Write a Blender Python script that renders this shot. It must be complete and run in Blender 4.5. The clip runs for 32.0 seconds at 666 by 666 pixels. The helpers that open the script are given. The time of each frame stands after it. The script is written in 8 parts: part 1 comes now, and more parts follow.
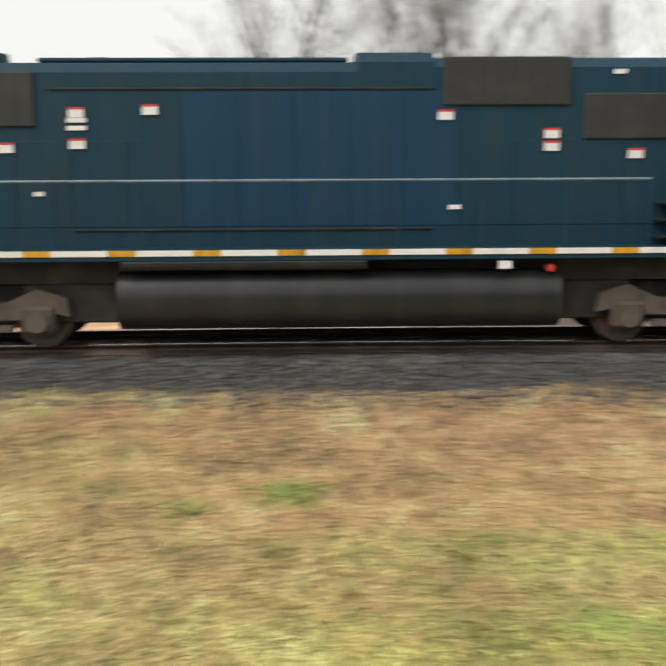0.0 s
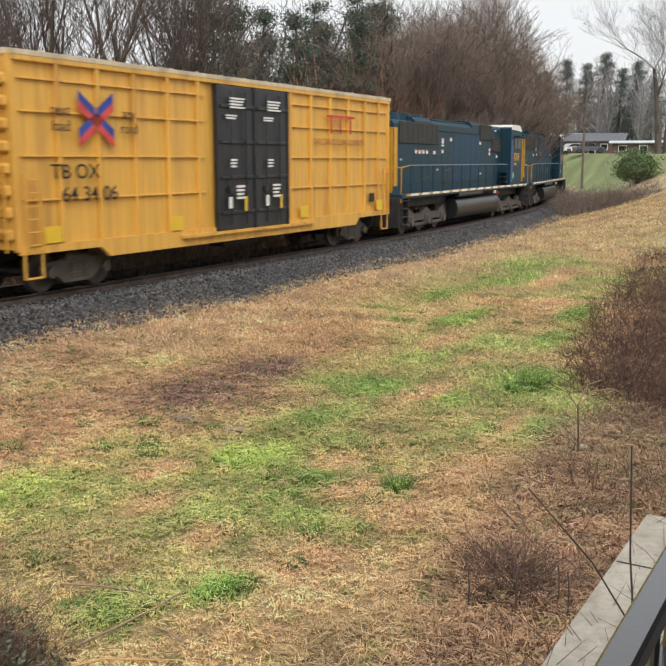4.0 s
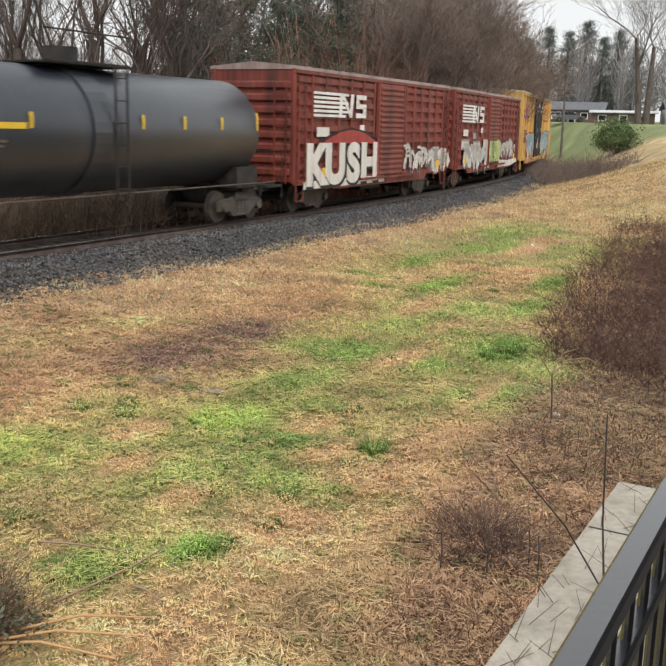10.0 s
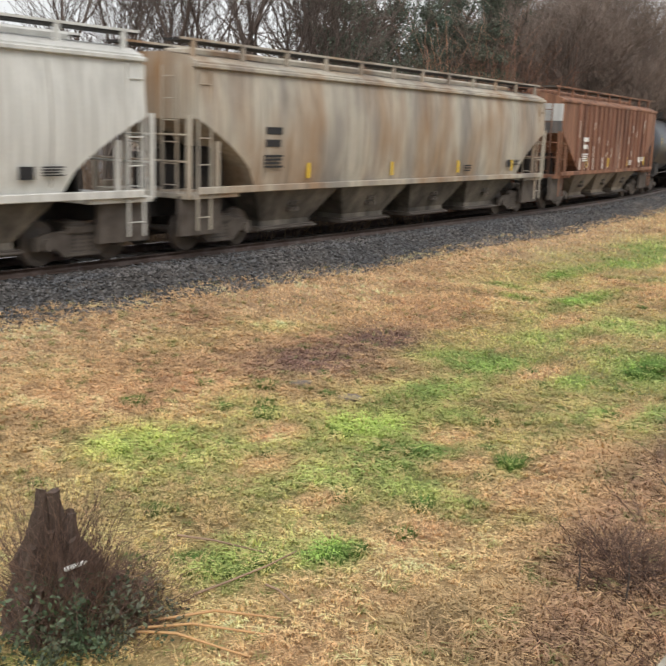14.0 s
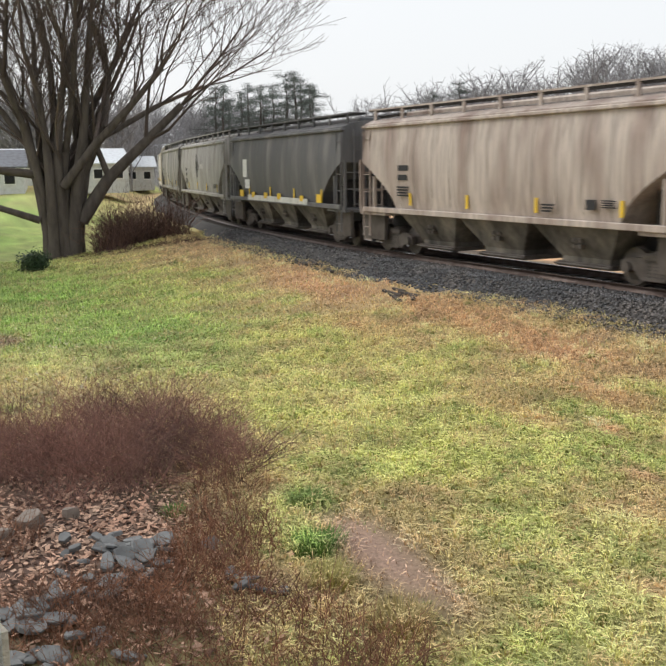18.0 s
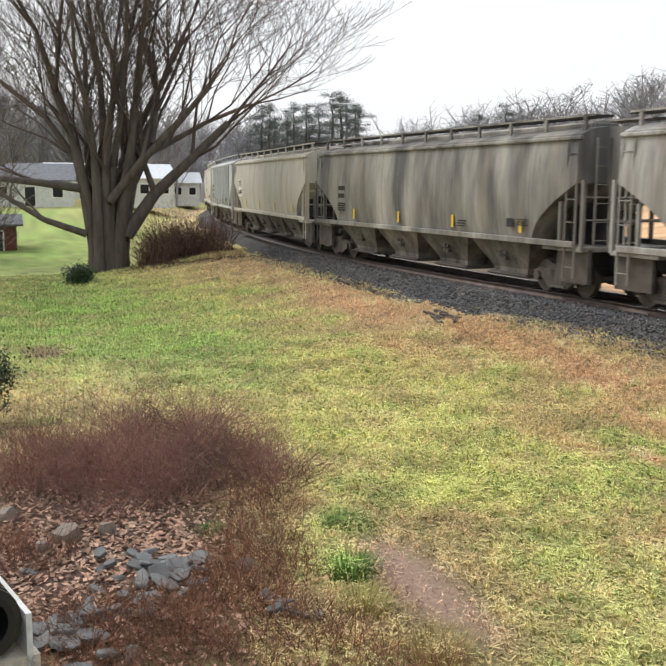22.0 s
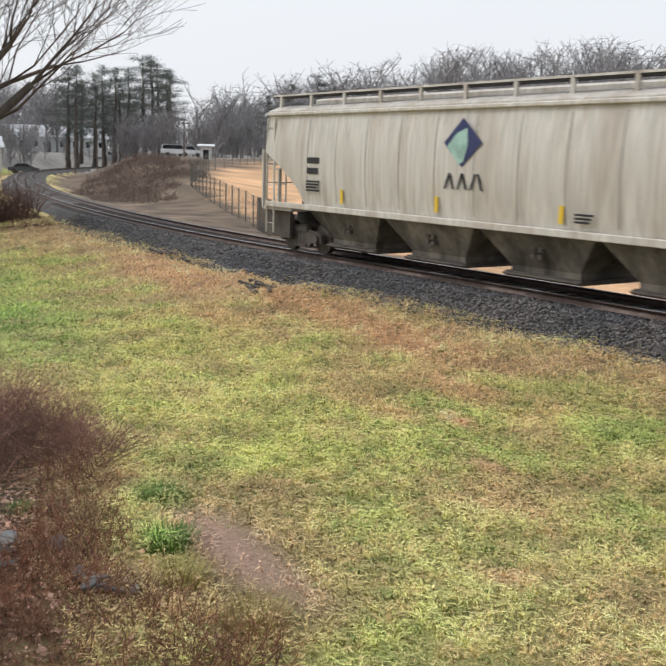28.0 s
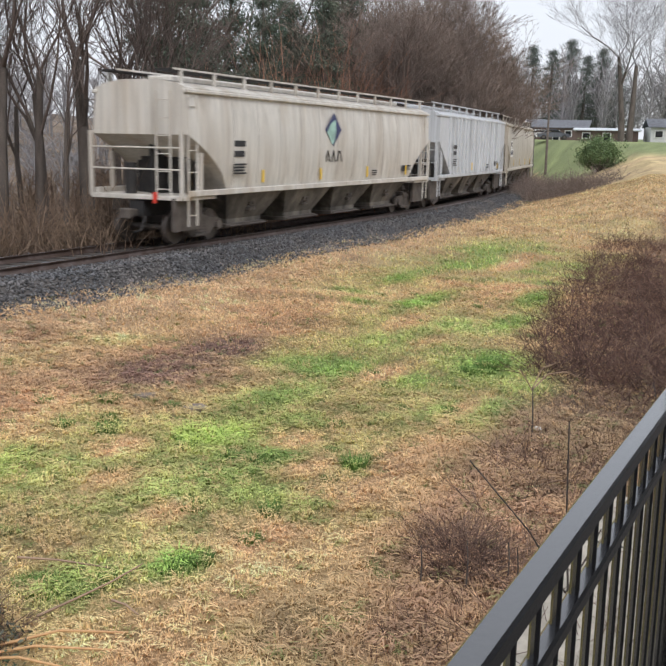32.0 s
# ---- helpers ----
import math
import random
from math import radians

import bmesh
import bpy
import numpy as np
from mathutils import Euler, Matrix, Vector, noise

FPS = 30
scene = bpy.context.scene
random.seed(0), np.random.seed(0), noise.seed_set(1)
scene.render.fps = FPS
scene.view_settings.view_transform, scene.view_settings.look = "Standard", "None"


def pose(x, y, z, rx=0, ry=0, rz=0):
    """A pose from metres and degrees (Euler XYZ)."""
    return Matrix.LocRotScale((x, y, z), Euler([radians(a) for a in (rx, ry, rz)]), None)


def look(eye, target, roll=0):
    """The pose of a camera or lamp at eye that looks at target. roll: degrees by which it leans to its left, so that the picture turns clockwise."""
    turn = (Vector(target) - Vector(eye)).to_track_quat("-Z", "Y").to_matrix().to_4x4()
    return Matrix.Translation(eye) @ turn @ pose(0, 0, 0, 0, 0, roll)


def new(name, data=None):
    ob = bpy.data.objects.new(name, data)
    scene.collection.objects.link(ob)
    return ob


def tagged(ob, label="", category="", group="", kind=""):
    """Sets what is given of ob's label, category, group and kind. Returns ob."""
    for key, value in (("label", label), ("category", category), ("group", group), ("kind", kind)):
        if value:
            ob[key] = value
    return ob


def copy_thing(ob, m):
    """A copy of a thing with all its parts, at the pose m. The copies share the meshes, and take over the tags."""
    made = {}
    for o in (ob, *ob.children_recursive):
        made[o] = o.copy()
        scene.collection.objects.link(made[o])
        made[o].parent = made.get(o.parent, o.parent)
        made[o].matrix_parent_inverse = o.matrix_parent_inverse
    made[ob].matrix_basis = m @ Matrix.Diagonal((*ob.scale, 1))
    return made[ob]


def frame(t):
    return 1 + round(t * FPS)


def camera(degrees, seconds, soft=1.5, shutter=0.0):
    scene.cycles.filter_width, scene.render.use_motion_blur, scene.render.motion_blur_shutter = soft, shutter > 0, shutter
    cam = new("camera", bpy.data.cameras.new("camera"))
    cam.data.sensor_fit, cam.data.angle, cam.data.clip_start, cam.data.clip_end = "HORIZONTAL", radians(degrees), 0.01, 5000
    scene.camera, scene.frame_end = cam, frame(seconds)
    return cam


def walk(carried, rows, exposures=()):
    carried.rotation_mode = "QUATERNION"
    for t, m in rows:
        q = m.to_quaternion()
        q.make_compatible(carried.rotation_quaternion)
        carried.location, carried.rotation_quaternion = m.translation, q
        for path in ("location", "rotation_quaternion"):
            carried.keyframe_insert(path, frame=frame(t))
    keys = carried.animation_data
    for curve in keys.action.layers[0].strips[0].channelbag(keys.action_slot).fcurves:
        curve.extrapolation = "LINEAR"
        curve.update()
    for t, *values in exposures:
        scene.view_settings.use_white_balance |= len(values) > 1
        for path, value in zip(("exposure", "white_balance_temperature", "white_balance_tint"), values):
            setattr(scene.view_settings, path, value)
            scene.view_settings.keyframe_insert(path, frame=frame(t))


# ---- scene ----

cam = camera(37.69, 32.0, soft=1.7, shutter=0.35)


def aim(yaw, pitch, roll, x, y, z):
    """Pose of the camera: yaw to the right of +y, pitch up, roll, in degrees."""
    turn = Euler((0, 0, radians(-yaw))).to_matrix() @ Euler((radians(90 + pitch), 0, 0)).to_matrix() @ Euler((0, 0, radians(roll))).to_matrix()
    return Matrix.Translation((x, y, z)) @ turn.to_4x4()


walk(cam, [
    (0.0, aim(-1.33, -9.44, -0.27, 0.016, -0.012, 2.822)),
    (0.3, aim(19.08, -8.89, 0.23, 0.038, 0.013, 2.846)),
    (0.6, aim(37.41, -8.57, 1.14, 0.053, 0.011, 2.882)),
    (0.9, aim(50.33, -8.77, -0.59, 0.042, 0.015, 2.857)),
    (1.0, aim(53.17, -9.43, 0.43, 0.042, 0.018, 2.854)),
    (1.1, aim(55.46, -10.03, 0.61, 0.050, 0.022, 2.863)),
    (1.5, aim(60.93, -10.36, 0.76, 0.063, 0.037, 2.830)),
    (2.0, aim(62.37, -10.19, 0.82, 0.083, 0.027, 2.825)),
    (2.5, aim(61.97, -10.30, 0.45, 0.089, 0.026, 2.816)),
    (3.0, aim(60.20, -10.28, -0.11, 0.098, 0.036, 2.815)),
    (3.5, aim(58.92, -9.86, -0.87, 0.089, 0.002, 2.824)),
    (4.0, aim(58.81, -9.97, -0.09, 0.081, -0.012, 2.830)),
    (4.5, aim(58.51, -10.11, 0.63, 0.074, -0.003, 2.832)),
    (6.5, aim(58.77, -11.47, 0.20, -0.004, -0.043, 2.854)),
    (7.0, aim(59.33, -11.88, -0.02, 0.011, -0.030, 2.846)),
    (7.5, aim(58.71, -12.38, 0.02, 0.019, -0.020, 2.842)),
    (8.0, aim(57.78, -12.61, 0.33, 0.018, -0.005, 2.844)),
    (8.5, aim(58.84, -12.40, 0.67, 0.001, -0.021, 2.845)),
    (9.0, aim(60.29, -12.36, 0.86, 0.012, -0.019, 2.849)),
    (9.5, aim(60.34, -12.19, 1.10, 0.015, -0.011, 2.847)),
    (10.0, aim(60.29, -12.07, 1.31, 0.015, -0.010, 2.850)),
    (10.5, aim(60.02, -12.13, 1.36, 0.019, -0.010, 2.847)),
    (11.0, aim(59.26, -12.07, 1.32, 0.015, -0.010, 2.845)),
    (11.5, aim(58.85, -11.84, 1.37, 0.010, -0.012, 2.846)),
    (12.0, aim(58.69, -11.81, 1.52, 0.015, -0.010, 2.846)),
    (12.5, aim(58.01, -12.08, 1.70, 0.017, -0.004, 2.846)),
    (13.0, aim(56.26, -12.20, 1.95, 0.012, 0.024, 2.838)),
    (13.5, aim(53.85, -12.03, 2.12, -0.004, 0.034, 2.852)),
    (14.0, aim(52.09, -11.79, 1.89, 0.004, 0.035, 2.847)),
    (14.3, aim(48.05, -11.90, 1.89, 0.040, 0.088, 2.860)),
    (14.5, aim(42.96, -11.53, 1.45, 0.001, 0.076, 2.847)),
    (16.5, aim(-29.36, -8.95, 0.09, -0.016, 0.031, 2.896)),
    (17.0, aim(-49.41, -8.81, 0.89, 0.022, 0.001, 2.853)),
    (17.4, aim(-62.77, -9.15, -0.50, 0.037, 0.009, 2.844)),
    (17.5, aim(-65.17, -9.28, -0.62, 0.038, 0.010, 2.851)),
    (18.0, aim(-70.96, -9.71, -0.69, 0.042, 0.003, 2.851)),
    (18.5, aim(-70.94, -9.30, 0.33, 0.041, 0.003, 2.861)),
    (19.0, aim(-71.06, -8.93, 1.77, 0.033, 0.002, 2.870)),
    (19.5, aim(-72.34, -8.06, 2.55, 0.011, 0.001, 2.881)),
    (20.0, aim(-74.14, -8.17, 2.70, -0.006, -0.022, 2.891)),
    (20.5, aim(-75.78, -7.85, 0.30, -0.049, -0.035, 2.895)),
    (21.0, aim(-75.29, -7.29, 0.91, -0.047, -0.012, 2.886)),
    (21.5, aim(-74.62, -7.94, 0.97, -0.040, -0.001, 2.880)),
    (22.0, aim(-73.32, -8.61, 0.44, -0.036, 0.010, 2.872)),
    (22.5, aim(-71.47, -8.59, 0.20, -0.044, 0.018, 2.875)),
    (23.0, aim(-70.46, -8.59, 0.20, -0.045, 0.018, 2.877)),
    (23.5, aim(-70.14, -8.74, 0.24, -0.049, 0.018, 2.878)),
    (24.0, aim(-69.37, -9.08, -0.09, -0.041, 0.009, 2.874)),
    (24.5, aim(-67.52, -9.73, -0.73, -0.031, 0.024, 2.864)),
    (25.0, aim(-65.78, -10.47, -0.49, -0.037, 0.030, 2.862)),
    (25.5, aim(-65.22, -10.81, 0.14, -0.039, 0.036, 2.870)),
    (27.5, aim(-63.44, -10.24, 1.73, -0.037, 0.028, 2.864)),
    (28.0, aim(-62.36, -10.20, 1.54, -0.044, 0.028, 2.866)),
    (28.4, aim(-56.03, -9.33, 2.58, -0.054, 0.002, 2.841)),
    (28.5, aim(-53.06, -9.05, 2.77, -0.049, 0.006, 2.835)),
    (29.0, aim(-22.51, -7.39, 1.67, -0.047, 0.003, 2.798)),
    (29.3, aim(-0.00, -7.83, 1.62, -0.044, 0.023, 2.817)),
    (29.6, aim(18.57, -8.15, 1.14, -0.086, -0.004, 2.797)),
    (29.9, aim(33.60, -8.90, 1.37, -0.083, -0.029, 2.794)),
    (30.0, aim(38.57, -8.73, 1.10, -0.087, -0.033, 2.803)),
    (30.2, aim(46.95, -9.45, 1.39, -0.087, -0.036, 2.818)),
    (30.5, aim(56.63, -10.05, 0.57, -0.044, -0.094, 2.831)),
    (30.6, aim(58.80, -10.29, 1.02, -0.035, -0.104, 2.828)),
    (31.0, aim(62.97, -11.14, 0.90, -0.006, -0.114, 2.836)),
    (31.5, aim(61.96, -11.32, 1.12, -0.004, -0.113, 2.838)),
    (32.0, aim(61.01, -11.02, 1.16, -0.005, -0.110, 2.835)),
], exposures=[
    (0.0, 0.44, 6800, 10), (1.0, 0.42, 6850, 11), (2.2, 0.40, 6500, 11), (7.0, 0.42, 6550, 11), (14.0, 0.41, 6550, 11), (17.0, 0.38, 6450, 11),
    (20.0, 0.56, 6450, 11), (25.0, 0.50, 6300, 11), (28.0, 0.34, 6300, 12), (29.0, 0.28, 6300, 11), (30.0, 0.32, 6550, 11), (31.0, 0.42, 6200, 13), (32.0, 0.42, 6150, 13)])

# ---- light ----
world = bpy.data.worlds.new("overcast_sky")
scene.world = world
world.use_nodes = True
wn, wl = world.node_tree.nodes, world.node_tree.links
wn.clear()
sky = wn.new("ShaderNodeTexSky")
sky.sky_type, sky.sun_disc = "NISHITA", False
sky.sun_elevation, sky.sun_rotation = radians(45), radians(225)
sky.dust_density, sky.air_density = 6.0, 1.0
cloud = wn.new("ShaderNodeMix")
cloud.data_type = "RGBA"
cloud.inputs[0].default_value = 0.82
cloud.inputs[7].default_value = (0.785, 0.805, 0.81, 1)
dim = wn.new("ShaderNodeVectorMath")
dim.operation = "SCALE"
dim.inputs[3].default_value = 0.1
back = wn.new("ShaderNodeBackground")
back.inputs[1].default_value = 1.0
wout = wn.new("ShaderNodeOutputWorld")
wl.new(sky.outputs[0], dim.inputs[0])
wl.new(dim.outputs[0], cloud.inputs[6])
wl.new(cloud.outputs[2], back.inputs[0])
wl.new(back.outputs[0], wout.inputs[0])
sun_data = bpy.data.lights.new("sun", "SUN")
sun_data.energy, sun_data.angle, sun_data.color = 1.3, radians(25), (1.0, 0.97, 0.92)
sun = new("sun", sun_data)
sun.matrix_world = look((0, 0, 60), (42, 42, 0))


# ---- materials ----
def material(name, base, rough=0.7, metal=0.0, second=None, mix=0.5, scale=(3, 3, 3), fine=40.0, bump=0.2, spread=0.25, attribute="", island=0.0, runs=0.0, third=None, third_mix=0.4):
    """Base colour with a second colour in patches, a fine grain and relief, in object space."""
    m = bpy.data.materials.new(name)
    m.use_nodes = True
    nt = m.node_tree
    n, l = nt.nodes, nt.links
    bsdf = n["Principled BSDF"]
    bsdf.inputs["Roughness"].default_value = rough
    bsdf.inputs["Metallic"].default_value = metal
    tc = n.new("ShaderNodeTexCoord")
    mp = n.new("ShaderNodeMapping")
    mp.inputs["Scale"].default_value = scale
    l.new(tc.outputs["Object"], mp.inputs[0])
    big = n.new("ShaderNodeTexNoise")
    big.inputs["Scale"].default_value = 1.0
    big.inputs["Detail"].default_value = 5.0
    l.new(mp.outputs[0], big.inputs["Vector"])
    small = n.new("ShaderNodeTexNoise")
    small.inputs["Scale"].default_value = fine
    small.inputs["Detail"].default_value = 3.0
    l.new(tc.outputs["Object"], small.inputs["Vector"])
    ramp = n.new("ShaderNodeMapRange")
    ramp.inputs["From Min"].default_value = 0.62 - mix * 0.4
    ramp.inputs["From Max"].default_value = 0.92 - mix * 0.4
    l.new(big.outputs["Fac"], ramp.inputs["Value"])
    blend = n.new("ShaderNodeMix")
    blend.data_type = "RGBA"
    blend.inputs[6].default_value = (*base, 1)
    blend.inputs[7].default_value = (*(second or [c * 0.6 for c in base]), 1)
    if attribute:
        at = n.new("ShaderNodeAttribute")
        at.attribute_name = attribute
        l.new(at.outputs["Color"], blend.inputs[6])
        blend.inputs[0].default_value = 0.0
    else:
        l.new(ramp.outputs[0], blend.inputs[0])
    if third:
        # broad bands of a further stain
        mt = n.new("ShaderNodeMapping")
        mt.inputs["Location"].default_value = (7.3, 2.1, 4.4)
        mt.inputs["Scale"].default_value = [c * 0.8 for c in scale]
        l.new(tc.outputs["Object"], mt.inputs[0])
        tn = n.new("ShaderNodeTexNoise")
        tn.inputs["Scale"].default_value = 1.0
        tn.inputs["Detail"].default_value = 3.0
        l.new(mt.outputs[0], tn.inputs["Vector"])
        tr = n.new("ShaderNodeMapRange")
        tr.inputs["From Min"].default_value = 0.64 - third_mix * 0.35
        tr.inputs["From Max"].default_value = 0.84 - third_mix * 0.35
        tr.inputs["To Max"].default_value = 0.85
        l.new(tn.outputs["Fac"], tr.inputs["Value"])
        stain = n.new("ShaderNodeMix")
        stain.data_type = "RGBA"
        stain.inputs[7].default_value = (*third, 1)
        l.new(tr.outputs[0], stain.inputs[0])
        l.new(blend.outputs[2], stain.inputs[6])
        blend = stain
    grain = n.new("ShaderNodeMapRange")
    grain.inputs["To Min"].default_value = 1.0 - spread
    grain.inputs["To Max"].default_value = 1.0 + spread
    l.new(small.outputs["Fac"], grain.inputs["Value"])
    last = grain.outputs[0]
    if island:
        geo = n.new("ShaderNodeNewGeometry")
        isl = n.new("ShaderNodeMapRange")
        isl.inputs["To Min"].default_value = 1.0 - island
        isl.inputs["To Max"].default_value = 1.0 + island
        l.new(geo.outputs["Random Per Island"], isl.inputs["Value"])
        mul = n.new("ShaderNodeMath")
        mul.operation = "MULTIPLY"
        l.new(last, mul.inputs[0])
        l.new(isl.outputs[0], mul.inputs[1])
        last = mul.outputs[0]
    if runs:
        # thin streaks that run down the sheet
        mr = n.new("ShaderNodeMapping")
        mr.inputs["Scale"].default_value = (11, 11, 0.35)
        l.new(tc.outputs["Object"], mr.inputs[0])
        rn = n.new("ShaderNodeTexNoise")
        rn.inputs["Scale"].default_value = 1.0
        rn.inputs["Detail"].default_value = 4.0
        l.new(mr.outputs[0], rn.inputs["Vector"])
        rr = n.new("ShaderNodeMapRange")
        rr.inputs["From Min"].default_value, rr.inputs["From Max"].default_value = 0.36, 0.62
        rr.inputs["To Min"].default_value, rr.inputs["To Max"].default_value = 1.0 - runs, 1.06
        l.new(rn.outputs["Fac"], rr.inputs["Value"])
        mu = n.new("ShaderNodeMath")
        mu.operation = "MULTIPLY"
        l.new(last, mu.inputs[0])
        l.new(rr.outputs[0], mu.inputs[1])
        last = mu.outputs[0]
    sc = n.new("ShaderNodeVectorMath")
    sc.operation = "SCALE"
    l.new(blend.outputs[2], sc.inputs[0])
    l.new(last, sc.inputs[3])
    l.new(sc.outputs[0], bsdf.inputs["Base Color"])
    if bump:
        bp = n.new("ShaderNodeBump")
        bp.inputs["Strength"].default_value = bump
        bp.inputs["Distance"].default_value = 0.02
        l.new(small.outputs["Fac"], bp.inputs["Height"])
        l.new(bp.outputs[0], bsdf.inputs["Normal"])
    return m


def paint(name, base, grime=(0.06, 0.05, 0.045), mix=0.35, rough=0.45, streak=2.2, runs=0.16, third=None, third_mix=0.4):
    """Weathered vehicle paint with grime that runs down the sheet."""
    return material(name, base, rough, 0.0, grime, mix, (streak, streak, 0.28), 25.0, 0.05, 0.12, runs=runs, third=third, third_mix=third_mix)


STEEL = material("worn_steel", (0.105, 0.09, 0.078), 0.7, 0.1, (0.055, 0.043, 0.037), 0.5)
WHEEL = material("wheel_steel", (0.07, 0.06, 0.054), 0.5, 0.4, (0.15, 0.12, 0.10), 0.3)
DARK = material("underframe_black", (0.018, 0.017, 0.017), 0.7, 0.0, (0.05, 0.04, 0.035), 0.4)
RAILTOP = material("rail_steel", (0.075, 0.05, 0.04), 0.45, 0.5, (0.14, 0.11, 0.1), 0.4)
SHINE = material("rail_head", (0.45, 0.46, 0.48), 0.25, 1.0, (0.3, 0.3, 0.31), 0.4)
TIE = material("creosoted_wood", (0.035, 0.028, 0.024), 0.8, 0, (0.08, 0.065, 0.055), 0.5, (2, 8, 8))
BALLAST = material("ballast_bed", (0.056, 0.054, 0.053), 0.9, 0, (0.10, 0.088, 0.078), 0.5, (0.35, 0.35, 0.35), 22, 0.8, 0.6)
STONE = material("ballast_stone", (0.082, 0.083, 0.088), 0.6, 0, (0.16, 0.14, 0.125), 0.4, (0.5, 0.5, 0.5), 30, 0.3, 0.3, island=0.85)
GROUND = material("lawn_soil", (0.2, 0.15, 0.08), 0.95, fine=22, bump=1.0, spread=0.6, attribute="tone")
BLADES = material("grass_blades", (0.3, 0.3, 0.1), 0.75, fine=5, bump=0, spread=0.3, attribute="tone", island=0.2)
BARK = material("bark_grey_brown", (0.115, 0.096, 0.082), 0.9, 0, (0.065, 0.053, 0.046), 0.5, (4, 4, 1), 30, 0.6, 0.35)
TWIG = material("twig_brown", (0.13, 0.10, 0.085), 0.9, 0, (0.085, 0.066, 0.056), 0.5, (0.6, 0.6, 0.6), 12, 0, 0.3, island=0.3)
# twigs of far trees paled towards grey, haze put into the colour
HAZETWIG = material("hazed_twig_grey", (0.29, 0.28, 0.285), 0.95, 0, (0.215, 0.20, 0.20), 0.5, (0.1, 0.1, 0.1), 2, 0, 0.2, island=0.25)
REDTWIG = material("red_brown_stem", (0.29, 0.15, 0.115), 0.9, 0, (0.12, 0.07, 0.055), 0.5, (0.8, 0.8, 0.8), 10, 0, 0.3, island=0.45)
DRYSTEM = material("dry_bramble_stem", (0.118, 0.067, 0.052), 0.9, 0, (0.18, 0.10, 0.07), 0.35, (1, 1, 1), 10, 0, 0.3, island=0.55)
NEEDLE = material("pine_needle", (0.07, 0.10, 0.07), 0.8, 0, (0.12, 0.12, 0.085), 0.45, (0.4, 0.4, 0.4), 6, 0, 0.3, island=0.35)
LEAF = material("evergreen_leaf", (0.035, 0.07, 0.03), 0.5, 0, (0.06, 0.09, 0.03), 0.5, (1, 1, 1), 8, 0, 0.3, island=0.4)
LITTER = material("fallen_leaf", (0.35, 0.21, 0.145), 0.9, 0, (0.42, 0.29, 0.21), 0.5, (2, 2, 2), 10, 0, 0.2, island=0.65)
CONCRETE = material("weathered_concrete", (0.56, 0.51, 0.42), 0.9, 0, (0.36, 0.32, 0.255), 0.45, (3, 5, 5), 26, 0.9, 0.3, third=(0.30, 0.28, 0.23), third_mix=0.2)
RAILBLACK = material("black_powder_coat", (0.005, 0.0055, 0.007), 0.24, 0.0, (0.01, 0.01, 0.012), 0.4, (4, 4, 4), 90, 0.03, 0.1)
RAILBLACK.node_tree.nodes["Principled BSDF"].inputs["IOR"].default_value = 2.0
RAILBLACK.node_tree.nodes["Principled BSDF"].inputs["Coat Weight"].default_value = 0.6
RAILBLACK.node_tree.nodes["Principled BSDF"].inputs["Coat Roughness"].default_value = 0.2
PIPE = material("black_corrugated_plastic", (0.015, 0.016, 0.018), 0.3, 0, (0.03, 0.03, 0.03), 0.4)
SLATE = material("slate_rubble", (0.125, 0.13, 0.13), 0.65, 0, (0.065, 0.068, 0.07), 0.5, (3, 3, 3), 30, 0.4, 0.25, island=0.35)
WHITE = material("white_paint", (0.78, 0.78, 0.76), 0.5, 0, (0.6, 0.59, 0.56), 0.3)
YELLOWMARK = material("yellow_marking", (0.75, 0.5, 0.03), 0.5, 0, (0.6, 0.4, 0.05), 0.3)
REDMARK = material("red_marking", (0.6, 0.05, 0.03), 0.5)
BLACKMARK = material("black_lettering", (0.015, 0.015, 0.018), 0.6)
NAVY = material("navy_marking", (0.02, 0.03, 0.12), 0.5)
TEAL = material("pale_teal_marking", (0.35, 0.55, 0.48), 0.5)
GLASS = material("dark_window", (0.01, 0.012, 0.015), 0.08)
BLUE = paint("dark_blue_paint", (0.0085, 0.042, 0.066), (0.018, 0.043, 0.055), 0.4, 0.5, runs=0.08)
PATCHBLUE = paint("repaired_blue_paint", (0.0085, 0.045, 0.09), (0.016, 0.048, 0.078), 0.4, 0.5, runs=0.08)
for m_ in (BLUE, PATCHBLUE):
    m_.node_tree.nodes["Principled BSDF"].inputs["Specular IOR Level"].default_value = 0.22
LOCOYELLOW = paint("locomotive_yellow", (0.62, 0.32, 0.02), (0.3, 0.16, 0.03), 0.3)
BOXYELLOW = paint("boxcar_yellow", (0.72, 0.405, 0.075), (0.5, 0.25, 0.07), 0.3, 0.5)
FADEDYELLOW = paint("faded_boxcar_yellow", (0.66, 0.41, 0.13), (0.46, 0.27, 0.10), 0.35, 0.55, third=(0.33, 0.22, 0.13), third_mix=0.15)
BOXRED = paint("boxcar_red", (0.225, 0.046, 0.031), (0.075, 0.026, 0.022), 0.5, 0.6, runs=0.3, third=(0.27, 0.085, 0.058), third_mix=0.3)
TANKBLACK = paint("tank_black", (0.022, 0.027, 0.036), (0.04, 0.046, 0.056), 0.3, 0.36)
TANKBLACK.node_tree.nodes["Principled BSDF"].inputs["Coat Weight"].default_value = 0.7
TANKBLACK.node_tree.nodes["Principled BSDF"].inputs["Coat Roughness"].default_value = 0.36
RUSTY = paint("rusted_hopper", (0.33, 0.165, 0.10), (0.12, 0.055, 0.038), 0.55, 0.85, 2.6, 0.45, third=(0.40, 0.29, 0.22), third_mix=0.2)
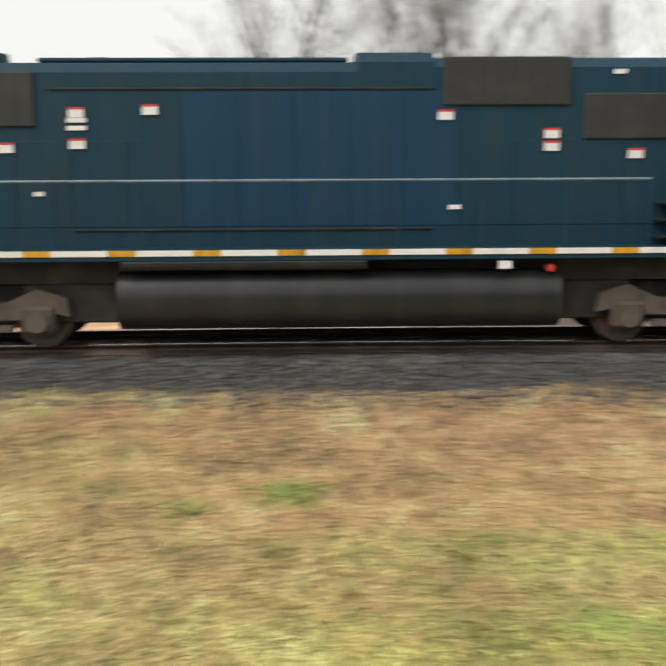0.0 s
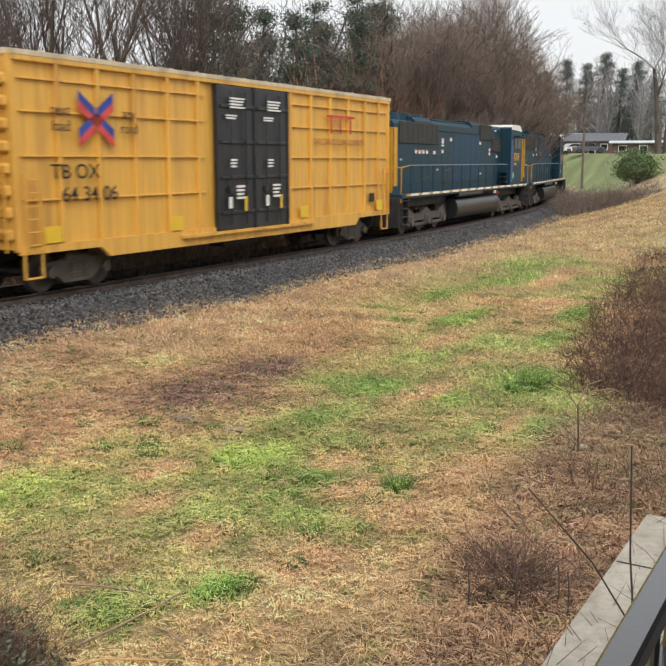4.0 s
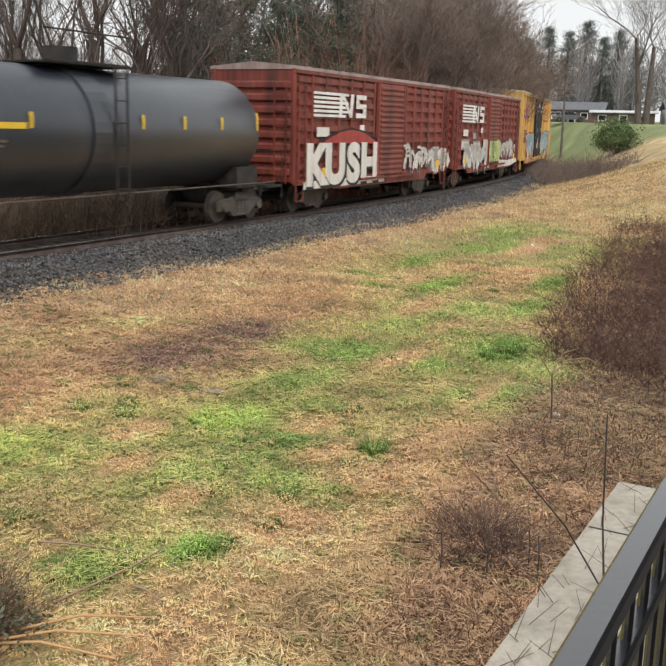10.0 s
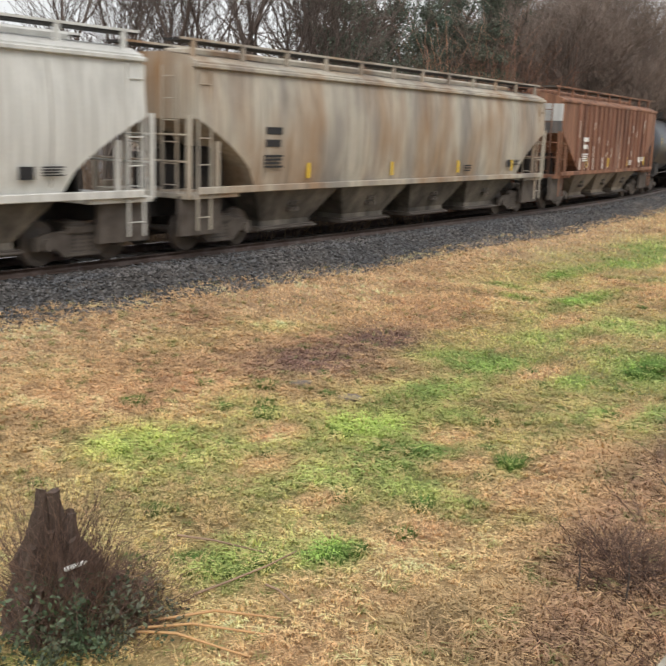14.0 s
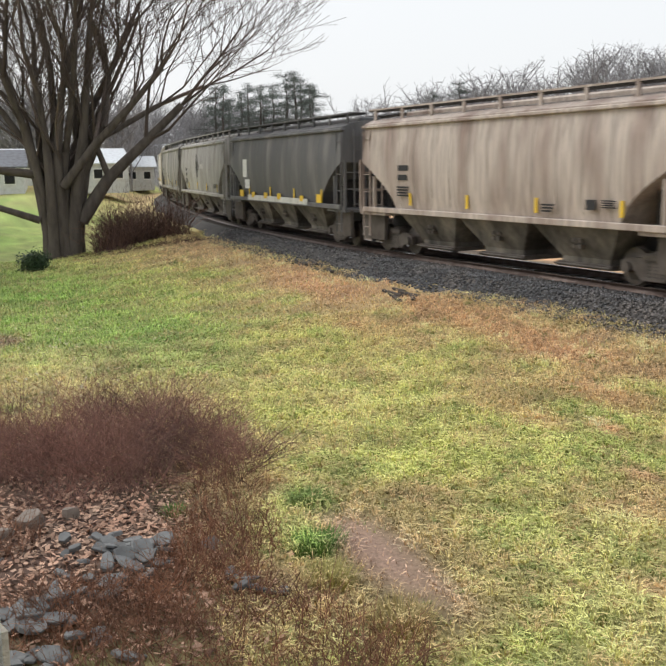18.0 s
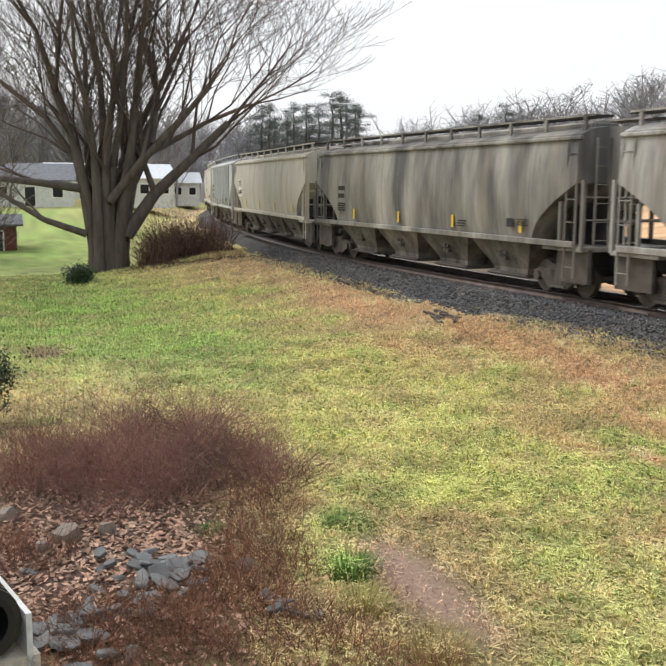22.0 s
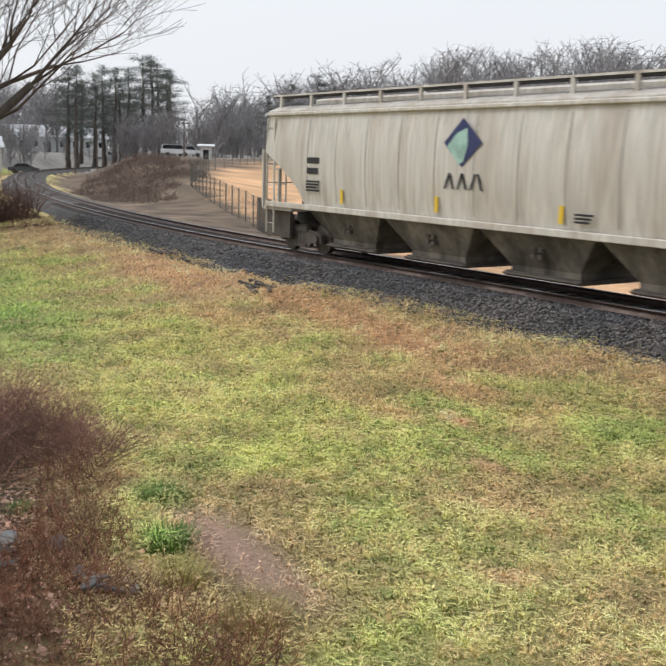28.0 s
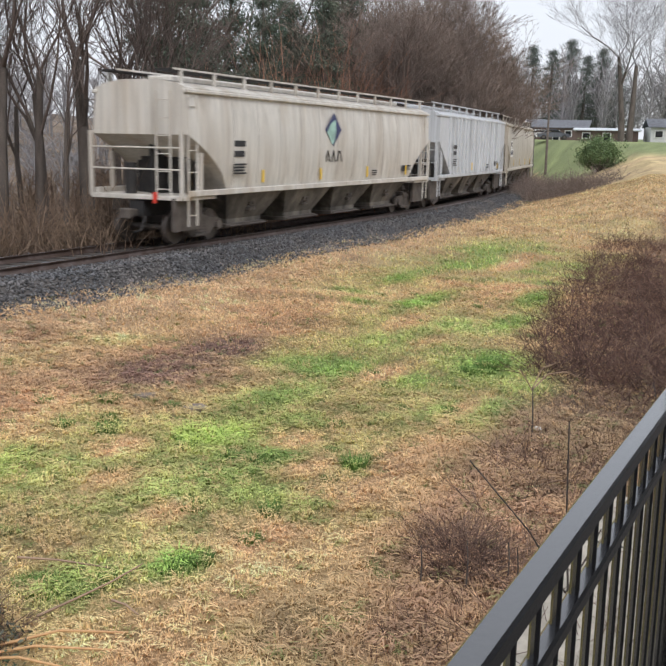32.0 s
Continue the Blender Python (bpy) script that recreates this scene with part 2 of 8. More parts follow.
PALERUST = paint("peeling_rust", (0.27, 0.13, 0.085), (0.11, 0.05, 0.036), 0.6, 0.85, 4.0, 0.45, third=(0.50, 0.41, 0.35), third_mix=0.12)
BAYGREY = paint("grimy_bay_grey", (0.27, 0.23, 0.18), (0.09, 0.075, 0.06), 0.5, 0.8, 1.2)
ORANGE = paint("orange_decal", (0.7, 0.25, 0.02))


# ---- building blocks ----
def mesh_of(name, bm, mat, smooth=False):
    me = bpy.data.meshes.new(name)
    bm.normal_update()
    bm.to_mesh(me)
    bm.free()
    me.materials.append(mat)
    if smooth:
        me.polygons.foreach_set("use_smooth", [True] * len(me.polygons))
    return me


def part(name, bm, mat, parent, label="", smooth=False):
    """Link a bmesh as one part under a thing or a part."""
    me = bm if isinstance(bm, bpy.types.Mesh) else mesh_of(name, bm, mat, smooth)
    ob = new(name, me)
    ob.parent = parent
    if label:
        tagged(ob, label)
    return ob


def thing(name, label, category, m=None, group="", kind=""):
    ob = new(name)
    ob.empty_display_size = 0.3
    if m is not None:
        ob.matrix_world = m
    return tagged(ob, label, category, group, kind)


def quick(name, verts, faces, mat, tone=None, smooth=False):
    """An object from arrays of vertices and of faces with equally many corners."""
    me = bpy.data.meshes.new(name)
    verts = np.asarray(verts, dtype=np.float32)
    faces = np.asarray(faces, dtype=np.int32)
    k = faces.shape[1]
    me.vertices.add(len(verts))
    me.vertices.foreach_set("co", verts.ravel())
    me.loops.add(faces.size)
    me.loops.foreach_set("vertex_index", faces.ravel())
    me.polygons.add(len(faces))
    me.polygons.foreach_set("loop_start", np.arange(0, faces.size, k, dtype=np.int32))
    if smooth:
        me.polygons.foreach_set("use_smooth", np.ones(len(faces), dtype=bool))
    me.update(calc_edges=True)
    me.validate()
    if tone is not None:
        at = me.color_attributes.new("tone", "FLOAT_COLOR", "POINT")
        at.data.foreach_set("color", np.concatenate([tone, np.ones((len(tone), 1))], 1).astype(np.float32).ravel())
    me.materials.append(mat)
    return new(name, me)


def box(bm, x0, x1, y0, y1, z0, z1, bevel=0.0):
    m = Matrix.Translation(((x0 + x1) / 2, (y0 + y1) / 2, (z0 + z1) / 2)) @ Matrix.Diagonal((abs(x1 - x0), abs(y1 - y0), abs(z1 - z0), 1))
    made = bmesh.ops.create_cube(bm, size=1.0, matrix=m)
    if bevel:
        edges = list({e for v in made["verts"] for e in v.link_edges})
        bmesh.ops.bevel(bm, geom=edges, offset=bevel, segments=1, affect="EDGES")
    return bm


def rod(bm, a, b, r0, r1=None, seg=8, caps=True):
    a, b = Vector(a), Vector(b)
    r1 = r0 if r1 is None else r1
    turn = (b - a).to_track_quat("Z", "Y").to_matrix().to_4x4()
    bmesh.ops.create_cone(bm, cap_ends=caps, segments=seg, radius1=r0, radius2=r1, depth=(b - a).length, matrix=Matrix.Translation((a + b) / 2) @ turn)
    return bm


def plate(bm, pts, y0, y1):
    """A plate with the outline pts (x, z), from y0 to y1."""
    lo = [bm.verts.new((x, y0, z)) for x, z in pts]
    hi = [bm.verts.new((x, y1, z)) for x, z in pts]
    n = len(pts)
    bm.faces.new(lo)
    bm.faces.new(hi[::-1])
    for i in range(n):
        bm.faces.new((lo[i], hi[i], hi[(i + 1) % n], lo[(i + 1) % n]))
    bmesh.ops.recalc_face_normals(bm, faces=bm.faces[:])
    return bm


def B():
    return bmesh.new()


def words(text, size, mat, parent, x, y, z, name="lettering", bold=0.0, stretch=1.0, end=False):
    """Flat letters on a side that faces -y, or on an end that faces -x."""
    cu = bpy.data.curves.new("letters", "FONT")
    cu.body, cu.size, cu.extrude, cu.align_x, cu.offset = text, size, 0.003, "CENTER", bold
    tmp = bpy.data.objects.new("letters", cu)
    me = bpy.data.meshes.new_from_object(tmp)
    bpy.data.objects.remove(tmp)
    bpy.data.curves.remove(cu)
    me.transform(Matrix.Translation((x, y, z)) @ Matrix.Rotation(radians(-90 if end else 0), 4, "Z") @ Matrix.Rotation(radians(90), 4, "X") @ Matrix.Diagonal((stretch, 1, 1, 1)))
    me.materials.clear()
    me.materials.append(mat)
    return part(name, me, mat, parent)


# ---- the track's line, from west to east ----
LINE = [(-579.7, 292), (-454.1, 214), (-375.8, 166), (-299.5, 118), (-240, 80), (-200, 55), (-175.8, 41.5), (-155, 31.5), (-136.2, 24.1), (-107.2, 18.07), (-85, 14.68),
        (-69.6, 13.04), (-57, 12.08), (-48.3, 11.79), (-42.5, 11.79), (-34.8, 12.17), (-29, 12.75), (-23.8, 13.62), (-18.4, 14.3), (-13.5, 14.88), (-6.8,
        15.65), (0, 16.13), (6.8, 16.28), (13.5, 16.42), (19.3, 16.71), (29, 17.29), (38.6, 17.97), (49.3, 19.32), (62.8, 21.83), (77.3, 25.41), (97.6,
        32.6), (112, 39.5), (135, 53), (170, 78), (230, 125), (386.4, 250), (541, 375)]
_lx = np.arange(-570, 535, 0.5)
_ly = np.interp(_lx, [p[0] for p in LINE], [p[1] for p in LINE]) + 0.75
_k = np.exp(-np.linspace(-2, 2, 41) ** 2)
_ly = np.convolve(np.pad(_ly, 20, mode="edge"), _k / _k.sum(), mode="valid")
LX, LY = _lx[30:-30], _ly[30:-30]
LS = np.concatenate([[0], np.cumsum(np.hypot(np.diff(LX), np.diff(LY)))])
LS -= np.interp(0, LX, LS)


def on_track(s):
    return np.array((np.interp(s, LS, LX), np.interp(s, LS, LY)))


def off_track(x, y):
    """Signed distance from the track's centre line, positive on the camera's side."""
    x, y = np.asarray(x, float), np.asarray(y, float)
    yc = np.interp(x, LX, LY)
    slope = (np.interp(x + 1, LX, LY) - np.interp(x - 1, LX, LY)) / 2
    return (yc - y) / np.sqrt(1 + slope ** 2)


def wobble(x, y, scale, seed=0):
    """Smooth noise on arrays, about -1 to 1."""
    x, y = np.asarray(x, float) / scale, np.asarray(y, float) / scale
    out = np.zeros_like(x)
    rng = np.random.RandomState(seed)
    for k in range(7):
        a, f, p = rng.uniform(0, 2 * np.pi), rng.uniform(0.6, 2.2), rng.uniform(0, 7, 2)
        out += np.sin(f * (x * np.cos(a) + y * np.sin(a)) + p[0] + 1.3 * np.sin(0.7 * f * (y * np.cos(a) - x * np.sin(a)) + p[1]))
    return out / 3.6


def height(x, y):
    """The ground: track bed, lawn that falls to the camera, lower yard to the west, banks beyond."""
    x, y = np.asarray(x, float), np.asarray(y, float)
    d = off_track(x, y)
    near = np.interp(d, [-400, -60, -25, -9, -4.5, -2.4, -1.5, 1.5, 2.4, 5, 9, 16, 60], [1.5, -1.0, -1.6, -1.3, -0.9, -0.62, -0.28, -0.28, -0.58, -0.85, -1.0, -1.12, -1.12])
    yard = np.clip((-x - 14) / 18, 0, 1) * np.clip((d - 4) / 7, 0, 1)
    z = near - 0.75 * yard
    far = np.hypot(x, y)
    rise = np.interp(far, [32, 62, 110, 170, 260, 420], [0, 2.5, 4.6, 5.2, 6.0, 8.0])
    z = z + rise * np.clip((d - 3) / 7, 0, 1) * (x > 0)
    z = z + np.interp(far, [88, 120, 170, 260], [0, 4.2, 5.5, 6.5]) * np.clip((-d - 3) / 6, 0, 1) * (x > 0)
    west = np.interp(far, [58, 80, 110, 165, 260], [0, 1.7, 3.2, 3.8, 4.4])
    z = z + west * np.clip((np.abs(d) - 5) / 8, 0, 1) * (x < 0)
    z = z + 0.05 * wobble(x, y, 2.5, 3) * (np.abs(d) > 2.6) + 0.025 * wobble(x, y, 0.6, 4) * (np.abs(d) > 2.4)
    z = z + 0.07 * wobble(x, y, 0.9, 5) * np.exp(-((np.abs(d) - 2.6) / 0.5) ** 2)
    bearing = np.degrees(np.arctan2(x, y))
    hill = np.interp(bearing, [-90, -72, -66, -60, -54, -44, -20, 5, 60], [0, 0, 0.85, 1.25, 1.1, 0.75, 0.75, 0.3, 0.3])
    return z + hill * np.clip((far - 140) / 90, 0, 1) * np.clip((-d - 30) / 60, 0, 1) * 13.0


def zg(x, y):
    return float(height(np.array([x]), np.array([y]))[0])


STRAW, PALE, GREEN, LIME, SOIL, CLAY = [np.array(c) for c in ((0.66, 0.40, 0.215), (0.64, 0.49, 0.24), (0.25, 0.375, 0.085), (0.56, 0.575, 0.16), (0.23, 0.135, 0.105), (0.66, 0.43, 0.345))]
BRIGHT, UMBER = np.array((0.42, 0.545, 0.125)), np.array((0.44, 0.265, 0.155))
# x, y, radius along x, radius along y, colour, strength
PATCHES = [(8.0, 7.0, 2.6, 1.9, GREEN, 0.55), (14.0, 7.6, 3.0, 1.5, GREEN, 0.6), (19.0, 8.2, 3.0, 1.6, GREEN, 0.55), (9.4, 10.6, 2.0, 1.4, STRAW, 0.85), (12.6, 10.6, 3.4, 1.2, UMBER, 0.85), (12.3, 8.9, 1.6, 0.9, UMBER, 0.7),
           (12.35, 9.95, 1.5, 1.0, SOIL, 0.95), (14.5, 10.15, 1.2, 0.75, SOIL, 1.0), (10.15, 7.3, 0.75, 0.62, BRIGHT, 1.0), (7.5, 8.7, 0.9, 0.75, BRIGHT, 0.75), (6.7, 5.25, 0.42, 0.35, GREEN, 1.0), (6.0, 5.75, 0.7, 0.4, GREEN, 0.8), (9.3, 6.3, 0.9, 0.5, GREEN, 0.7), (8.9, 5.7, 0.7, 0.4, GREEN, 0.6),
           (10.05, 5.12, 0.22, 0.18, GREEN, 1.0), (25.8, 11.5, 2.6, 0.5, GREEN, 0.95), (22.1, 9.5, 1.9, 0.45, GREEN, 1.0), (24.3, 7.35, 1.8, 0.5, GREEN, 1.0), (21.0, 6.8, 1.5, 0.45, GREEN, 0.95), (16.4, 5.8, 1.2, 0.45, GREEN, 0.8), (13.1, 5.2, 0.8, 0.3, GREEN, 0.7), (33, 11.5, 4, 0.5, GREEN, 0.5),
           (14.65, 7.0, 1.2, 0.4, STRAW, 0.85), (19.3, 8.7, 1.3, 0.4, STRAW, 0.9), (30.3, 10.1, 2.6, 0.55, STRAW, 0.9), (17.6, 7.4, 0.8, 0.3, STRAW, 0.7), (9.1, 8.0, 0.6, 0.45, STRAW, 0.75), (8.1, 7.3, 0.5, 0.35, STRAW, 0.7), (9.7, 5.6, 0.6, 0.25, STRAW, 0.8), (7.7, 6.1, 0.5, 0.3, STRAW, 0.65), (10.6, 6.3, 0.5, 0.4, STRAW, 0.75),
           (7.6, 4.9, 0.55, 0.25, STRAW, 0.85), (9.4, 4.6, 1.0, 0.22, STRAW, 0.9), (11.2, 4.7, 1.2, 0.3, STRAW, 0.9), (13.4, 5.0, 1.2, 0.25, STRAW, 0.8), (6.4, 6.6, 0.5, 0.4, STRAW, 0.5), (5.5, 4.4, 1.2, 0.5, STRAW, 0.75),
           (-9.0, 2.95, 0.35, 0.25, GREEN, 1.0), (-9.1, 3.43, 0.75, 0.3, CLAY, 1.0), (-8.5, 3.45, 0.6, 0.28, CLAY, 1.0), (-7.9, 3.65, 0.7, 0.24, CLAY, 0.95), (-10.4, 3.3, 0.5, 0.3, GREEN, 0.9),
           (0.3, 6.3, 4.0, 1.9, LIME, 0.75), (-2.5, 5.0, 3.0, 1.4, LIME, 0.6), (1.5, 9.2, 2.6, 0.7, GREEN, 0.45), (2.6, 5.0, 1.2, 0.9, LIME, 0.6), (2.4, 7.6, 1.0, 0.6, GREEN, 0.6), (3.4, 6.2, 0.9, 0.4, STRAW, 0.6),
           (-14.9, 4.2, 2.2, 0.8, LIME, 0.8), (-11.7, 5.1, 2.0, 0.9, LIME, 0.6), (-13.1, 7.6, 1.4, 0.5, STRAW, 0.7), (-13.3, 9.2, 1.6, 0.6, STRAW, 0.8), (-16.7, 10.5, 2.4, 0.8, STRAW, 0.9), (-28, 9.5, 3, 0.8, STRAW, 0.85), (-22, 8.4, 2.5, 0.7, STRAW, 0.5), (-8.6, 6.8, 0.8, 0.3, STRAW, 0.5), (-9.6, 7.4, 0.5, 0.25, UMBER, 0.8), (-11.6, 8.2, 0.6, 0.25, STRAW, 0.8), (-7.0, 5.6, 0.3, 0.2, UMBER, 0.7), (-5, 5.2, 0.8, 0.4, SOIL, 0.35), (-9.0, 3.2, 1.4, 0.25, SOIL, 0.5),
           (-17, 6.5, 6, 2.0, LIME, 0.45), (-24, 3.5, 6, 2.2, GREEN * 0.95, 0.75), (-38, 0.5, 16, 4.5, GREEN, 0.85), (-4, 6, 5, 2.5, PALE, 0.5), (-30, 9.4, 5, 0.9, STRAW, 0.8), (-21, 10.6, 5, 0.8, STRAW, 0.8), (-26.5, 0.1, 0.9, 0.5, SOIL, 1.0), (-62, -3, 14, 8, GREEN * 0.9, 0.9), (-84, -6, 16, 14, GREEN * 0.8, 0.9)]


def tone_at(x, y):
    """Colour of the turf, by place."""
    x, y = np.asarray(x, float), np.asarray(y, float)
    d = off_track(x, y)
    a, b, c = wobble(x, y, 2.2, 11), wobble(x, y, 0.8, 12), wobble(x, y, 5.0, 13)

    def mixin(col, to, f):
        f = np.clip(f, 0, 1)[:, None]
        return col * (1 - f) + to * f
    west = np.clip((6 - x) / 10, 0, 1)
    col = np.tile(PALE * 0.9, (len(x), 1))
    col = mixin(col, STRAW, 0.55 * (1 - west) + 0.5 * a * (1 - west))
    col = mixin(col, LIME, west * (0.30 + 0.35 * c + 0.3 * b))
    col = mixin(col, STRAW, west * (0.30 * a + 0.35 * b - 0.1))
    col = mixin(col, GREEN, 0.1 + 0.75 * c * (1 - 0.5 * west) + 0.4 * b)
    edge = np.exp(-((d - 3.5 - 0.4 * a) / (1.35 + 0.35 * (1 - west))) ** 2)
    col = mixin(col, np.array((0.62, 0.425, 0.255)), edge * 0.95 * (1 - 0.35 * west))
    col = mixin(col, SOIL, 0.5 * (b - 0.55))
    col = mixin(col, UMBER, 0.8 * (wobble(x, y, 0.45, 15) - 0.45))
    col = mixin(col, GREEN * 0.9, 0.8 * (wobble(x, y, 0.5, 16) - 0.5) * (d > 5.5))
    for px, py, rx, ry, to, f in PATCHES:
        e = np.exp(-(((x - px) / rx) ** 2 + ((y - py) / ry) ** 2) ** 1.5 * (1 + 0.5 * b))
        col = mixin(col, to, e * f * (1 + 0.25 * b))
    col = mixin(col, np.array((0.50, 0.37, 0.205)), ((x > 30) & (d > 2.4)) * np.clip((x - 30) / 20, 0, 0.85))
    col = mixin(col, np.array((0.20, 0.235, 0.095)), ((x > 78) & (np.abs(d) > 3)) * np.clip((x - 78) / 8, 0, 1))
    field = (x < 1.5) & (x > -160) & (y > off_field(x)) & (d < -8) & ((x < -46) | (y < 34))
    col[field] = np.array((0.60, 0.37, 0.20)) * (1 + 0.08 * b[field])[:, None]
    rim = (x < -60) & (d < -8) & (np.hypot(x, y) > 142)
    col[rim] = np.array((0.18, 0.155, 0.09))
    lot = (x < -80) & (np.hypot(x, y) > 160)
    col[lot] = np.array((0.27, 0.26, 0.24))
    # brown ground beyond the track, with shade put into its dark tone
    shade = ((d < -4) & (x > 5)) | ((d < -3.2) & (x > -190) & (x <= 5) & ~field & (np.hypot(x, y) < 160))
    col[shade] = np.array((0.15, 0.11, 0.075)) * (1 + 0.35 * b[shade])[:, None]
    leafy = np.exp(-(((x + 10.8) / 3.6) ** 2 + ((y - 0.4) / 2.0) ** 2) ** 2)
    col = mixin(col, np.array((0.17, 0.10, 0.075)), leafy)
    brush = (np.clip(x - 5.5, 0, 1)) * np.clip((3.9 + 0.12 * (x - 7) - y + 0.4 * a) * 1.5, 0, 1) * (x < 60)
    col = mixin(col, np.array((0.26, 0.155, 0.10)) + np.clip((12.5 - x) / 4, 0, 1)[:, None] * np.array((0.13, 0.08, 0.045)), brush * 0.9)
    return np.clip(col * (1 + 0.16 * b)[:, None], 0.02, 0.9)


def off_field(x):
    return np.interp(x, [-190, -112, -92, -76.5, -50], [75, 48.5, 34.5, 27.4, 22.8])


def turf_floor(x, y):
    """Ground between the blades: the turf's tone, darkened near the camera."""
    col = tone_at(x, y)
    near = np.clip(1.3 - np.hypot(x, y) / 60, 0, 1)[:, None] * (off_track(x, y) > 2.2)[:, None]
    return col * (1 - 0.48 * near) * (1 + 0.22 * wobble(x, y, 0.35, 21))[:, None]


def ground():
    xs = np.concatenate([[-2500, -1500, -900, -600, -450], np.arange(-360, -70, 5.0), np.arange(-70, -32, 0.8), np.arange(-32, 36, 0.3), np.arange(36, 80, 0.8), np.arange(80, 300, 5.0), [350, 450, 600, 900, 1500, 2500]])
    ys = np.concatenate([[-2500, -1000, -400, -150, -60, -30, -18, -12], np.arange(-9, -1.5, 1.0), np.arange(-1.5, 20, 0.25), np.arange(20, 40, 1.0), np.arange(40, 200, 6.0), [230, 300, 400, 600, 1000, 2500]])
    gx, gy = np.meshgrid(xs, ys)
    gx, gy = gx.ravel(), gy.ravel()
    v = np.stack([gx, gy, height(gx, gy)], 1)
    nx, ny = len(xs), len(ys)
    i, j = np.meshgrid(np.arange(nx - 1), np.arange(ny - 1))
    a = (j * nx + i).ravel()
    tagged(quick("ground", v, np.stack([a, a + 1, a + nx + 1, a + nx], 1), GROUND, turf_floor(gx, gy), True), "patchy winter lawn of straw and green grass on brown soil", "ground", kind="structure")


ground()


def sweep(name, profile, s0, s1, step, mat, parent=None, label=""):
    """A strip along the track with the cross-section profile (across, up)."""
    ss = np.arange(s0, s1, step)
    p = np.stack([np.interp(ss, LS, LX), np.interp(ss, LS, LY)], 1)
    t = np.gradient(p, axis=0)
    t /= np.linalg.norm(t, axis=1)[:, None]
    nrm = np.stack([t[:, 1], -t[:, 0]], 1)
    k = len(profile)
    v = np.concatenate([np.concatenate([p + nrm * u, np.full((len(p), 1), w)], 1)[:, None, :] for u, w in profile], 1).reshape(-1, 3)
    f = []
    for a in range(len(ss) - 1):
        for b in range(k - 1):
            f.append((a * k + b, a * k + b + 1, (a + 1) * k + b + 1, (a + 1) * k + b))
    ob = quick(name, v, f, mat)
    if parent:
        ob.parent = parent
    if label:
        tagged(ob, label)
    return ob


railway = thing("railway_track", "single curved railway track on dark crushed-stone ballast", "railway track", kind="structure")
sweep("ballast_bed", [(-3.0, -0.95), (-1.75, -0.2), (-0.7, -0.19), (0.7, -0.19), (1.75, -0.2), (2.75, -0.85)], -420, 420, 1.0, BALLAST, railway, "crushed dark grey stone bed")
for side in (-0.75, 0.75):
    web = [(side + u, w) for u, w in ((-0.07, -0.17), (-0.065, -0.14), (-0.012, -0.12), (-0.012, -0.04), (-0.036, -0.03), (-0.036, -0.004), (0.036, -0.004), (0.036, -0.03), (0.012, -0.04), (0.012, -0.12), (0.065, -0.14), (0.07, -0.17))]
    sweep("rail", web, -420, 420, 1.0, RAILTOP, railway, "rust-brown steel rail")
    sweep("rail_head", [(side - 0.033, -0.001), (side + 0.033, -0.001)], -420, 420, 1.0, SHINE, railway, "polished running surface of the rail")


# ---- rolling stock: x forward, z up from the rail's top, the side towards -y faces the lawn ----
MOVERS = []
SHARED = {}


def shared(key, make):
    if key not in SHARED:
        SHARED[key] = make()
    return SHARED[key]


def put(name, key, make, parent, x=0.0, y=0.0, z=0.0, label=""):
    """A part on a mesh that alike parts share."""
    ob = part(name, shared(key, make), None, parent, label)
    ob.location = (x, y, z)
    return ob


def wheel_mesh():
    bm = B()
    for y in (-0.76, 0.76):
        w = 0.065 * (1 if y > 0 else -1)
        rod(bm, (0, y - w, 0), (0, y + w, 0), 0.44, 0.44, 24)
        rod(bm, (0, y - w * 1.2, 0), (0, y - w * 0.9, 0), 0.475, 0.475, 24)
        rod(bm, (0, y + w, 0), (0, y + w * 1.5, 0), 0.33, 0.12, 20)
    rod(bm, (0, -1.02, 0), (0, 1.02, 0), 0.085, 0.085, 10)
    return mesh_of("wheelset", bm, WHEEL)


def frame_mesh():
    bm = B()
    pts = [(-1.12, 0.34), (-1.12, 0.60), (-0.86, 0.68), (-0.45, 0.70), (-0.3, 0.82), (0.3, 0.82), (0.45, 0.70), (0.86, 0.68), (1.12, 0.60), (1.12, 0.34), (0.72, 0.40), (0.42, 0.18), (-0.42, 0.18), (-0.72, 0.40)]
    plate(bm, pts, -0.07, 0.07)
    for x in (-0.88, 0.88):
        rod(bm, (x, -0.16, 0.46), (x, 0.05, 0.46), 0.13, 0.13, 12)
    box(bm, -0.36, 0.36, -0.11, 0.02, 0.20, 0.27)
    box(bm, -0.40, 0.40, -0.12, 0.02, 0.66, 0.78)
    return mesh_of("side_frame", bm, STEEL)


def spring_mesh():
    bm = B()
    for k in range(5):
        rod(bm, (0, 0, 0.27 + k * 0.078), (0, 0, 0.31 + k * 0.078), 0.085, 0.085, 10)
    return mesh_of("spring", bm, DARK)


def truck(car, x):
    """A two-axle freight truck under a car."""
    t = new("truck")
    t.parent = car
    t.location = (x, 0, 0)
    bm = B()
    box(bm, -0.22, 0.22, -1.0, 1.0, 0.5, 0.86, 0.03)
    part("bolster", shared("bolster", lambda: mesh_of("bolster", bm, STEEL)), None, t)
    for dx in (-0.88, 0.88):
        put("wheelset", "wheel", wheel_mesh, t, dx, 0, 0.46)
    for y in (-1.0, 1.0):
        put("side_frame", "frame", frame_mesh, t, 0, y)
        for dx in (-0.2, 0.0, 0.2):
            put("spring", "spring", spring_mesh, t, dx, y * 0.995)
    return t


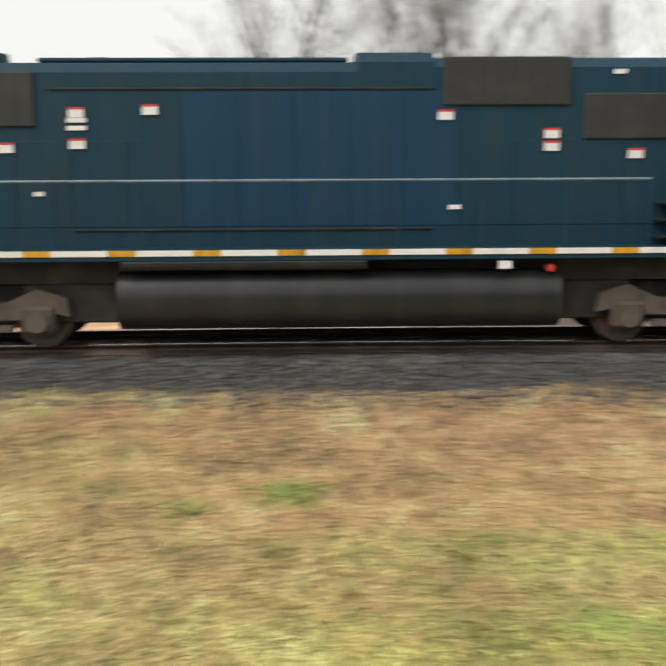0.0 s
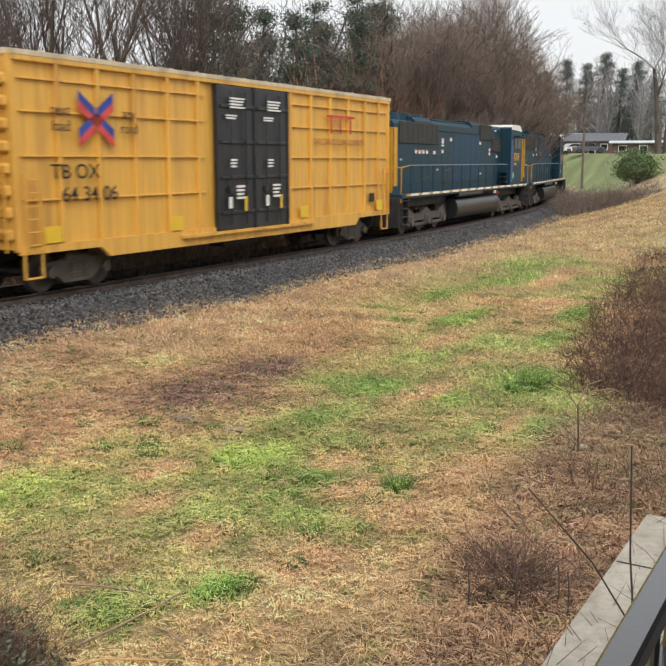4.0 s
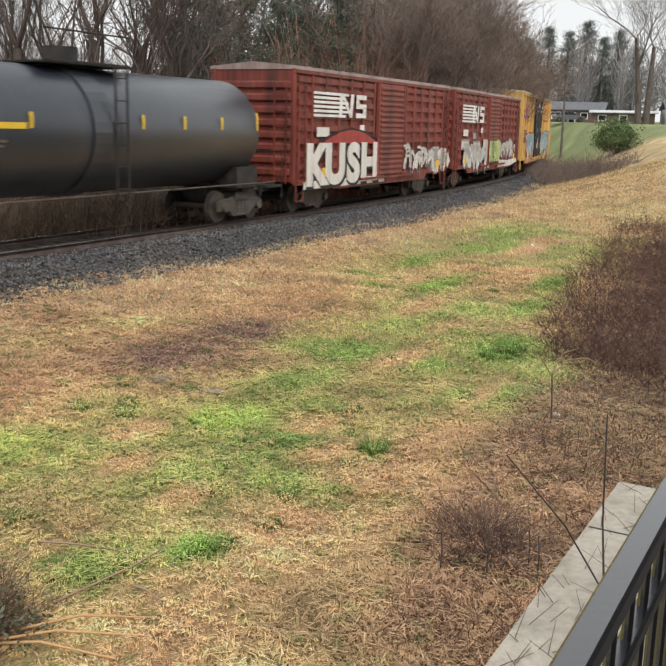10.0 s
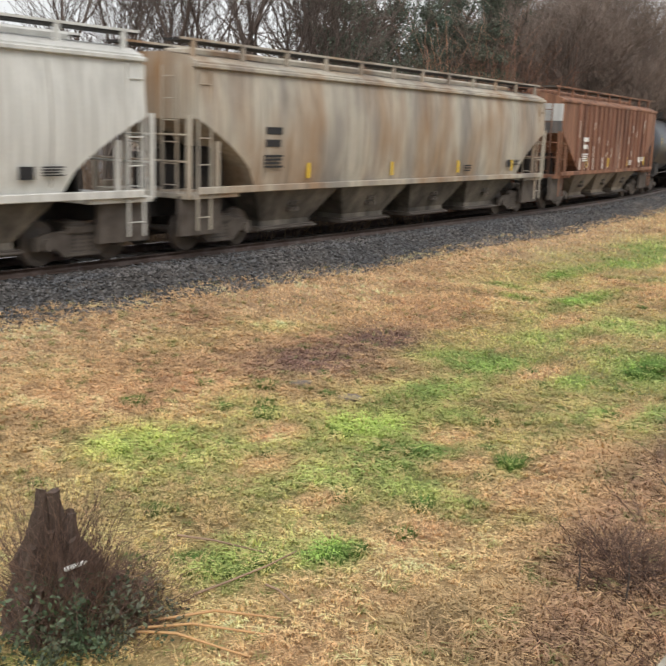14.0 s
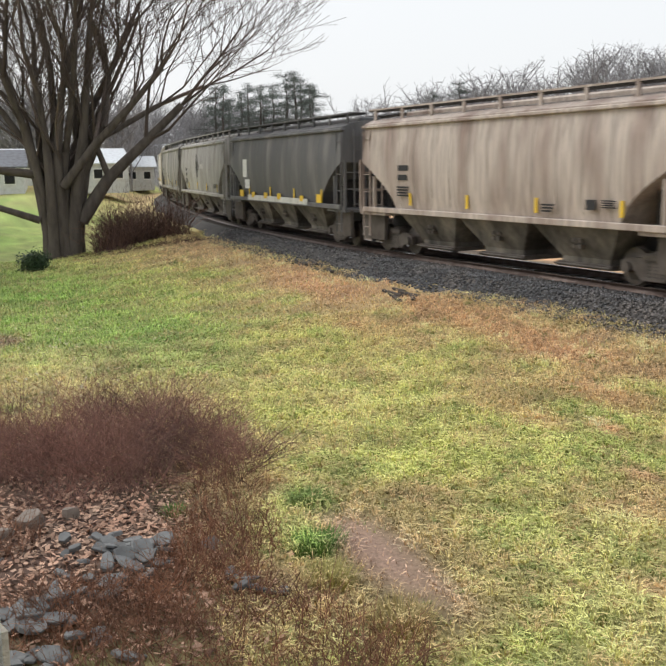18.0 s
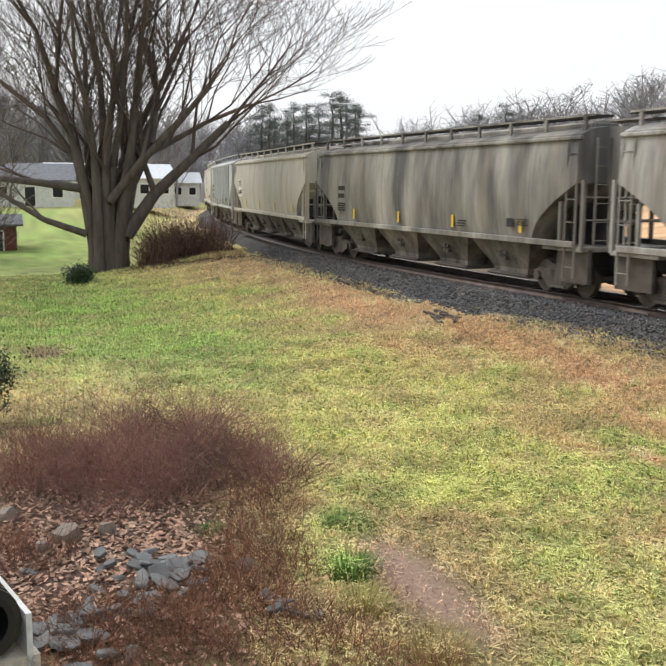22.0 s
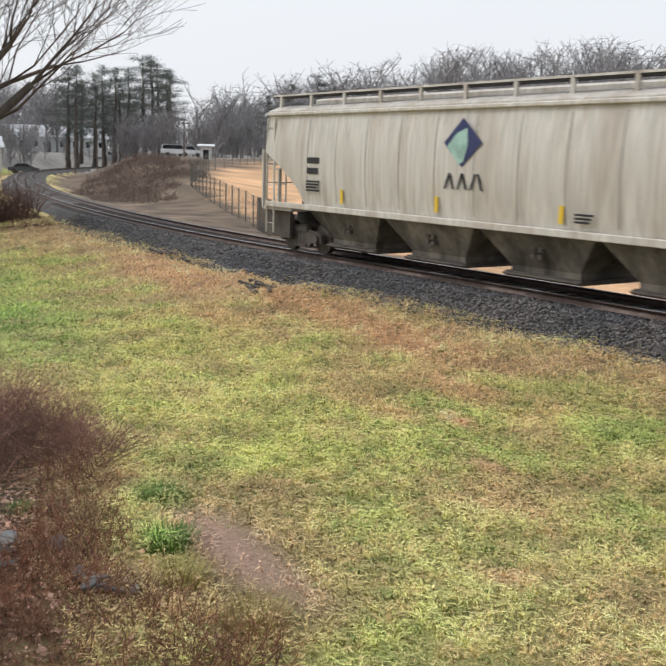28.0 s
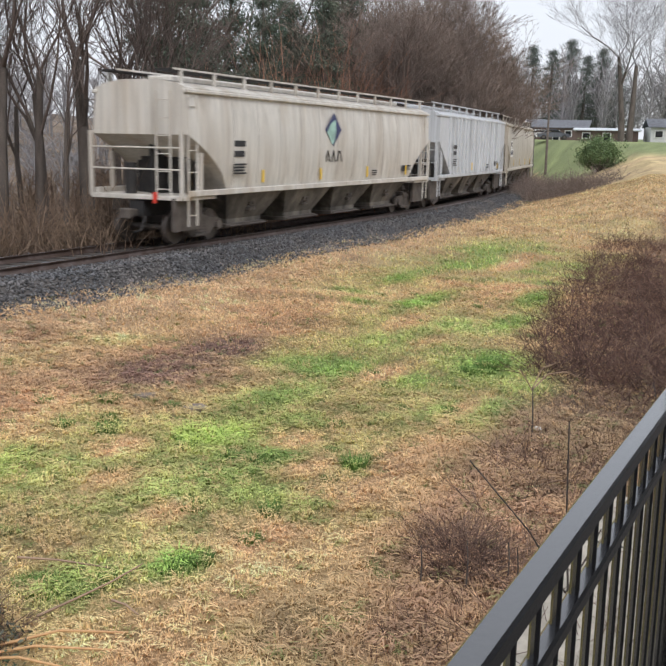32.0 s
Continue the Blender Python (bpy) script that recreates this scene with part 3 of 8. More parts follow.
def coupler(car, x, way):
    bm = B()
    box(bm, x, x + way * 0.42, -0.09, 0.09, 0.78, 0.98, 0.02)
    box(bm, x + way * 0.36, x + way * 0.56, -0.19, 0.13, 0.74, 1.02, 0.03)
    part("coupler", bm, STEEL, car)
    hose = B()
    pts = [(x + way * 0.1, -0.4, 0.8), (x + way * 0.3, -0.4, 0.45), (x + way * 0.55, -0.36, 0.4)]
    for a, b in zip(pts, pts[1:]):
        rod(hose, a, b, 0.025, 0.025, 6)
    part("air_hose", hose, DARK, car)


def ladder(car, x, y, z0, z1, mat, wide=0.42, along=True, rungs=6, label=""):
    bm = B()
    for k in (-0.5, 0.5):
        if along:
            box(bm, x + k * wide - 0.02, x + k * wide + 0.02, y - 0.02, y + 0.02, z0, z1)
        else:
            box(bm, x - 0.02, x + 0.02, y + k * wide - 0.02, y + k * wide + 0.02, z0, z1)
    for i in range(rungs):
        z = z0 + (i + 0.5) * (z1 - z0) / rungs
        if along:
            rod(bm, (x - wide / 2, y, z), (x + wide / 2, y, z), 0.014, 0.014, 6)
        else:
            rod(bm, (x, y - wide / 2, z), (x, y + wide / 2, z), 0.014, 0.014, 6)
    part("ladder", bm, mat, car, label)


def bars(car, x, z, w, h, n, mat, y, name="marking"):
    """Writing too small to read: n plain bars stacked downwards."""
    bm = B()
    for i in range(n):
        ww = w * (1 - 0.18 * ((i * 7) % 3) / 2)
        box(bm, x - w / 2, x - w / 2 + ww, y - 0.004, y + 0.004, z - i * h * 1.7 - h, z - i * h * 1.7)
    part(name, bm, mat, car)


def start_car(name, label, category, front, rear):
    car = thing(name, label, category)
    MOVERS.append((car, front, rear))
    return car, (front - rear) - 0.95


SEAM = material("seam_grime", (0.24, 0.22, 0.19), 0.8)
# bay paint darkened for road grime and for the shade under the cars
GRIMESHADE = paint("bay_grime_and_shade", (0.235, 0.212, 0.18), (0.05, 0.045, 0.04), 0.66, 0.8, 1.3, 0.3)


def hopper(label, front, rear, mat, bays=4, ribbed=False, eave=4.05, dirt=None, marks=BLACKMARK, yellow=True, rib=None, low=None):
    """A covered hopper with sloped ends, discharge bays, roof walk and end platforms."""
    low_mat = low or GRIMESHADE
    car, L = start_car("covered_hopper_car", label, "hopper car", front, rear)
    h, W = L / 2, 1.56
    cut = 2.1 if not ribbed else 2.3
    xs = [-h + 0.25] + [-h + 0.25 + cut * k / 7 for k in range(1, 8)] + list(np.linspace(-h + cut + 0.6, h - cut - 0.6, 13)) + [h - 0.25 - cut * k / 7 for k in range(7, 0, -1)] + [h - 0.25]
    levels = [1.42, 1.6, 1.9, 2.3, 2.7, 3.1, 3.5, eave - 0.12, eave]

    def floor_at(x):
        k = (h - 0.25 - abs(x)) / cut
        if k >= 1:
            return 1.42
        return 1.42 + 1.55 * ((1 - k) ** (1.0 if ribbed else 0.62)) * (1.0 if ribbed else 1.0)
    bm = B()
    loops = []
    for x in xs:
        f = floor_at(x)
        right, left = [], []
        for z in levels:
            z = max(z, f)
            bulge = W - (0.0 if ribbed else 0.13 * ((z - 2.75) / 1.35) ** 2)
            right.append((x, -bulge, z))
            left.append((x, bulge, z))
        roof = [(x, -W + 0.1, eave + 0.14), (x, -1.15, eave + 0.27), (x, -0.6, eave + 0.36), (x, 0.6, eave + 0.36), (x, 1.15, eave + 0.27), (x, W - 0.1, eave + 0.14)]
        loops.append([bm.verts.new(p) for p in right + roof + left[::-1]])
    n = len(loops[0])
    for a, b in zip(loops, loops[1:]):
        for i in range(n):
            bm.faces.new((a[i], b[i], b[(i + 1) % n], a[(i + 1) % n]))
    bm.faces.new(loops[0])
    bm.faces.new(loops[-1][::-1])
    bmesh.ops.remove_doubles(bm, verts=bm.verts[:], dist=0.0005)
    bmesh.ops.recalc_face_normals(bm, faces=bm.faces[:])
    body = part("body", bm, mat, car, smooth=not ribbed)
    if not ribbed:
        body.data.set_sharp_from_angle(angle=radians(28))
    for side in (-1, 1):
        bm = B()
        box(bm, -h + 0.3, h - 0.3, side * (W - 0.1), side * (W + 0.03), 1.34, 1.5, 0.015)
        part("side_sill", bm, mat, car)
        bm = B()
        box(bm, -h + 0.2, h - 0.2, side * (W - 0.16), side * (W - 0.02 if not ribbed else W + 0.05), eave, eave + 0.1, 0.02)
        part("top_chord", bm, mat, car)
    # ribs or panel seams
    if ribbed:
        for x in np.linspace(-h + 2.0, h - 2.0, 17):
            bm = B()
            z0 = max(1.5, floor_at(x) + 0.05)
            box(bm, x - 0.06, x + 0.06, -W - 0.09, -W + 0.01, z0, eave, 0.02)
            part("side_post", bm, rib or mat, car)
    else:
        for x in np.linspace(-h + 2.6, h - 2.6, 11):
            bm = B()
            for z0, z1 in zip(levels[1:-2], levels[2:-1]):
                y0 = -(W - 0.13 * ((z0 - 2.75) / 1.35) ** 2)
                y1 = -(W - 0.13 * ((z1 - 2.75) / 1.35) ** 2)
                v = [bm.verts.new(p) for p in ((x - 0.012, y0 - 0.004, z0), (x + 0.012, y0 - 0.004, z0), (x + 0.012, y1 - 0.004, z1), (x - 0.012, y1 - 0.004, z1))]
                bm.faces.new(v)
            part("weld_seam", bm, dirt or SEAM, car)
    # discharge bays
    span = 2 * (h - cut - 0.75) + 1.0
    step = span / bays
    for k in range(bays):
        cx = -span / 2 + (k + 0.5) * step
        bm = B()
        top, low = step * 0.5 - 0.03, step * 0.5 - 0.78
        pr = []
        for x, y, z in ((-top, -1.42, 1.40), (top, -1.42, 1.40), (top, 1.42, 1.40), (-top, 1.42, 1.40), (-low, -0.95, 0.55), (low, -0.95, 0.55), (low, 0.95, 0.55), (-low, 0.95, 0.55), (-low, -0.95, 0.40), (low, -0.95, 0.40), (low, 0.95, 0.40), (-low, 0.95, 0.40)):
            pr.append(bm.verts.new((cx + x, y, z)))
        for q in ((0, 1, 5, 4), (1, 2, 6, 5), (2, 3, 7, 6), (3, 0, 4, 7), (4, 5, 9, 8), (5, 6, 10, 9), (6, 7, 11, 10), (7, 4, 8, 11), (8, 9, 10, 11), (3, 2, 1, 0)):
            bm.faces.new([pr[i] for i in q])
        bmesh.ops.recalc_face_normals(bm, faces=bm.faces[:])
        bay = part("discharge_bay", bm, low_mat or mat, car)
        bm = B()
        box(bm, cx - low - 0.12, cx + low + 0.12, -1.04, 1.04, 0.30, 0.42, 0.015)
        rod(bm, (cx - low - 0.1, -1.1, 0.36), (cx + low + 0.1, -1.1, 0.36), 0.03, 0.03, 8)
        part("outlet_gate", bm, STEEL, bay)
        bm = B()
        for dx, dz in ((-0.1, 0.06), (0.1, 0.06), (-0.1, -0.1), (0.1, -0.1)):
            box(bm, cx + dx - 0.07, cx + dx + 0.07, -1.26, -1.12, 0.93 + dz - 0.05, 0.93 + dz + 0.05)
        part("vibrator_bracket", bm, STEEL, bay)
    # centre sill between trucks
    bm = B()
    box(bm, -h + 0.05, h - 0.05, -0.24, 0.24, 0.78, 1.2)
    part("centre_sill", bm, DARK, car)
    # end platforms, ladders, slope bracing
    for way in (-1, 1):
        e = way * h
        bm = B()
        box(bm, e - way * 1.7, e, -1.5, 1.5, 1.24, 1.36, 0.01)
        part("end_platform", bm, mat, car)
        for y in (-1.48, 1.48):
            bm = B()
            box(bm, e - way * 0.08, e, y - 0.05, y + 0.05, 1.3, 3.05)
            part("corner_post", bm, mat, car)
            bm = B()
            box(bm, e - way * 1.0, e - way * 0.92, y - 0.05, y + 0.05, 1.3, 2.5)
            part("corner_post", bm, mat, car)
        bm = B()
        for z in (2.05, 2.62):
            bm = B()
            rod(bm, (e - way * 0.04, -1.5, z), (e - way * 0.04, 1.5, z), 0.022, 0.022, 6)
            part("crossover_grab", bm, mat, car)
        ladder(car, e - way * 0.5, -1.52, 0.55, 4.0, mat)
        ladder(car, e - way * 0.04, -0.9, 1.3, 4.1, mat, 0.44, False)
        bm = B()
        box(bm, e - way * 1.5, e - way * 1.4, -0.8, 0.8, 1.3, 2.4)
        rod(bm, (e - way * 0.5, 0.5, 1.36), (e - way * 0.5, 0.5, 2.2), 0.16, 0.16, 10)
        part("brake_gear", bm, DARK, car)
        bm = B()
        box(bm, e - way * 1.3, e + way * 0.02, -1.3, -1.18, 0.42, 1.3)
        part("sill_step", bm, STEEL, car)
        # dark web under the slope sheet
        bm = B()
        web = [(e - way * u, floor_at(h - u) - 0.03) for u in (0.75, 1.1, 1.5, 1.9, 2.3)]
        plate(bm, [(e - way * 0.75, 1.3)] + web + [(e - way * 2.3, 1.3)], -0.06, 0.06)
        part("slope_web", bm, DARK, car)
        for y_ in (-0.95, 0.95):
            bm = B()
            box(bm, e - way * 1.62, e - way * 1.54, y_ - 0.08, y_ + 0.08, 1.3, floor_at(h - 1.55) - 0.02)
            part("slope_post", bm, DARK, car)
        coupler(car, e, way)
        truck(car, e - way * 1.55)
    # roof hatches and walk
    bm = B()
    box(bm, -h + 1.2, h - 1.2, -0.42, 0.42, eave + 0.34, eave + 0.52, 0.04)
    part("roof_hatch", bm, mat, car)
    for y0 in (-1.18, 0.62):
        bm = B()
        box(bm, -h + 0.1, h - 0.1, y0, y0 + 0.56, eave + 0.56, eave + 0.62)
        part("roof_walk", bm, DARK if not ribbed else STEEL, car, "dark steel grating")
        bm = B()
        box(bm, -h + 0.1, h - 0.1, y0 - 0.02, y0 + 0.015, eave + 0.585, eave + 0.635)
        part("roof_walk_edge", bm, mat, car)
    for x in np.linspace(-h + 0.5, h - 0.5, int(L / 1.55)):
        bm = B()
        box(bm, x - 0.05, x + 0.05, -1.2, -1.13, eave + 0.24, eave + 0.62)
        part("walk_bracket", bm, mat, car)
        bm = B()
        box(bm, x - 0.05, x + 0.05, 1.13, 1.2, eave + 0.24, eave + 0.62)
        part("walk_bracket", bm, mat, car)
    yy = -W - (0.1 if ribbed else 0.01)
    if yellow:
        for x in np.linspace(-h * 0.55, h * 0.7, 4):
            bm = B()
            box(bm, x - 0.06, x + 0.06, yy + 0.02, yy + 0.035, 1.62, 2.0)
            part("reflector", bm, YELLOWMARK, car)
    if marks is not None:
        bars(car, -h + 2.9, 2.85, 0.62, 0.17, 2, marks, yy, "reporting_mark")
        bars(car, -h + 2.9, 2.2, 0.7, 0.05, 4, marks, yy, "stencil")
        bars(car, h * 0.35, 1.86, 0.5, 0.045, 3, marks, yy)
        bars(car, h - 3.2, 2.0, 0.34, 0.24, 1, marks, yy, "stencil_box")
        bars(car, h - 2.6, 2.0, 0.5, 0.03, 4, marks, yy)
    return car, h, yy


def boxcar(label, front, rear, mat, eave, colour, doors, posts):
    car, L = start_car("boxcar", label, "boxcar", front, rear)
    h, W = L / 2, 1.5
    bm = B()
    box(bm, -h, h, -W + 0.06, W - 0.06, 1.05, eave - 0.05)
    part("body", bm, mat, car)
    bm = B()
    plate_pts = [(-W - 0.05, eave - 0.08), (-W - 0.05, eave + 0.02), (0, eave + 0.16), (W + 0.05, eave + 0.02), (W + 0.05, eave - 0.08)]
    v0 = [bm.verts.new((-h - 0.03, y, z)) for y, z in plate_pts]
    v1 = [bm.verts.new((h + 0.03, y, z)) for y, z in plate_pts]
    bm.faces.new(v0)
    bm.faces.new(v1[::-1])
    for i in range(5):
        bm.faces.new((v0[i], v1[i], v1[(i + 1) % 5], v0[(i + 1) % 5]))
    bmesh.ops.recalc_face_normals(bm, faces=bm.faces[:])
    part("roof", bm, colour["roof"], car)
    for x in np.linspace(-h + 0.8, h - 0.8, 16):
        bm = B()
        ridge = [(-W - 0.04, eave), (-W - 0.04, eave + 0.045), (0, eave + 0.185), (W + 0.04, eave + 0.045), (W + 0.04, eave), (0, eave + 0.13)]
        r0, r1 = [bm.verts.new((x - 0.05, *p)) for p in ridge], [bm.verts.new((x + 0.05, *p)) for p in ridge]
        for i in range(6):
            bm.faces.new((r0[i], r0[(i + 1) % 6], r1[(i + 1) % 6], r1[i]))
        part("roof_rib", bm, colour["roof"], car)
    for side in (-1, 1):
        bm = B()
        box(bm, -h, h, side * (W - 0.08), side * (W + 0.04), eave - 0.2, eave - 0.04, 0.02)
        part("top_rail", bm, mat, car)
        bm = B()
        pts = [(-h, 1.12), (-h, 0.95), (-h + 2.4, 0.95), (-h + 2.7, 0.72), (h - 2.7, 0.72), (h - 2.4, 0.95), (h, 0.95), (h, 1.12)]
        plate(bm, pts, side * (W - 0.06), side * (W + 0.03))
        part("side_sill", bm, mat, car)
        for x in posts:
            bm = B()
            box(bm, x * h - 0.05, x * h + 0.05, side * (W - 0.07), side * (W + 0.035), 1.1, eave - 0.18, 0.015)
            part("side_post", bm, mat, car)
        for z in colour["belts"]:
            for a, b in colour["spans"]:
                bm = B()
                box(bm, a * h, b * h, side * (W - 0.07), side * (W + colour["proud"]), z - colour["belt"], z + colour["belt"], 0.006)
                part("side_rib", bm, mat, car)
    for way in (-1, 1):
        for z in np.linspace(1.35, eave - 0.55, 8):
            bm = B()
            box(bm, way * (h - 0.03), way * (h + 0.09), -W + 0.14, W - 0.14, z - 0.13, z + 0.13, 0.06)
            part("end_corrugation", bm, mat, car)
        bm = B()
        box(bm, way * (h - 0.1), way * (h + 0.04), -W, -W + 0.14, 1.0, eave - 0.05, 0.02)
        part("corner_post", bm, mat, car)
        bm = B()
        box(bm, way * (h - 0.1), way * (h + 0.04), W - 0.14, W, 1.0, eave - 0.05, 0.02)
        part("corner_post", bm, mat, car)
        ladder(car, way * (h - 0.35), -W - 0.06, 1.0, colour["ladder"], mat, 0.42)
        ladder(car, way * (h + 0.14), -W + 0.45, 1.0, colour["ladder"], mat, 0.42, False)
        bm = B()
        for a in (way * (h - 0.1), way * (h - 0.6)):
            box(bm, a - 0.02, a + 0.02, -W - 0.02, -W + 0.02, 0.45, 1.0)
        box(bm, min(way * (h - 0.6), way * (h - 0.1)), max(way * (h - 0.6), way * (h - 0.1)), -W - 0.02, -W + 0.02, 0.43, 0.47)
        part("stirrup_step", bm, mat, car)
        coupler(car, way * h, way)
        truck(car, way * (h - 2.1))
    bm = B()
    box(bm, -h + 0.1, h - 0.1, -0.3, 0.3, 0.72, 1.06)
    box(bm, -0.9, 0.9, -1.0, -0.5, 0.5, 0.95, 0.03)
    part("centre_sill", bm, DARK, car)
    for x0, x1, dm in doors:
        bm = B()
        box(bm, x0 * h, x1 * h, -W - 0.09, -W + 0.02, 1.02, eave - 0.22, 0.015)
        door = part("door", bm, dm, car, "black plug door" if colour["plug"] else "corrugated sliding door")
        plug = colour["plug"]
        n = 4 if plug else 17
        for k in range(n):
            z = 1.02 + (k + 0.5) * (eave - 1.3) / n
            bm = B()
            box(bm, x0 * h + 0.1, x1 * h - 0.1, -W - 0.145, -W - 0.085, z - 0.05, z + 0.05, 0.02)
            part("door_rib", bm, dm, door)
        bm = B()
        box(bm, x0 * h - 0.05, x0 * h + 0.03, -W - 0.12, -W, 1.0, eave - 0.2)
        part("door_post", bm, dm, door)
        bm = B()
        box(bm, x1 * h - 0.03, x1 * h + 0.05, -W - 0.12, -W, 1.0, eave - 0.2)
        part("door_post", bm, dm, door)
        if plug:
            for dx in (0.3, 0.7):
                xx = x0 * h + (x1 - x0) * h * dx
                bm = B()
                rod(bm, (xx, -W - 0.16, 1.15), (xx, -W - 0.16, eave - 0.35), 0.022, 0.022, 6)
                box(bm, xx - 0.1, xx + 0.1, -W - 0.18, -W - 0.1, 2.0, 2.16)
                part("locking_bar", bm, dm, door)
    bm = B()
    box(bm, doors[0][0] * h - 1.6, doors[-1][1] * h + 1.6, -W - 0.15, -W - 0.02, 0.93, 1.01)
    part("door_track", bm, colour["track"], car)
    return car, h, -W - 0.02


def ribbon(pts, t, y0, y1):
    """A painted stroke of half-width t through points on the side."""
    bm = B()
    for (ax, az), (bx, bz) in zip(pts, pts[1:]):
        d = math.hypot(bx - ax, bz - az) + 1e-6
        ux, uz = (bx - ax) / d * t, (bz - az) / d * t
        plate(bm, [(ax - ux * 0.7 - uz, az - uz * 0.7 + ux), (bx + ux * 0.7 - uz, bz + uz * 0.7 + ux), (bx + ux * 0.7 + uz, bz + uz * 0.7 - ux), (ax - ux * 0.7 + uz, az - uz * 0.7 - ux)], y0, y1)
    return bm


def scrawl(car, x0, x1, z0, z1, y, mats, seed, name="graffiti", thin=False):
    """Painted graffiti: crowded loops and slashes that cannot be read, with outlines behind and drips."""
    rng = random.Random(seed)
    n = max(3, int((x1 - x0) / (0.5 if thin else 0.78)))
    step = (x1 - x0) / n
    for k in range(n):
        cx, top, low = x0 + k * step, z1 - rng.uniform(0, 0.2), z0 + rng.uniform(0, 0.15)
        lean = rng.uniform(-0.12, 0.12)
        cell = []
        for _ in range(3):
            u, v, turn = rng.uniform(-0.2, 0.9), rng.uniform(0.0, 0.45), rng.choice((-1, 1))
            line_ = []
            for q in range(5):
                a = 1.2 + turn * q * rng.uniform(0.5, 0.9)
                line_.append((cx + step * u + lean * v, low + (top - low) * min(1.0, max(0.0, v))))
                u, v = u + math.cos(a) * 0.42, v + math.sin(a) * 0.4
            cell.append(line_)
        t = rng.uniform(0.035, 0.06) if thin else rng.uniform(0.1, 0.14)
        first = None
        for line_ in cell:
            back = part(name, ribbon(line_, t * 1.65, y - 0.004, y), mats[(k + 1) % len(mats)], car) if first is None else part("outline_stroke", ribbon(line_, t * 1.65, y - 0.004, y), mats[(k + 1) % len(mats)], first)
            first = first or back
        for line_ in cell:
            part("fill_stroke", ribbon(line_, t, y - 0.010, y - 0.002), mats[0], first)
        for _ in range(2):
            dx, dz = cx + step * rng.uniform(0.1, 0.9), low + rng.uniform(0, 0.5)
            part("paint_drip", ribbon([(dx, dz), (dx + rng.uniform(-0.05, 0.05), dz - rng.uniform(0.15, 0.5))], 0.03, y - 0.007, y), mats[-1], first)


CABBLUE = paint("bright_cab_blue", (0.02, 0.06, 0.19), (0.03, 0.05, 0.1), 0.3)
FUELTANK = paint("fuel_tank_black", (0.017, 0.018, 0.020), (0.035, 0.035, 0.036), 0.35, 0.32)
RAILGREY = material("pale_handrail_paint", (0.20, 0.25, 0.29), 0.5)
GRILLE = material("intake_mesh", (0.03, 0.031, 0.03), 0.8, 0, (0.045, 0.045, 0.042), 0.4)


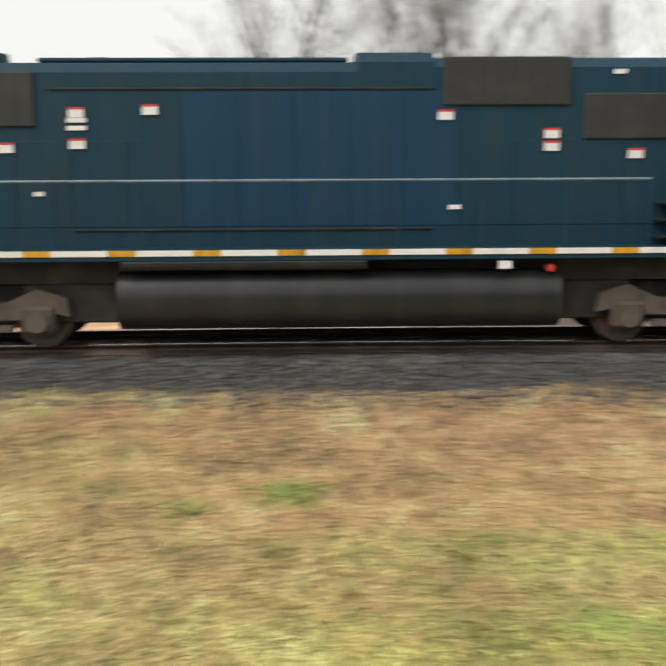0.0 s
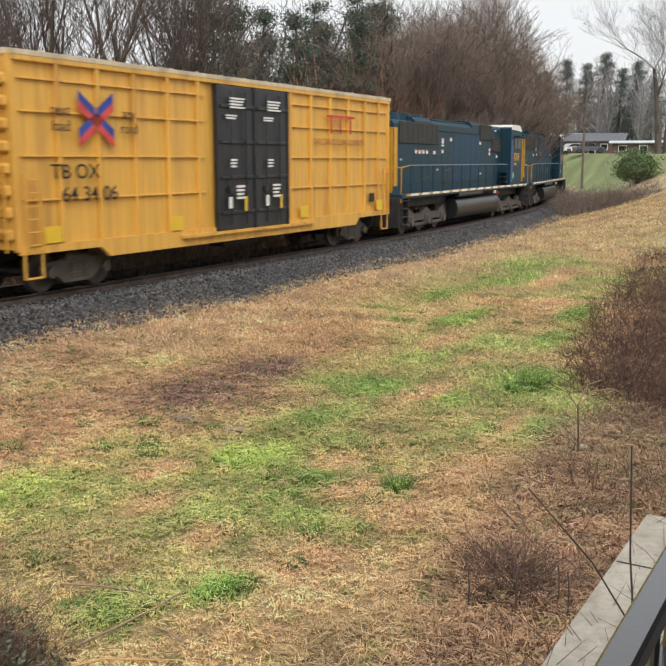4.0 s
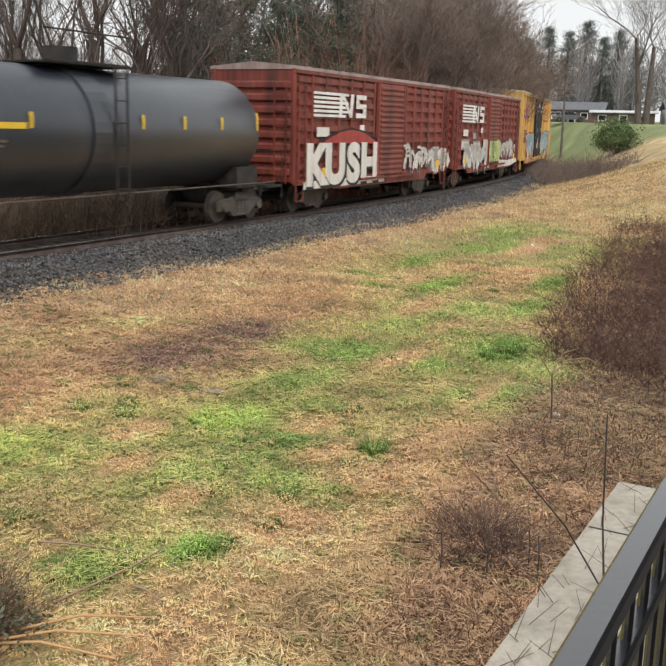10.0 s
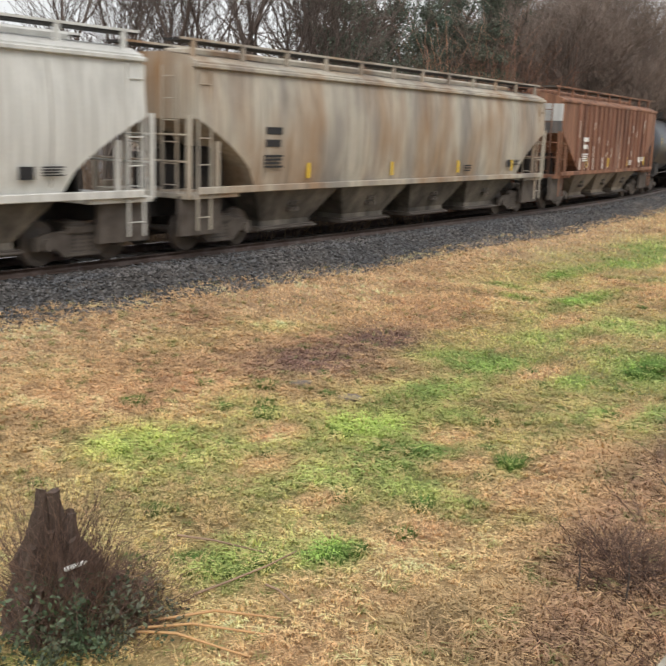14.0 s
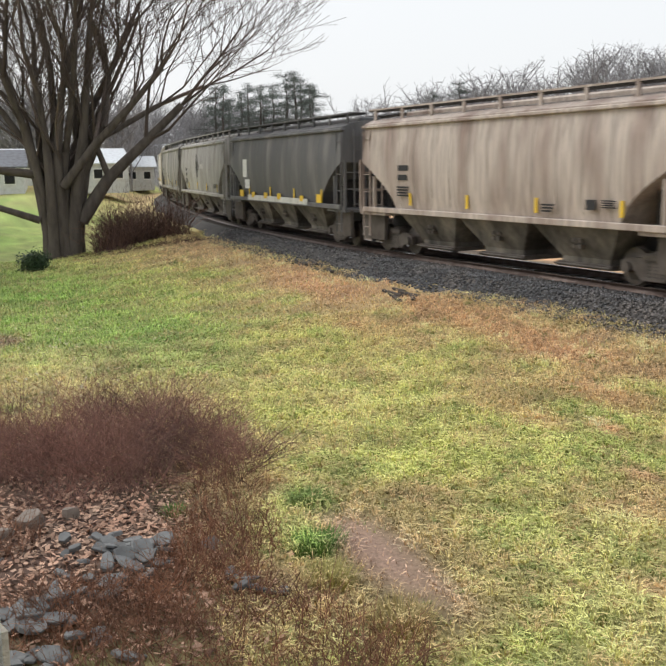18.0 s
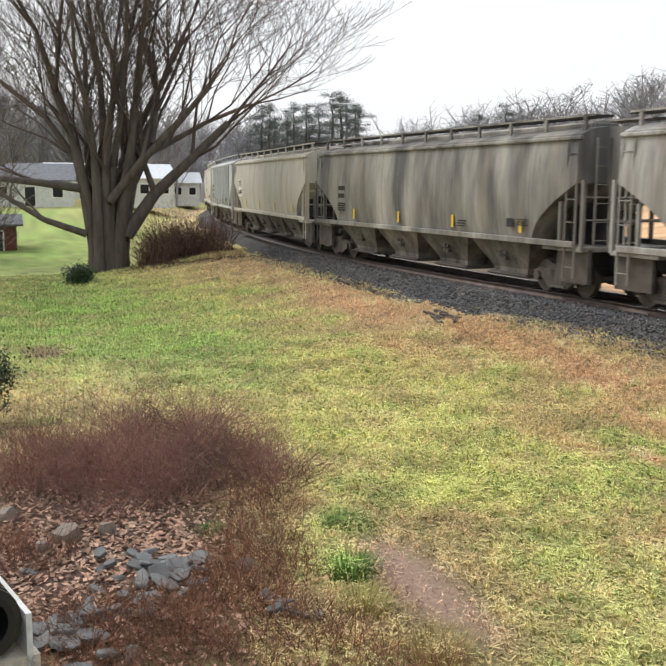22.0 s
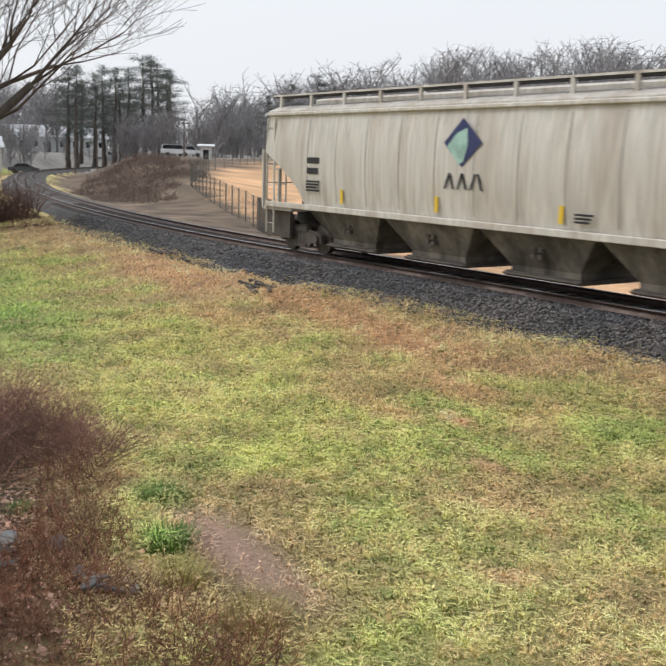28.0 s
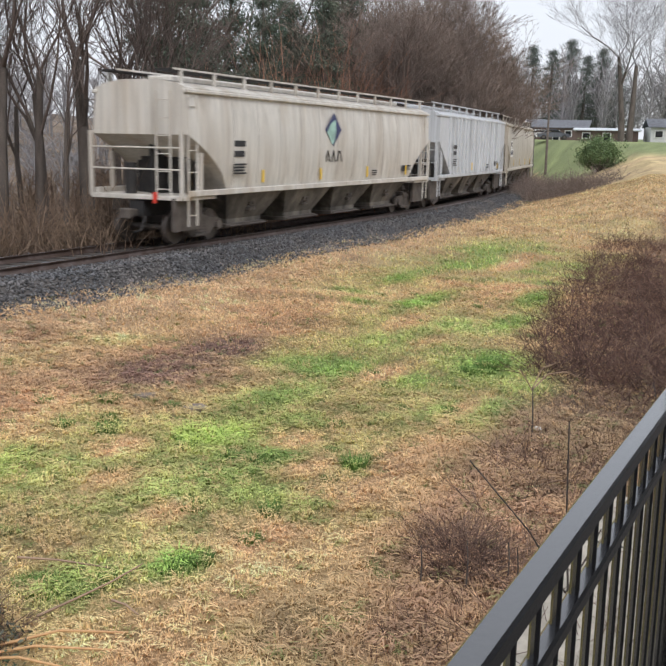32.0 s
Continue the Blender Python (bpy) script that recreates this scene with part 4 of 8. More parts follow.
def locomotive(label, front, rear, number):
    car, L = start_car("diesel_locomotive", label, "locomotive", front, rear)
    h = L / 2
    hood = 0.88
    # frame and walkway
    bm = B()
    box(bm, -h + 0.1, h - 0.1, -1.48, 1.48, 1.45, 1.62, 0.01)
    part("walkway", bm, BLUE, car)
    bm = B()
    box(bm, -h + 0.5, h - 0.5, -0.9, 0.9, 1.05, 1.46)
    part("underframe", bm, DARK, car)
    n = 44
    for k in range(n):
        bm = B()
        x0 = -h + 0.6 + k * (L - 1.2) / n
        box(bm, x0, x0 + (L - 1.2) / n, -1.50, -1.478, 1.53, 1.62)
        part("sill_stripe", bm, WHITE if k % 3 else LOCOYELLOW, car, "white reflective block" if k % 3 else "yellow sill block")
    # long hood, in sections along the frame
    front = h - 4.0
    secs = [(-h + 0.75, -h + 3.1, 4.45), (-h + 3.1, -4.9, 4.62), (-4.9, 0.85, 4.55), (0.85, 2.05, 4.7), (2.05, front, 4.62)]
    for i, (x0, x1, top) in enumerate(secs):
        bm = B()
        pts = [(-hood, 1.62), (-hood, top - 0.2), (-hood + 0.16, top - 0.04), (-0.3, top), (0.3, top), (hood - 0.16, top - 0.04), (hood, top - 0.2), (hood, 1.62)]
        v0 = [bm.verts.new((x0, y, z)) for y, z in pts]
        v1 = [bm.verts.new((x1, y, z)) for y, z in pts]
        bm.faces.new(v0[::-1])
        bm.faces.new(v1)
        for k in range(len(pts)):
            bm.faces.new((v0[k], v0[(k + 1) % 8], v1[(k + 1) % 8], v1[k]))
        bmesh.ops.recalc_face_normals(bm, faces=bm.faces[:])
        part("hood", bm, BLUE, car)
    bm = B()
    box(bm, -h + 0.70, -h + 0.76, -hood + 0.02, hood - 0.02, 1.66, 4.1)
    end = part("hood_end", bm, LOCOYELLOW, car, "yellow rear hood end")
    bm = B()
    box(bm, -h + 0.66, -h + 0.705, -0.62, 0.62, 3.45, 3.68)
    board = part("number_board", bm, WHITE, end)
    words("8783" if not number else "8769", 0.27, BLACKMARK, board, -h + 0.658, 0, 3.47, "board_number", 0.006, 1.5, True)
    for x in (-0.12, 0.12):
        bm = B()
        rod(bm, (-h + 0.64, x, 3.9), (-h + 0.72, x, 3.9), 0.08, 0.08, 12)
        part("headlight", bm, WHITE, end)
    for x in (-0.55, 0.55):
        bm = B()
        box(bm, -h + 0.66, -h + 0.72, x - 0.1, x + 0.1, 3.0, 3.25)
        part("end_lamp", bm, ORANGE, end)
    bm = B()
    box(bm, -h + 0.78, -h + 1.15, -hood - 0.012, -hood + 0.01, 1.9, 4.1)
    part("yellow_flank", bm, LOCOYELLOW, car, "yellow painted hood corner")
    # engine room doors: tall panels with hinges and a seam above and below
    for k in range(15):
        x0 = -h + 3.0 + k * (front + h - 3.2) / 15
        x1 = x0 + (front + h - 3.2) / 15
        bm = B()
        box(bm, x0 + 0.006, x1 - 0.006, -hood - 0.010, -hood + 0.01, 1.95, 4.05 if -2.4 < x0 < 1.9 else 3.3, 0.006)
        door = part("hood_door", bm, PATCHBLUE if -2.4 < x0 < 1.8 else BLUE, car)
        bm = B()
        box(bm, x1 - 0.08, x1 - 0.05, -hood - 0.03, -hood - 0.009, 2.55, 2.64)
        part("latch", bm, BLUE, door)
        for z in (2.2, 3.1):
            bm = B()
            box(bm, x0 + 0.02, x0 + 0.07, -hood - 0.02, -hood - 0.009, z - 0.025, z + 0.025)
            part("hinge", bm, BLUE, door)
    for x0, x1, z in ((-4.0, 2.05, 4.1), (-3.7, 2.05, 1.9)):
        bm = B()
        rod(bm, (x0, -hood - 0.012, z), (x1, -hood - 0.012, z), 0.018, 0.018, 6)
        part("panel_bead", bm, DARK, car)
    # radiator grilles and intakes
    for x0, x1, z0, z1 in ((-h + 1.3, -4.2, 3.52, 4.36), (2.2, 4.22, 3.83, 4.58), (4.45, min(6.0, front - 0.1), 3.3, 4.02)):
        bm = B()
        box(bm, x0, x1, -hood - 0.05, -hood + 0.01, z0, z1, 0.02)
        g = part("grille", bm, GRILLE, car, "dark mesh intake")
        for k in range(8):
            x = x0 + (k + 0.5) * (x1 - x0) / 8
            bm = B()
            box(bm, x - 0.015, x + 0.015, -hood - 0.06, -hood - 0.045, z0 + 0.04, z1 - 0.04)
            part("louvre", bm, GRILLE, g)
    for x in (-h + 2.0, -h + 3.4, -h + 4.8):
        bm = B()
        rod(bm, (x, 0, 4.4), (x, 0, 4.72), 0.6, 0.55, 20)
        part("roof_fan", bm, BLUE, car)
    bm = B()
    box(bm, -3.5, -3.1, -0.3, 0.3, 4.5, 4.64, 0.02)
    part("exhaust_stack", bm, DARK, car)
    bm = B()
    box(bm, -4.2, 0.7, -0.62, 0.62, 4.53, 4.6, 0.02)
    part("roof_hatch", bm, BLUE, car)
    # cab and nose
    bm = B()
    pts = [(h - 3.95, 1.62), (h - 3.95, 4.5), (h - 3.7, 4.66), (h - 2.1, 4.66), (h - 1.75, 4.4), (h - 1.6, 3.2), (h - 1.6, 1.62)]
    plate(bm, pts, -1.42, 1.42)
    cab = part("cab", bm, BLUE, car)
    bm = B()
    plate(bm, [(h - 3.9, 4.52), (h - 3.7, 4.69), (h - 2.15, 4.69), (h - 1.8, 4.42), (h - 1.8, 4.38), (h - 3.9, 4.45)], -1.44, 1.44)
    part("cab_roof", bm, WHITE, cab, "pale grey cab roof")
    for x0, x1 in ((h - 3.3, h - 2.7), (h - 2.6, h - 2.0)):
        bm = B()
        box(bm, x0, x1, -1.445, -1.40, 3.45, 4.05, 0.02)
        part("side_window", bm, GLASS, cab)
    bm = B()
    box(bm, h - 3.4, h - 1.95, -1.72, -1.42, 4.1, 4.14)
    part("sunshade", bm, PATCHBLUE, cab, "blue awning over the side window")
    bm = B()
    box(bm, h - 1.75, h - 1.62, -1.1, 1.1, 3.35, 4.1)
    part("windscreen", bm, GLASS, cab)
    words("8769" if number else "8783", 0.56, LOCOYELLOW, cab, h - 2.72, -1.425, 2.86, "cab_number", 0.012)
    bars(car, h - 3.0, 2.75, 0.5, 0.13, 1, LOCOYELLOW, -1.43, "sub_lettering")
    bm = B()
    rod(bm, (h - 3.4, -1.44, 2.1), (h - 3.4, -1.42, 2.1), 0.16, 0.16, 16)
    part("round_emblem", bm, TEAL, cab)
    bm = B()
    plate(bm, [(h - 1.65, 1.62), (h - 1.65, 3.1), (h - 1.0, 2.95), (h - 0.8, 2.7), (h - 0.8, 1.62)], -0.85, 0.85)
    part("nose", bm, BLUE, car)
    bm = B()
    box(bm, h - 3.92, h - 3.5, -1.435, -1.40, 1.75, 3.9, 0.02)
    part("cab_door", bm, CABBLUE, cab, "brighter blue cab door")
    for z in (1.75, 2.02, 2.29):
        bm = B()
        box(bm, h - 4.55, h - 4.0, -1.3, -0.92, z, z + 0.03)
        part("cab_step", bm, DARK, cab)
    # handrails, steps, ends
    rail_x = list(np.linspace(-h + 1.1, h - 4.8, 12))
    bm = B()
    rod(bm, (rail_x[0], -1.46, 2.68), (rail_x[-1], -1.46, 2.68), 0.02, 0.02, 8)
    hr = part("handrail", bm, RAILGREY, car, "long pale grey side handrail")
    for x in rail_x:
        bm = B()
        rod(bm, (x, -1.46, 1.6), (x, -1.46, 2.68), 0.018, 0.018, 6)
        part("stanchion", bm, BLUE, hr)
    for way in (-1, 1):
        bm = B()
        for y in (-1.44, -0.7, 0.7, 1.44):
            rod(bm, (way * (h - 0.12), y, 1.3), (way * (h - 0.12), y, 2.6), 0.02, 0.02, 6)
        rod(bm, (way * (h - 0.12), -1.44, 2.6), (way * (h - 0.12), 1.44, 2.6), 0.02, 0.02, 6)
        rod(bm, (way * (h - 0.12), -1.44, 2.6), (way * (h - 1.0), -1.46, 2.68), 0.02, 0.02, 6)
        part("end_rail", bm, LOCOYELLOW, car, "yellow end handrails")
        bm = B()
        for k in range(4):
            bm = B()
            box(bm, min(way * (h - 0.75), way * (h - 0.2)), max(way * (h - 0.75), way * (h - 0.2)), -1.5, -1.2, 0.45 + k * 0.3, 0.48 + k * 0.3)
            part("step", bm, DARK, car)
        for a, b in ((0.78, 0.74), (0.2, 0.16)):
            bm = B()
            box(bm, min(way * (h - a), way * (h - b)), max(way * (h - a), way * (h - b)), -1.5, -1.15, 0.42, 1.5)
            part("step_side", bm, DARK, car)
        bm = B()
        box(bm, min(way * (h - 0.2), way * h), max(way * (h - 0.2), way * h), -1.4, 1.4, 0.35, 1.5, 0.03)
        part("pilot", bm, DARK, car)
        coupler(car, way * h, way)
        # three-axle truck
        t = new("truck")
        t.parent = car
        t.location = (7.2 if way > 0 else -6.25, 0, 0)
        for dx in (-2.0, 0, 2.0):
            put("wheelset", "wheel", wheel_mesh, t, dx, 0, 0.46)

            def journal():
                b = B()
                box(b, -0.26, 0.26, -0.12, 0.12, 0.28, 0.72, 0.05)
                rod(b, (0, -0.2, 0.48), (0, 0.0, 0.48), 0.17, 0.17, 14)
                return mesh_of("journal_box", b, STEEL)
            put("journal_box", "journal", journal, t, dx, -1.08)

        def big_frame():
            b = B()
            pts = [(-2.5, 0.55), (-2.45, 0.85), (-2.0, 1.0), (-1.5, 0.78), (-0.6, 0.78), (0, 1.02), (0.6, 0.78), (1.5, 0.78), (2.0, 1.0), (2.45, 0.85), (2.5, 0.55), (2.2, 0.62), (1.7, 0.5), (0.4, 0.5), (0, 0.6), (-0.4, 0.5), (-1.7, 0.5), (-2.2, 0.62)]
            plate(b, pts, -0.08, 0.08)
            box(b, -1.6, -0.5, -0.15, 0, 0.32, 0.42)
            box(b, 0.5, 1.6, -0.15, 0, 0.32, 0.42)
            return mesh_of("side_frame", b, STEEL)
        for y in (-1.05, 1.05):
            put("side_frame", "big_frame", big_frame, t, 0, y)
        bm = B()
        box(bm, -2.2, 2.2, -0.6, 0.6, 0.3, 1.0)
        part("motor_case", bm, DARK, t)
    # fuel tank and air reservoirs
    bm = B()
    half = [(1.12 + 0.32 * math.cos(a), 0.80 + 0.46 * math.sin(a)) for a in np.linspace(-1.5, 1.5, 11)]
    pts = [(-y_, z_) for y_, z_ in half] + half[::-1]
    v0 = [bm.verts.new((-2.95, y, z)) for y, z in pts]
    v1 = [bm.verts.new((4.05, y, z)) for y, z in pts]
    bm.faces.new(v0)
    bm.faces.new(v1[::-1])
    for k in range(22):
        bm.faces.new((v0[k], v0[(k + 1) % 22], v1[(k + 1) % 22], v1[k]))
    bmesh.ops.recalc_face_normals(bm, faces=bm.faces[:])
    tank_ = part("fuel_tank", bm, FUELTANK, car, "rounded black fuel tank", True)
    tank_.data.set_sharp_from_angle(angle=radians(40))
    # dark blocks added to close the bright gaps between tank and trucks
    for x0, x1 in ((-4.5, -2.96), (4.06, 5.3)):
        bm = B()
        box(bm, x0, x1, -0.95, 0.95, 0.42, 1.06, 0.03)
        part("dark_gap_filler", bm, DARK, car)
    bm = B()
    rod(bm, (-2.85, -1.36, 1.4), (0.95, -1.36, 1.4), 0.115, 0.115, 14)
    part("air_reservoir", bm, FUELTANK, car)
    bm = B()
    rod(bm, (3.85, -1.46, 1.3), (3.85, -1.3, 1.3), 0.06, 0.06, 10)
    part("fuel_filler", bm, REDMARK, car)
    decals = [(-4.68, 3.2), (-3.56, 3.74), (-3.56, 3.26), (-2.41, 3.78), (2.24, 3.69), (3.94, 3.4), (3.94, 3.2), (5.3, 3.08)] if number else [(-4.7, 3.2), (-3.2, 3.25), (-1.4, 3.3), (3.9, 3.3)]
    if number:
        decals += [(-h + 3.2 + 0.45 * k, 3.22) for k in range(4)]
    for x, z in decals:
        bm = B()
        box(bm, x - 0.12, x + 0.12, -hood - 0.036, -hood - 0.02, z - 0.08, z + 0.08)
        s = part("warning_decal", bm, WHITE, car)
        bm = B()
        box(bm, x - 0.12, x + 0.12, -hood - 0.04, -hood - 0.034, z + 0.045, z + 0.08)
        part("decal_band", bm, REDMARK, s)
    for x, z, w in ((-3.56, 3.62, 0.15), (-3.56, 3.5, 0.15), (-4.2, 2.48, 0.08), (2.4, 2.24, 0.1), (5.0, 4.35, 0.1), (-h + 1.5, 2.9, 0.07)):
        bm = B()
        box(bm, x - w, x + w, -hood - 0.03, -hood - 0.018, z - 0.035, z + 0.035)
        part("white_decal", bm, WHITE, car)
    bm = B()
    box(bm, 3.02, 3.22, -1.5, -1.44, 1.3, 1.42)
    part("sight_glass", bm, WHITE, car)
    return car, h


def tank_car(label, front, rear):
    car, L = start_car("tank_car", label, "tank car", front, rear)
    h, r, zc = L / 2, 1.48, 2.55
    bm = B()
    rings, seg = [], 40
    prof = [(-h + 0.75, 0.0), (-h + 0.80, 0.45), (-h + 0.95, 0.95), (-h + 1.2, 1.3), (-h + 1.55, r), (h - 1.55, r), (h - 1.2, 1.3), (h - 0.95, 0.95), (h - 0.80, 0.45), (h - 0.75, 0.0)]
    for x, q in prof:
        rings.append([bm.verts.new((x, math.cos(2 * math.pi * k / seg) * max(q, 0.01), zc + math.sin(2 * math.pi * k / seg) * max(q, 0.01))) for k in range(seg)])
    for a, b in zip(rings, rings[1:]):
        for k in range(seg):
            bm.faces.new((a[k], a[(k + 1) % seg], b[(k + 1) % seg], b[k]))
    bmesh.ops.recalc_face_normals(bm, faces=bm.faces[:])
    part("tank_shell", bm, TANKBLACK, car, smooth=True)
    for x in (-0.25,):
        bm = B()
        rod(bm, (x - 0.35, 0, zc), (x + 0.35, 0, zc), r + 0.05, r + 0.05, 40)
        part("shell_band", bm, TANKBLACK, car)
    bm = B()
    rod(bm, (0, 0, zc + r - 0.1), (0, 0, zc + r + 0.45), 0.42, 0.42, 16)
    box(bm, -1.5, 1.5, -0.9, -0.86, zc + r + 0.02, zc + r + 0.1)
    box(bm, -1.5, 1.5, -0.9, 0.9, zc + r + 0.02, zc + r + 0.06)
    part("manway", bm, DARK, car)
    bm = B()
    for x in (-1.5, -0.5, 0.5, 1.5):
        rod(bm, (x, -0.88, zc + r), (x, -0.88, zc + r + 0.75), 0.02, 0.02, 6)
    rod(bm, (-1.5, -0.88, zc + r + 0.75), (1.5, -0.88, zc + r + 0.75), 0.02, 0.02, 6)
    part("platform_rail", bm, DARK, car)
    ladder(car, 0.3, -r - 0.08, 1.0, zc + r, DARK)
    for way in (-1, 1):
        bm = B()
        box(bm, min(way * (h - 2.7), way * h), max(way * (h - 2.7), way * h), -0.35, 0.35, 0.75, 1.15)
        plate(bm, [(way * (h - 2.4), 1.0), (way * (h - 1.3), 1.0), (way * (h - 1.3), 1.6), (way * (h - 2.4), 1.6)], -1.3, 1.3)
        box(bm, min(way * (h - 0.9), way * h), max(way * (h - 0.9), way * h), -1.4, 1.4, 0.95, 1.02)
        part("stub_sill", bm, DARK, car)
        bm = B()
        rod(bm, (way * (h - 0.05), -1.4, 2.0), (way * (h - 0.05), 1.4, 2.0), 0.02, 0.02, 6)
        for y in (-1.4, 1.4):
            rod(bm, (way * (h - 0.05), y, 0.6), (way * (h - 0.05), y, 2.0), 0.02, 0.02, 6)
        part("end_rail", bm, DARK, car)
        coupler(car, way * h, way)
        truck(car, way * (h - 1.8))
    bm = B()
    rod(bm, (-h + 0.5, -1.42, 1.12), (h - 0.5, -1.42, 1.12), 0.022, 0.022, 6)
    part("side_rail", bm, STEEL, car)
    for x in (-h + 1.7, -h + 3.9, -h + 5.5, 1.2, 2.9, 4.6, h - 1.6):
        bm = B()
        hh = 0.32 if abs(x) > h - 2 else 0.17
        for k in range(4):
            a0, a1 = math.asin(hh / r) * (k / 2 - 1), math.asin(hh / r) * ((k + 1) / 2 - 1)
            p = [(-math.cos(a0) * (r + 0.006), zc + 0.25 + math.sin(a0) * r), (-math.cos(a1) * (r + 0.006), zc + 0.25 + math.sin(a1) * r)]
            v = [bm.verts.new(q) for q in ((x - 0.05, *p[0]), (x + 0.05, *p[0]), (x + 0.05, *p[1]), (x - 0.05, *p[1]))]
            bm.faces.new(v)
        part("reflector", bm, YELLOWMARK, car)
    bars(car, -h + 4.4, 2.75, 1.9, 0.13, 1, YELLOWMARK, -r - 0.01, "lettering_bar")
    bars(car, -h + 4.2, 2.4, 1.2, 0.06, 3, STEEL, -r - 0.005, "stencil")
    return car


# ---- the train, in order ----
locomotive("dark blue diesel freight locomotive leading the train", 29.6, 9.8, 0)
locomotive("dark blue diesel locomotive with a yellow rear hood end", 9.8, -11.5, 1)

SPRAYTEAL = material("spray_pale_blue", (0.45, 0.62, 0.66), 0.6)
GRAFRED = material("spray_red", (0.5, 0.06, 0.06), 0.6)
NAVYBLUE = material("ribbon_blue", (0.03, 0.06, 0.33), 0.5)
RIBBONRED = material("ribbon_red", (0.62, 0.07, 0.06), 0.5)
ROOFPALE = paint("pale_roof", (0.62, 0.52, 0.36), (0.4, 0.33, 0.22), 0.4)
yellow_style = dict(roof=ROOFPALE, belts=(2.05, 2.95, 3.85, 4.5), spans=((-0.98, -0.27), (0.17, 0.98)), ladder=2.6, track=BOXYELLOW, plug=True, proud=0.008, belt=0.02)
BLACKDOOR = paint("black_door", (0.018, 0.02, 0.024), (0.05, 0.05, 0.055), 0.25)
yposts = [-0.86, -0.72, -0.58, -0.44, -0.30, 0.22, 0.36, 0.50, 0.64, 0.78, 0.9]
for k, (f, r) in enumerate(((-11.5, -30.3), (-30.3, -50.4))):
    car, h, y = boxcar(("tall yellow boxcar with black doors and graffiti" if k else "tall yellow boxcar with black double plug doors"), f, r, FADEDYELLOW if k else BOXYELLOW, 5.02, dict(yellow_style, belts=()) if k else yellow_style, ((-0.22, -0.02, BLACKDOOR), (-0.02, 0.18, BLACKDOOR)), yposts)
    y -= 0.04
    # crossed emblem: a red band and a blue band on each stroke, changing sides at the middle
    ex, ez, q = -h * 0.80 if k else -h * 0.735, 3.74, 0.56
    for sx in (-1, 1):
        for sz in (-1, 1):
            for off, m in ((0.10, NAVYBLUE if sz > 0 else RIBBONRED), (-0.10, RIBBONRED if sz > 0 else NAVYBLUE)):
                bm = B()
                o = off * sz
                a0, a1 = (ex + sx * 0.03, ez + sz * 0.04 + o), (ex + sx * q, ez + sz * 0.40 + o)
                plate(bm, [(a0[0], a0[1] - 0.1), (a0[0], a0[1] + 0.1), (a1[0], a1[1] + 0.1), (a1[0], a1[1] - 0.1)], y - 0.014, y)
                part("crossed_ribbon", bm, m, car, "red and blue crossed ribbon emblem")
    words("next\nload", 0.33, BLACKMARK, car, ex - 1.1, y, 3.8)
    words("any\nroad", 0.33, BLACKMARK, car, ex + 1.1, y, 3.8)
    words("RAILCAR POOLING EXPERTS", 0.27, material("brown_lettering", (0.35, 0.12, 0.04), 0.6), car, h * 0.56, y, 3.35)
    bm = B()
    box(bm, h * 0.46, h * 0.68, y - 0.006, y, 4.2, 4.28)
    for x in (0.49, 0.56, 0.64):
        box(bm, h * x, h * x + 0.1, y - 0.006, y, 3.7, 4.2)
    part("maker_emblem", bm, REDMARK, car)
    words("TB OX", 0.44, BLACKMARK, car, -h * 0.815, y, 2.48, "reporting_mark", 0.004, 1.15)
    words("66 2" if k else "64 34 06", 0.44, BLACKMARK, car, -h * (0.845 if k else 0.765), y, 2.0, "car_number", 0.004, 1.15)
    for x in (-0.9, -0.42, 0.3, 0.9):
        bm = B()
        box(bm, x * h - 0.25, x * h + 0.25, y - 0.005, y, 1.15, 1.5)
        part("yellow_patch", bm, YELLOWMARK, car)
    bars(car, h * 0.83, 1.75, 0.4, 0.3, 1, BLACKMARK, y, "stencil_box")
    for x in (-0.15, 0.06):
        bars(car, x * h + 0.2, 4.5, 0.7, 0.045, 4, WHITE, y - 0.13)
        bars(car, x * h - 0.1, 4.05, 0.5, 0.04, 2, WHITE, y - 0.13)
        bars(car, x * h, 2.9, 0.3, 0.05, 3, WHITE, y - 0.13)
        bars(car, x * h + 0.3, 2.2, 0.4, 0.06, 4, WHITE, y - 0.13)
        bars(car, x * h - 0.2, 1.9, 0.16, 0.3, 1, WHITE, y - 0.13)
        bars(car, x * h + 0.55, 1.9, 0.12, 0.4, 1, YELLOWMARK, y - 0.13)
    if k:
        scrawl(car, -h * 0.74, -h * 0.26, 0.95, 2.45, y, (SPRAYTEAL, GRAFRED, WHITE, GRAFRED), 5)
        scrawl(car, h * 0.22, h * 0.92, 1.1, 2.6, y, (SPRAYTEAL, GRAFRED, WHITE, BLACKMARK), 9)

RUSTROOF = paint("brown_roof", (0.36, 0.29, 0.27), (0.2, 0.12, 0.11), 0.4)
red_style = dict(roof=RUSTROOF, belts=(1.5, 1.9, 2.3, 2.7, 3.1, 3.5, 3.9, 4.2), spans=((-0.97, -0.12), (0.27, 0.97)), ladder=4.0, track=BOXRED, plug=False, proud=0.004, belt=0.09)
rposts = [-0.84, -0.70, -0.56, -0.42, -0.28, -0.14, 0.30, 0.42, 0.54, 0.66, 0.78, 0.9]
DOORRED = paint("door_red", (0.25, 0.06, 0.044), (0.10, 0.035, 0.028), 0.45, 0.6, runs=0.25)
GRAFWHITE = paint("graffiti_white", (0.72, 0.7, 0.66), (0.4, 0.36, 0.33), 0.25)
GRAFGREY = paint("graffiti_grey", (0.36, 0.37, 0.4))
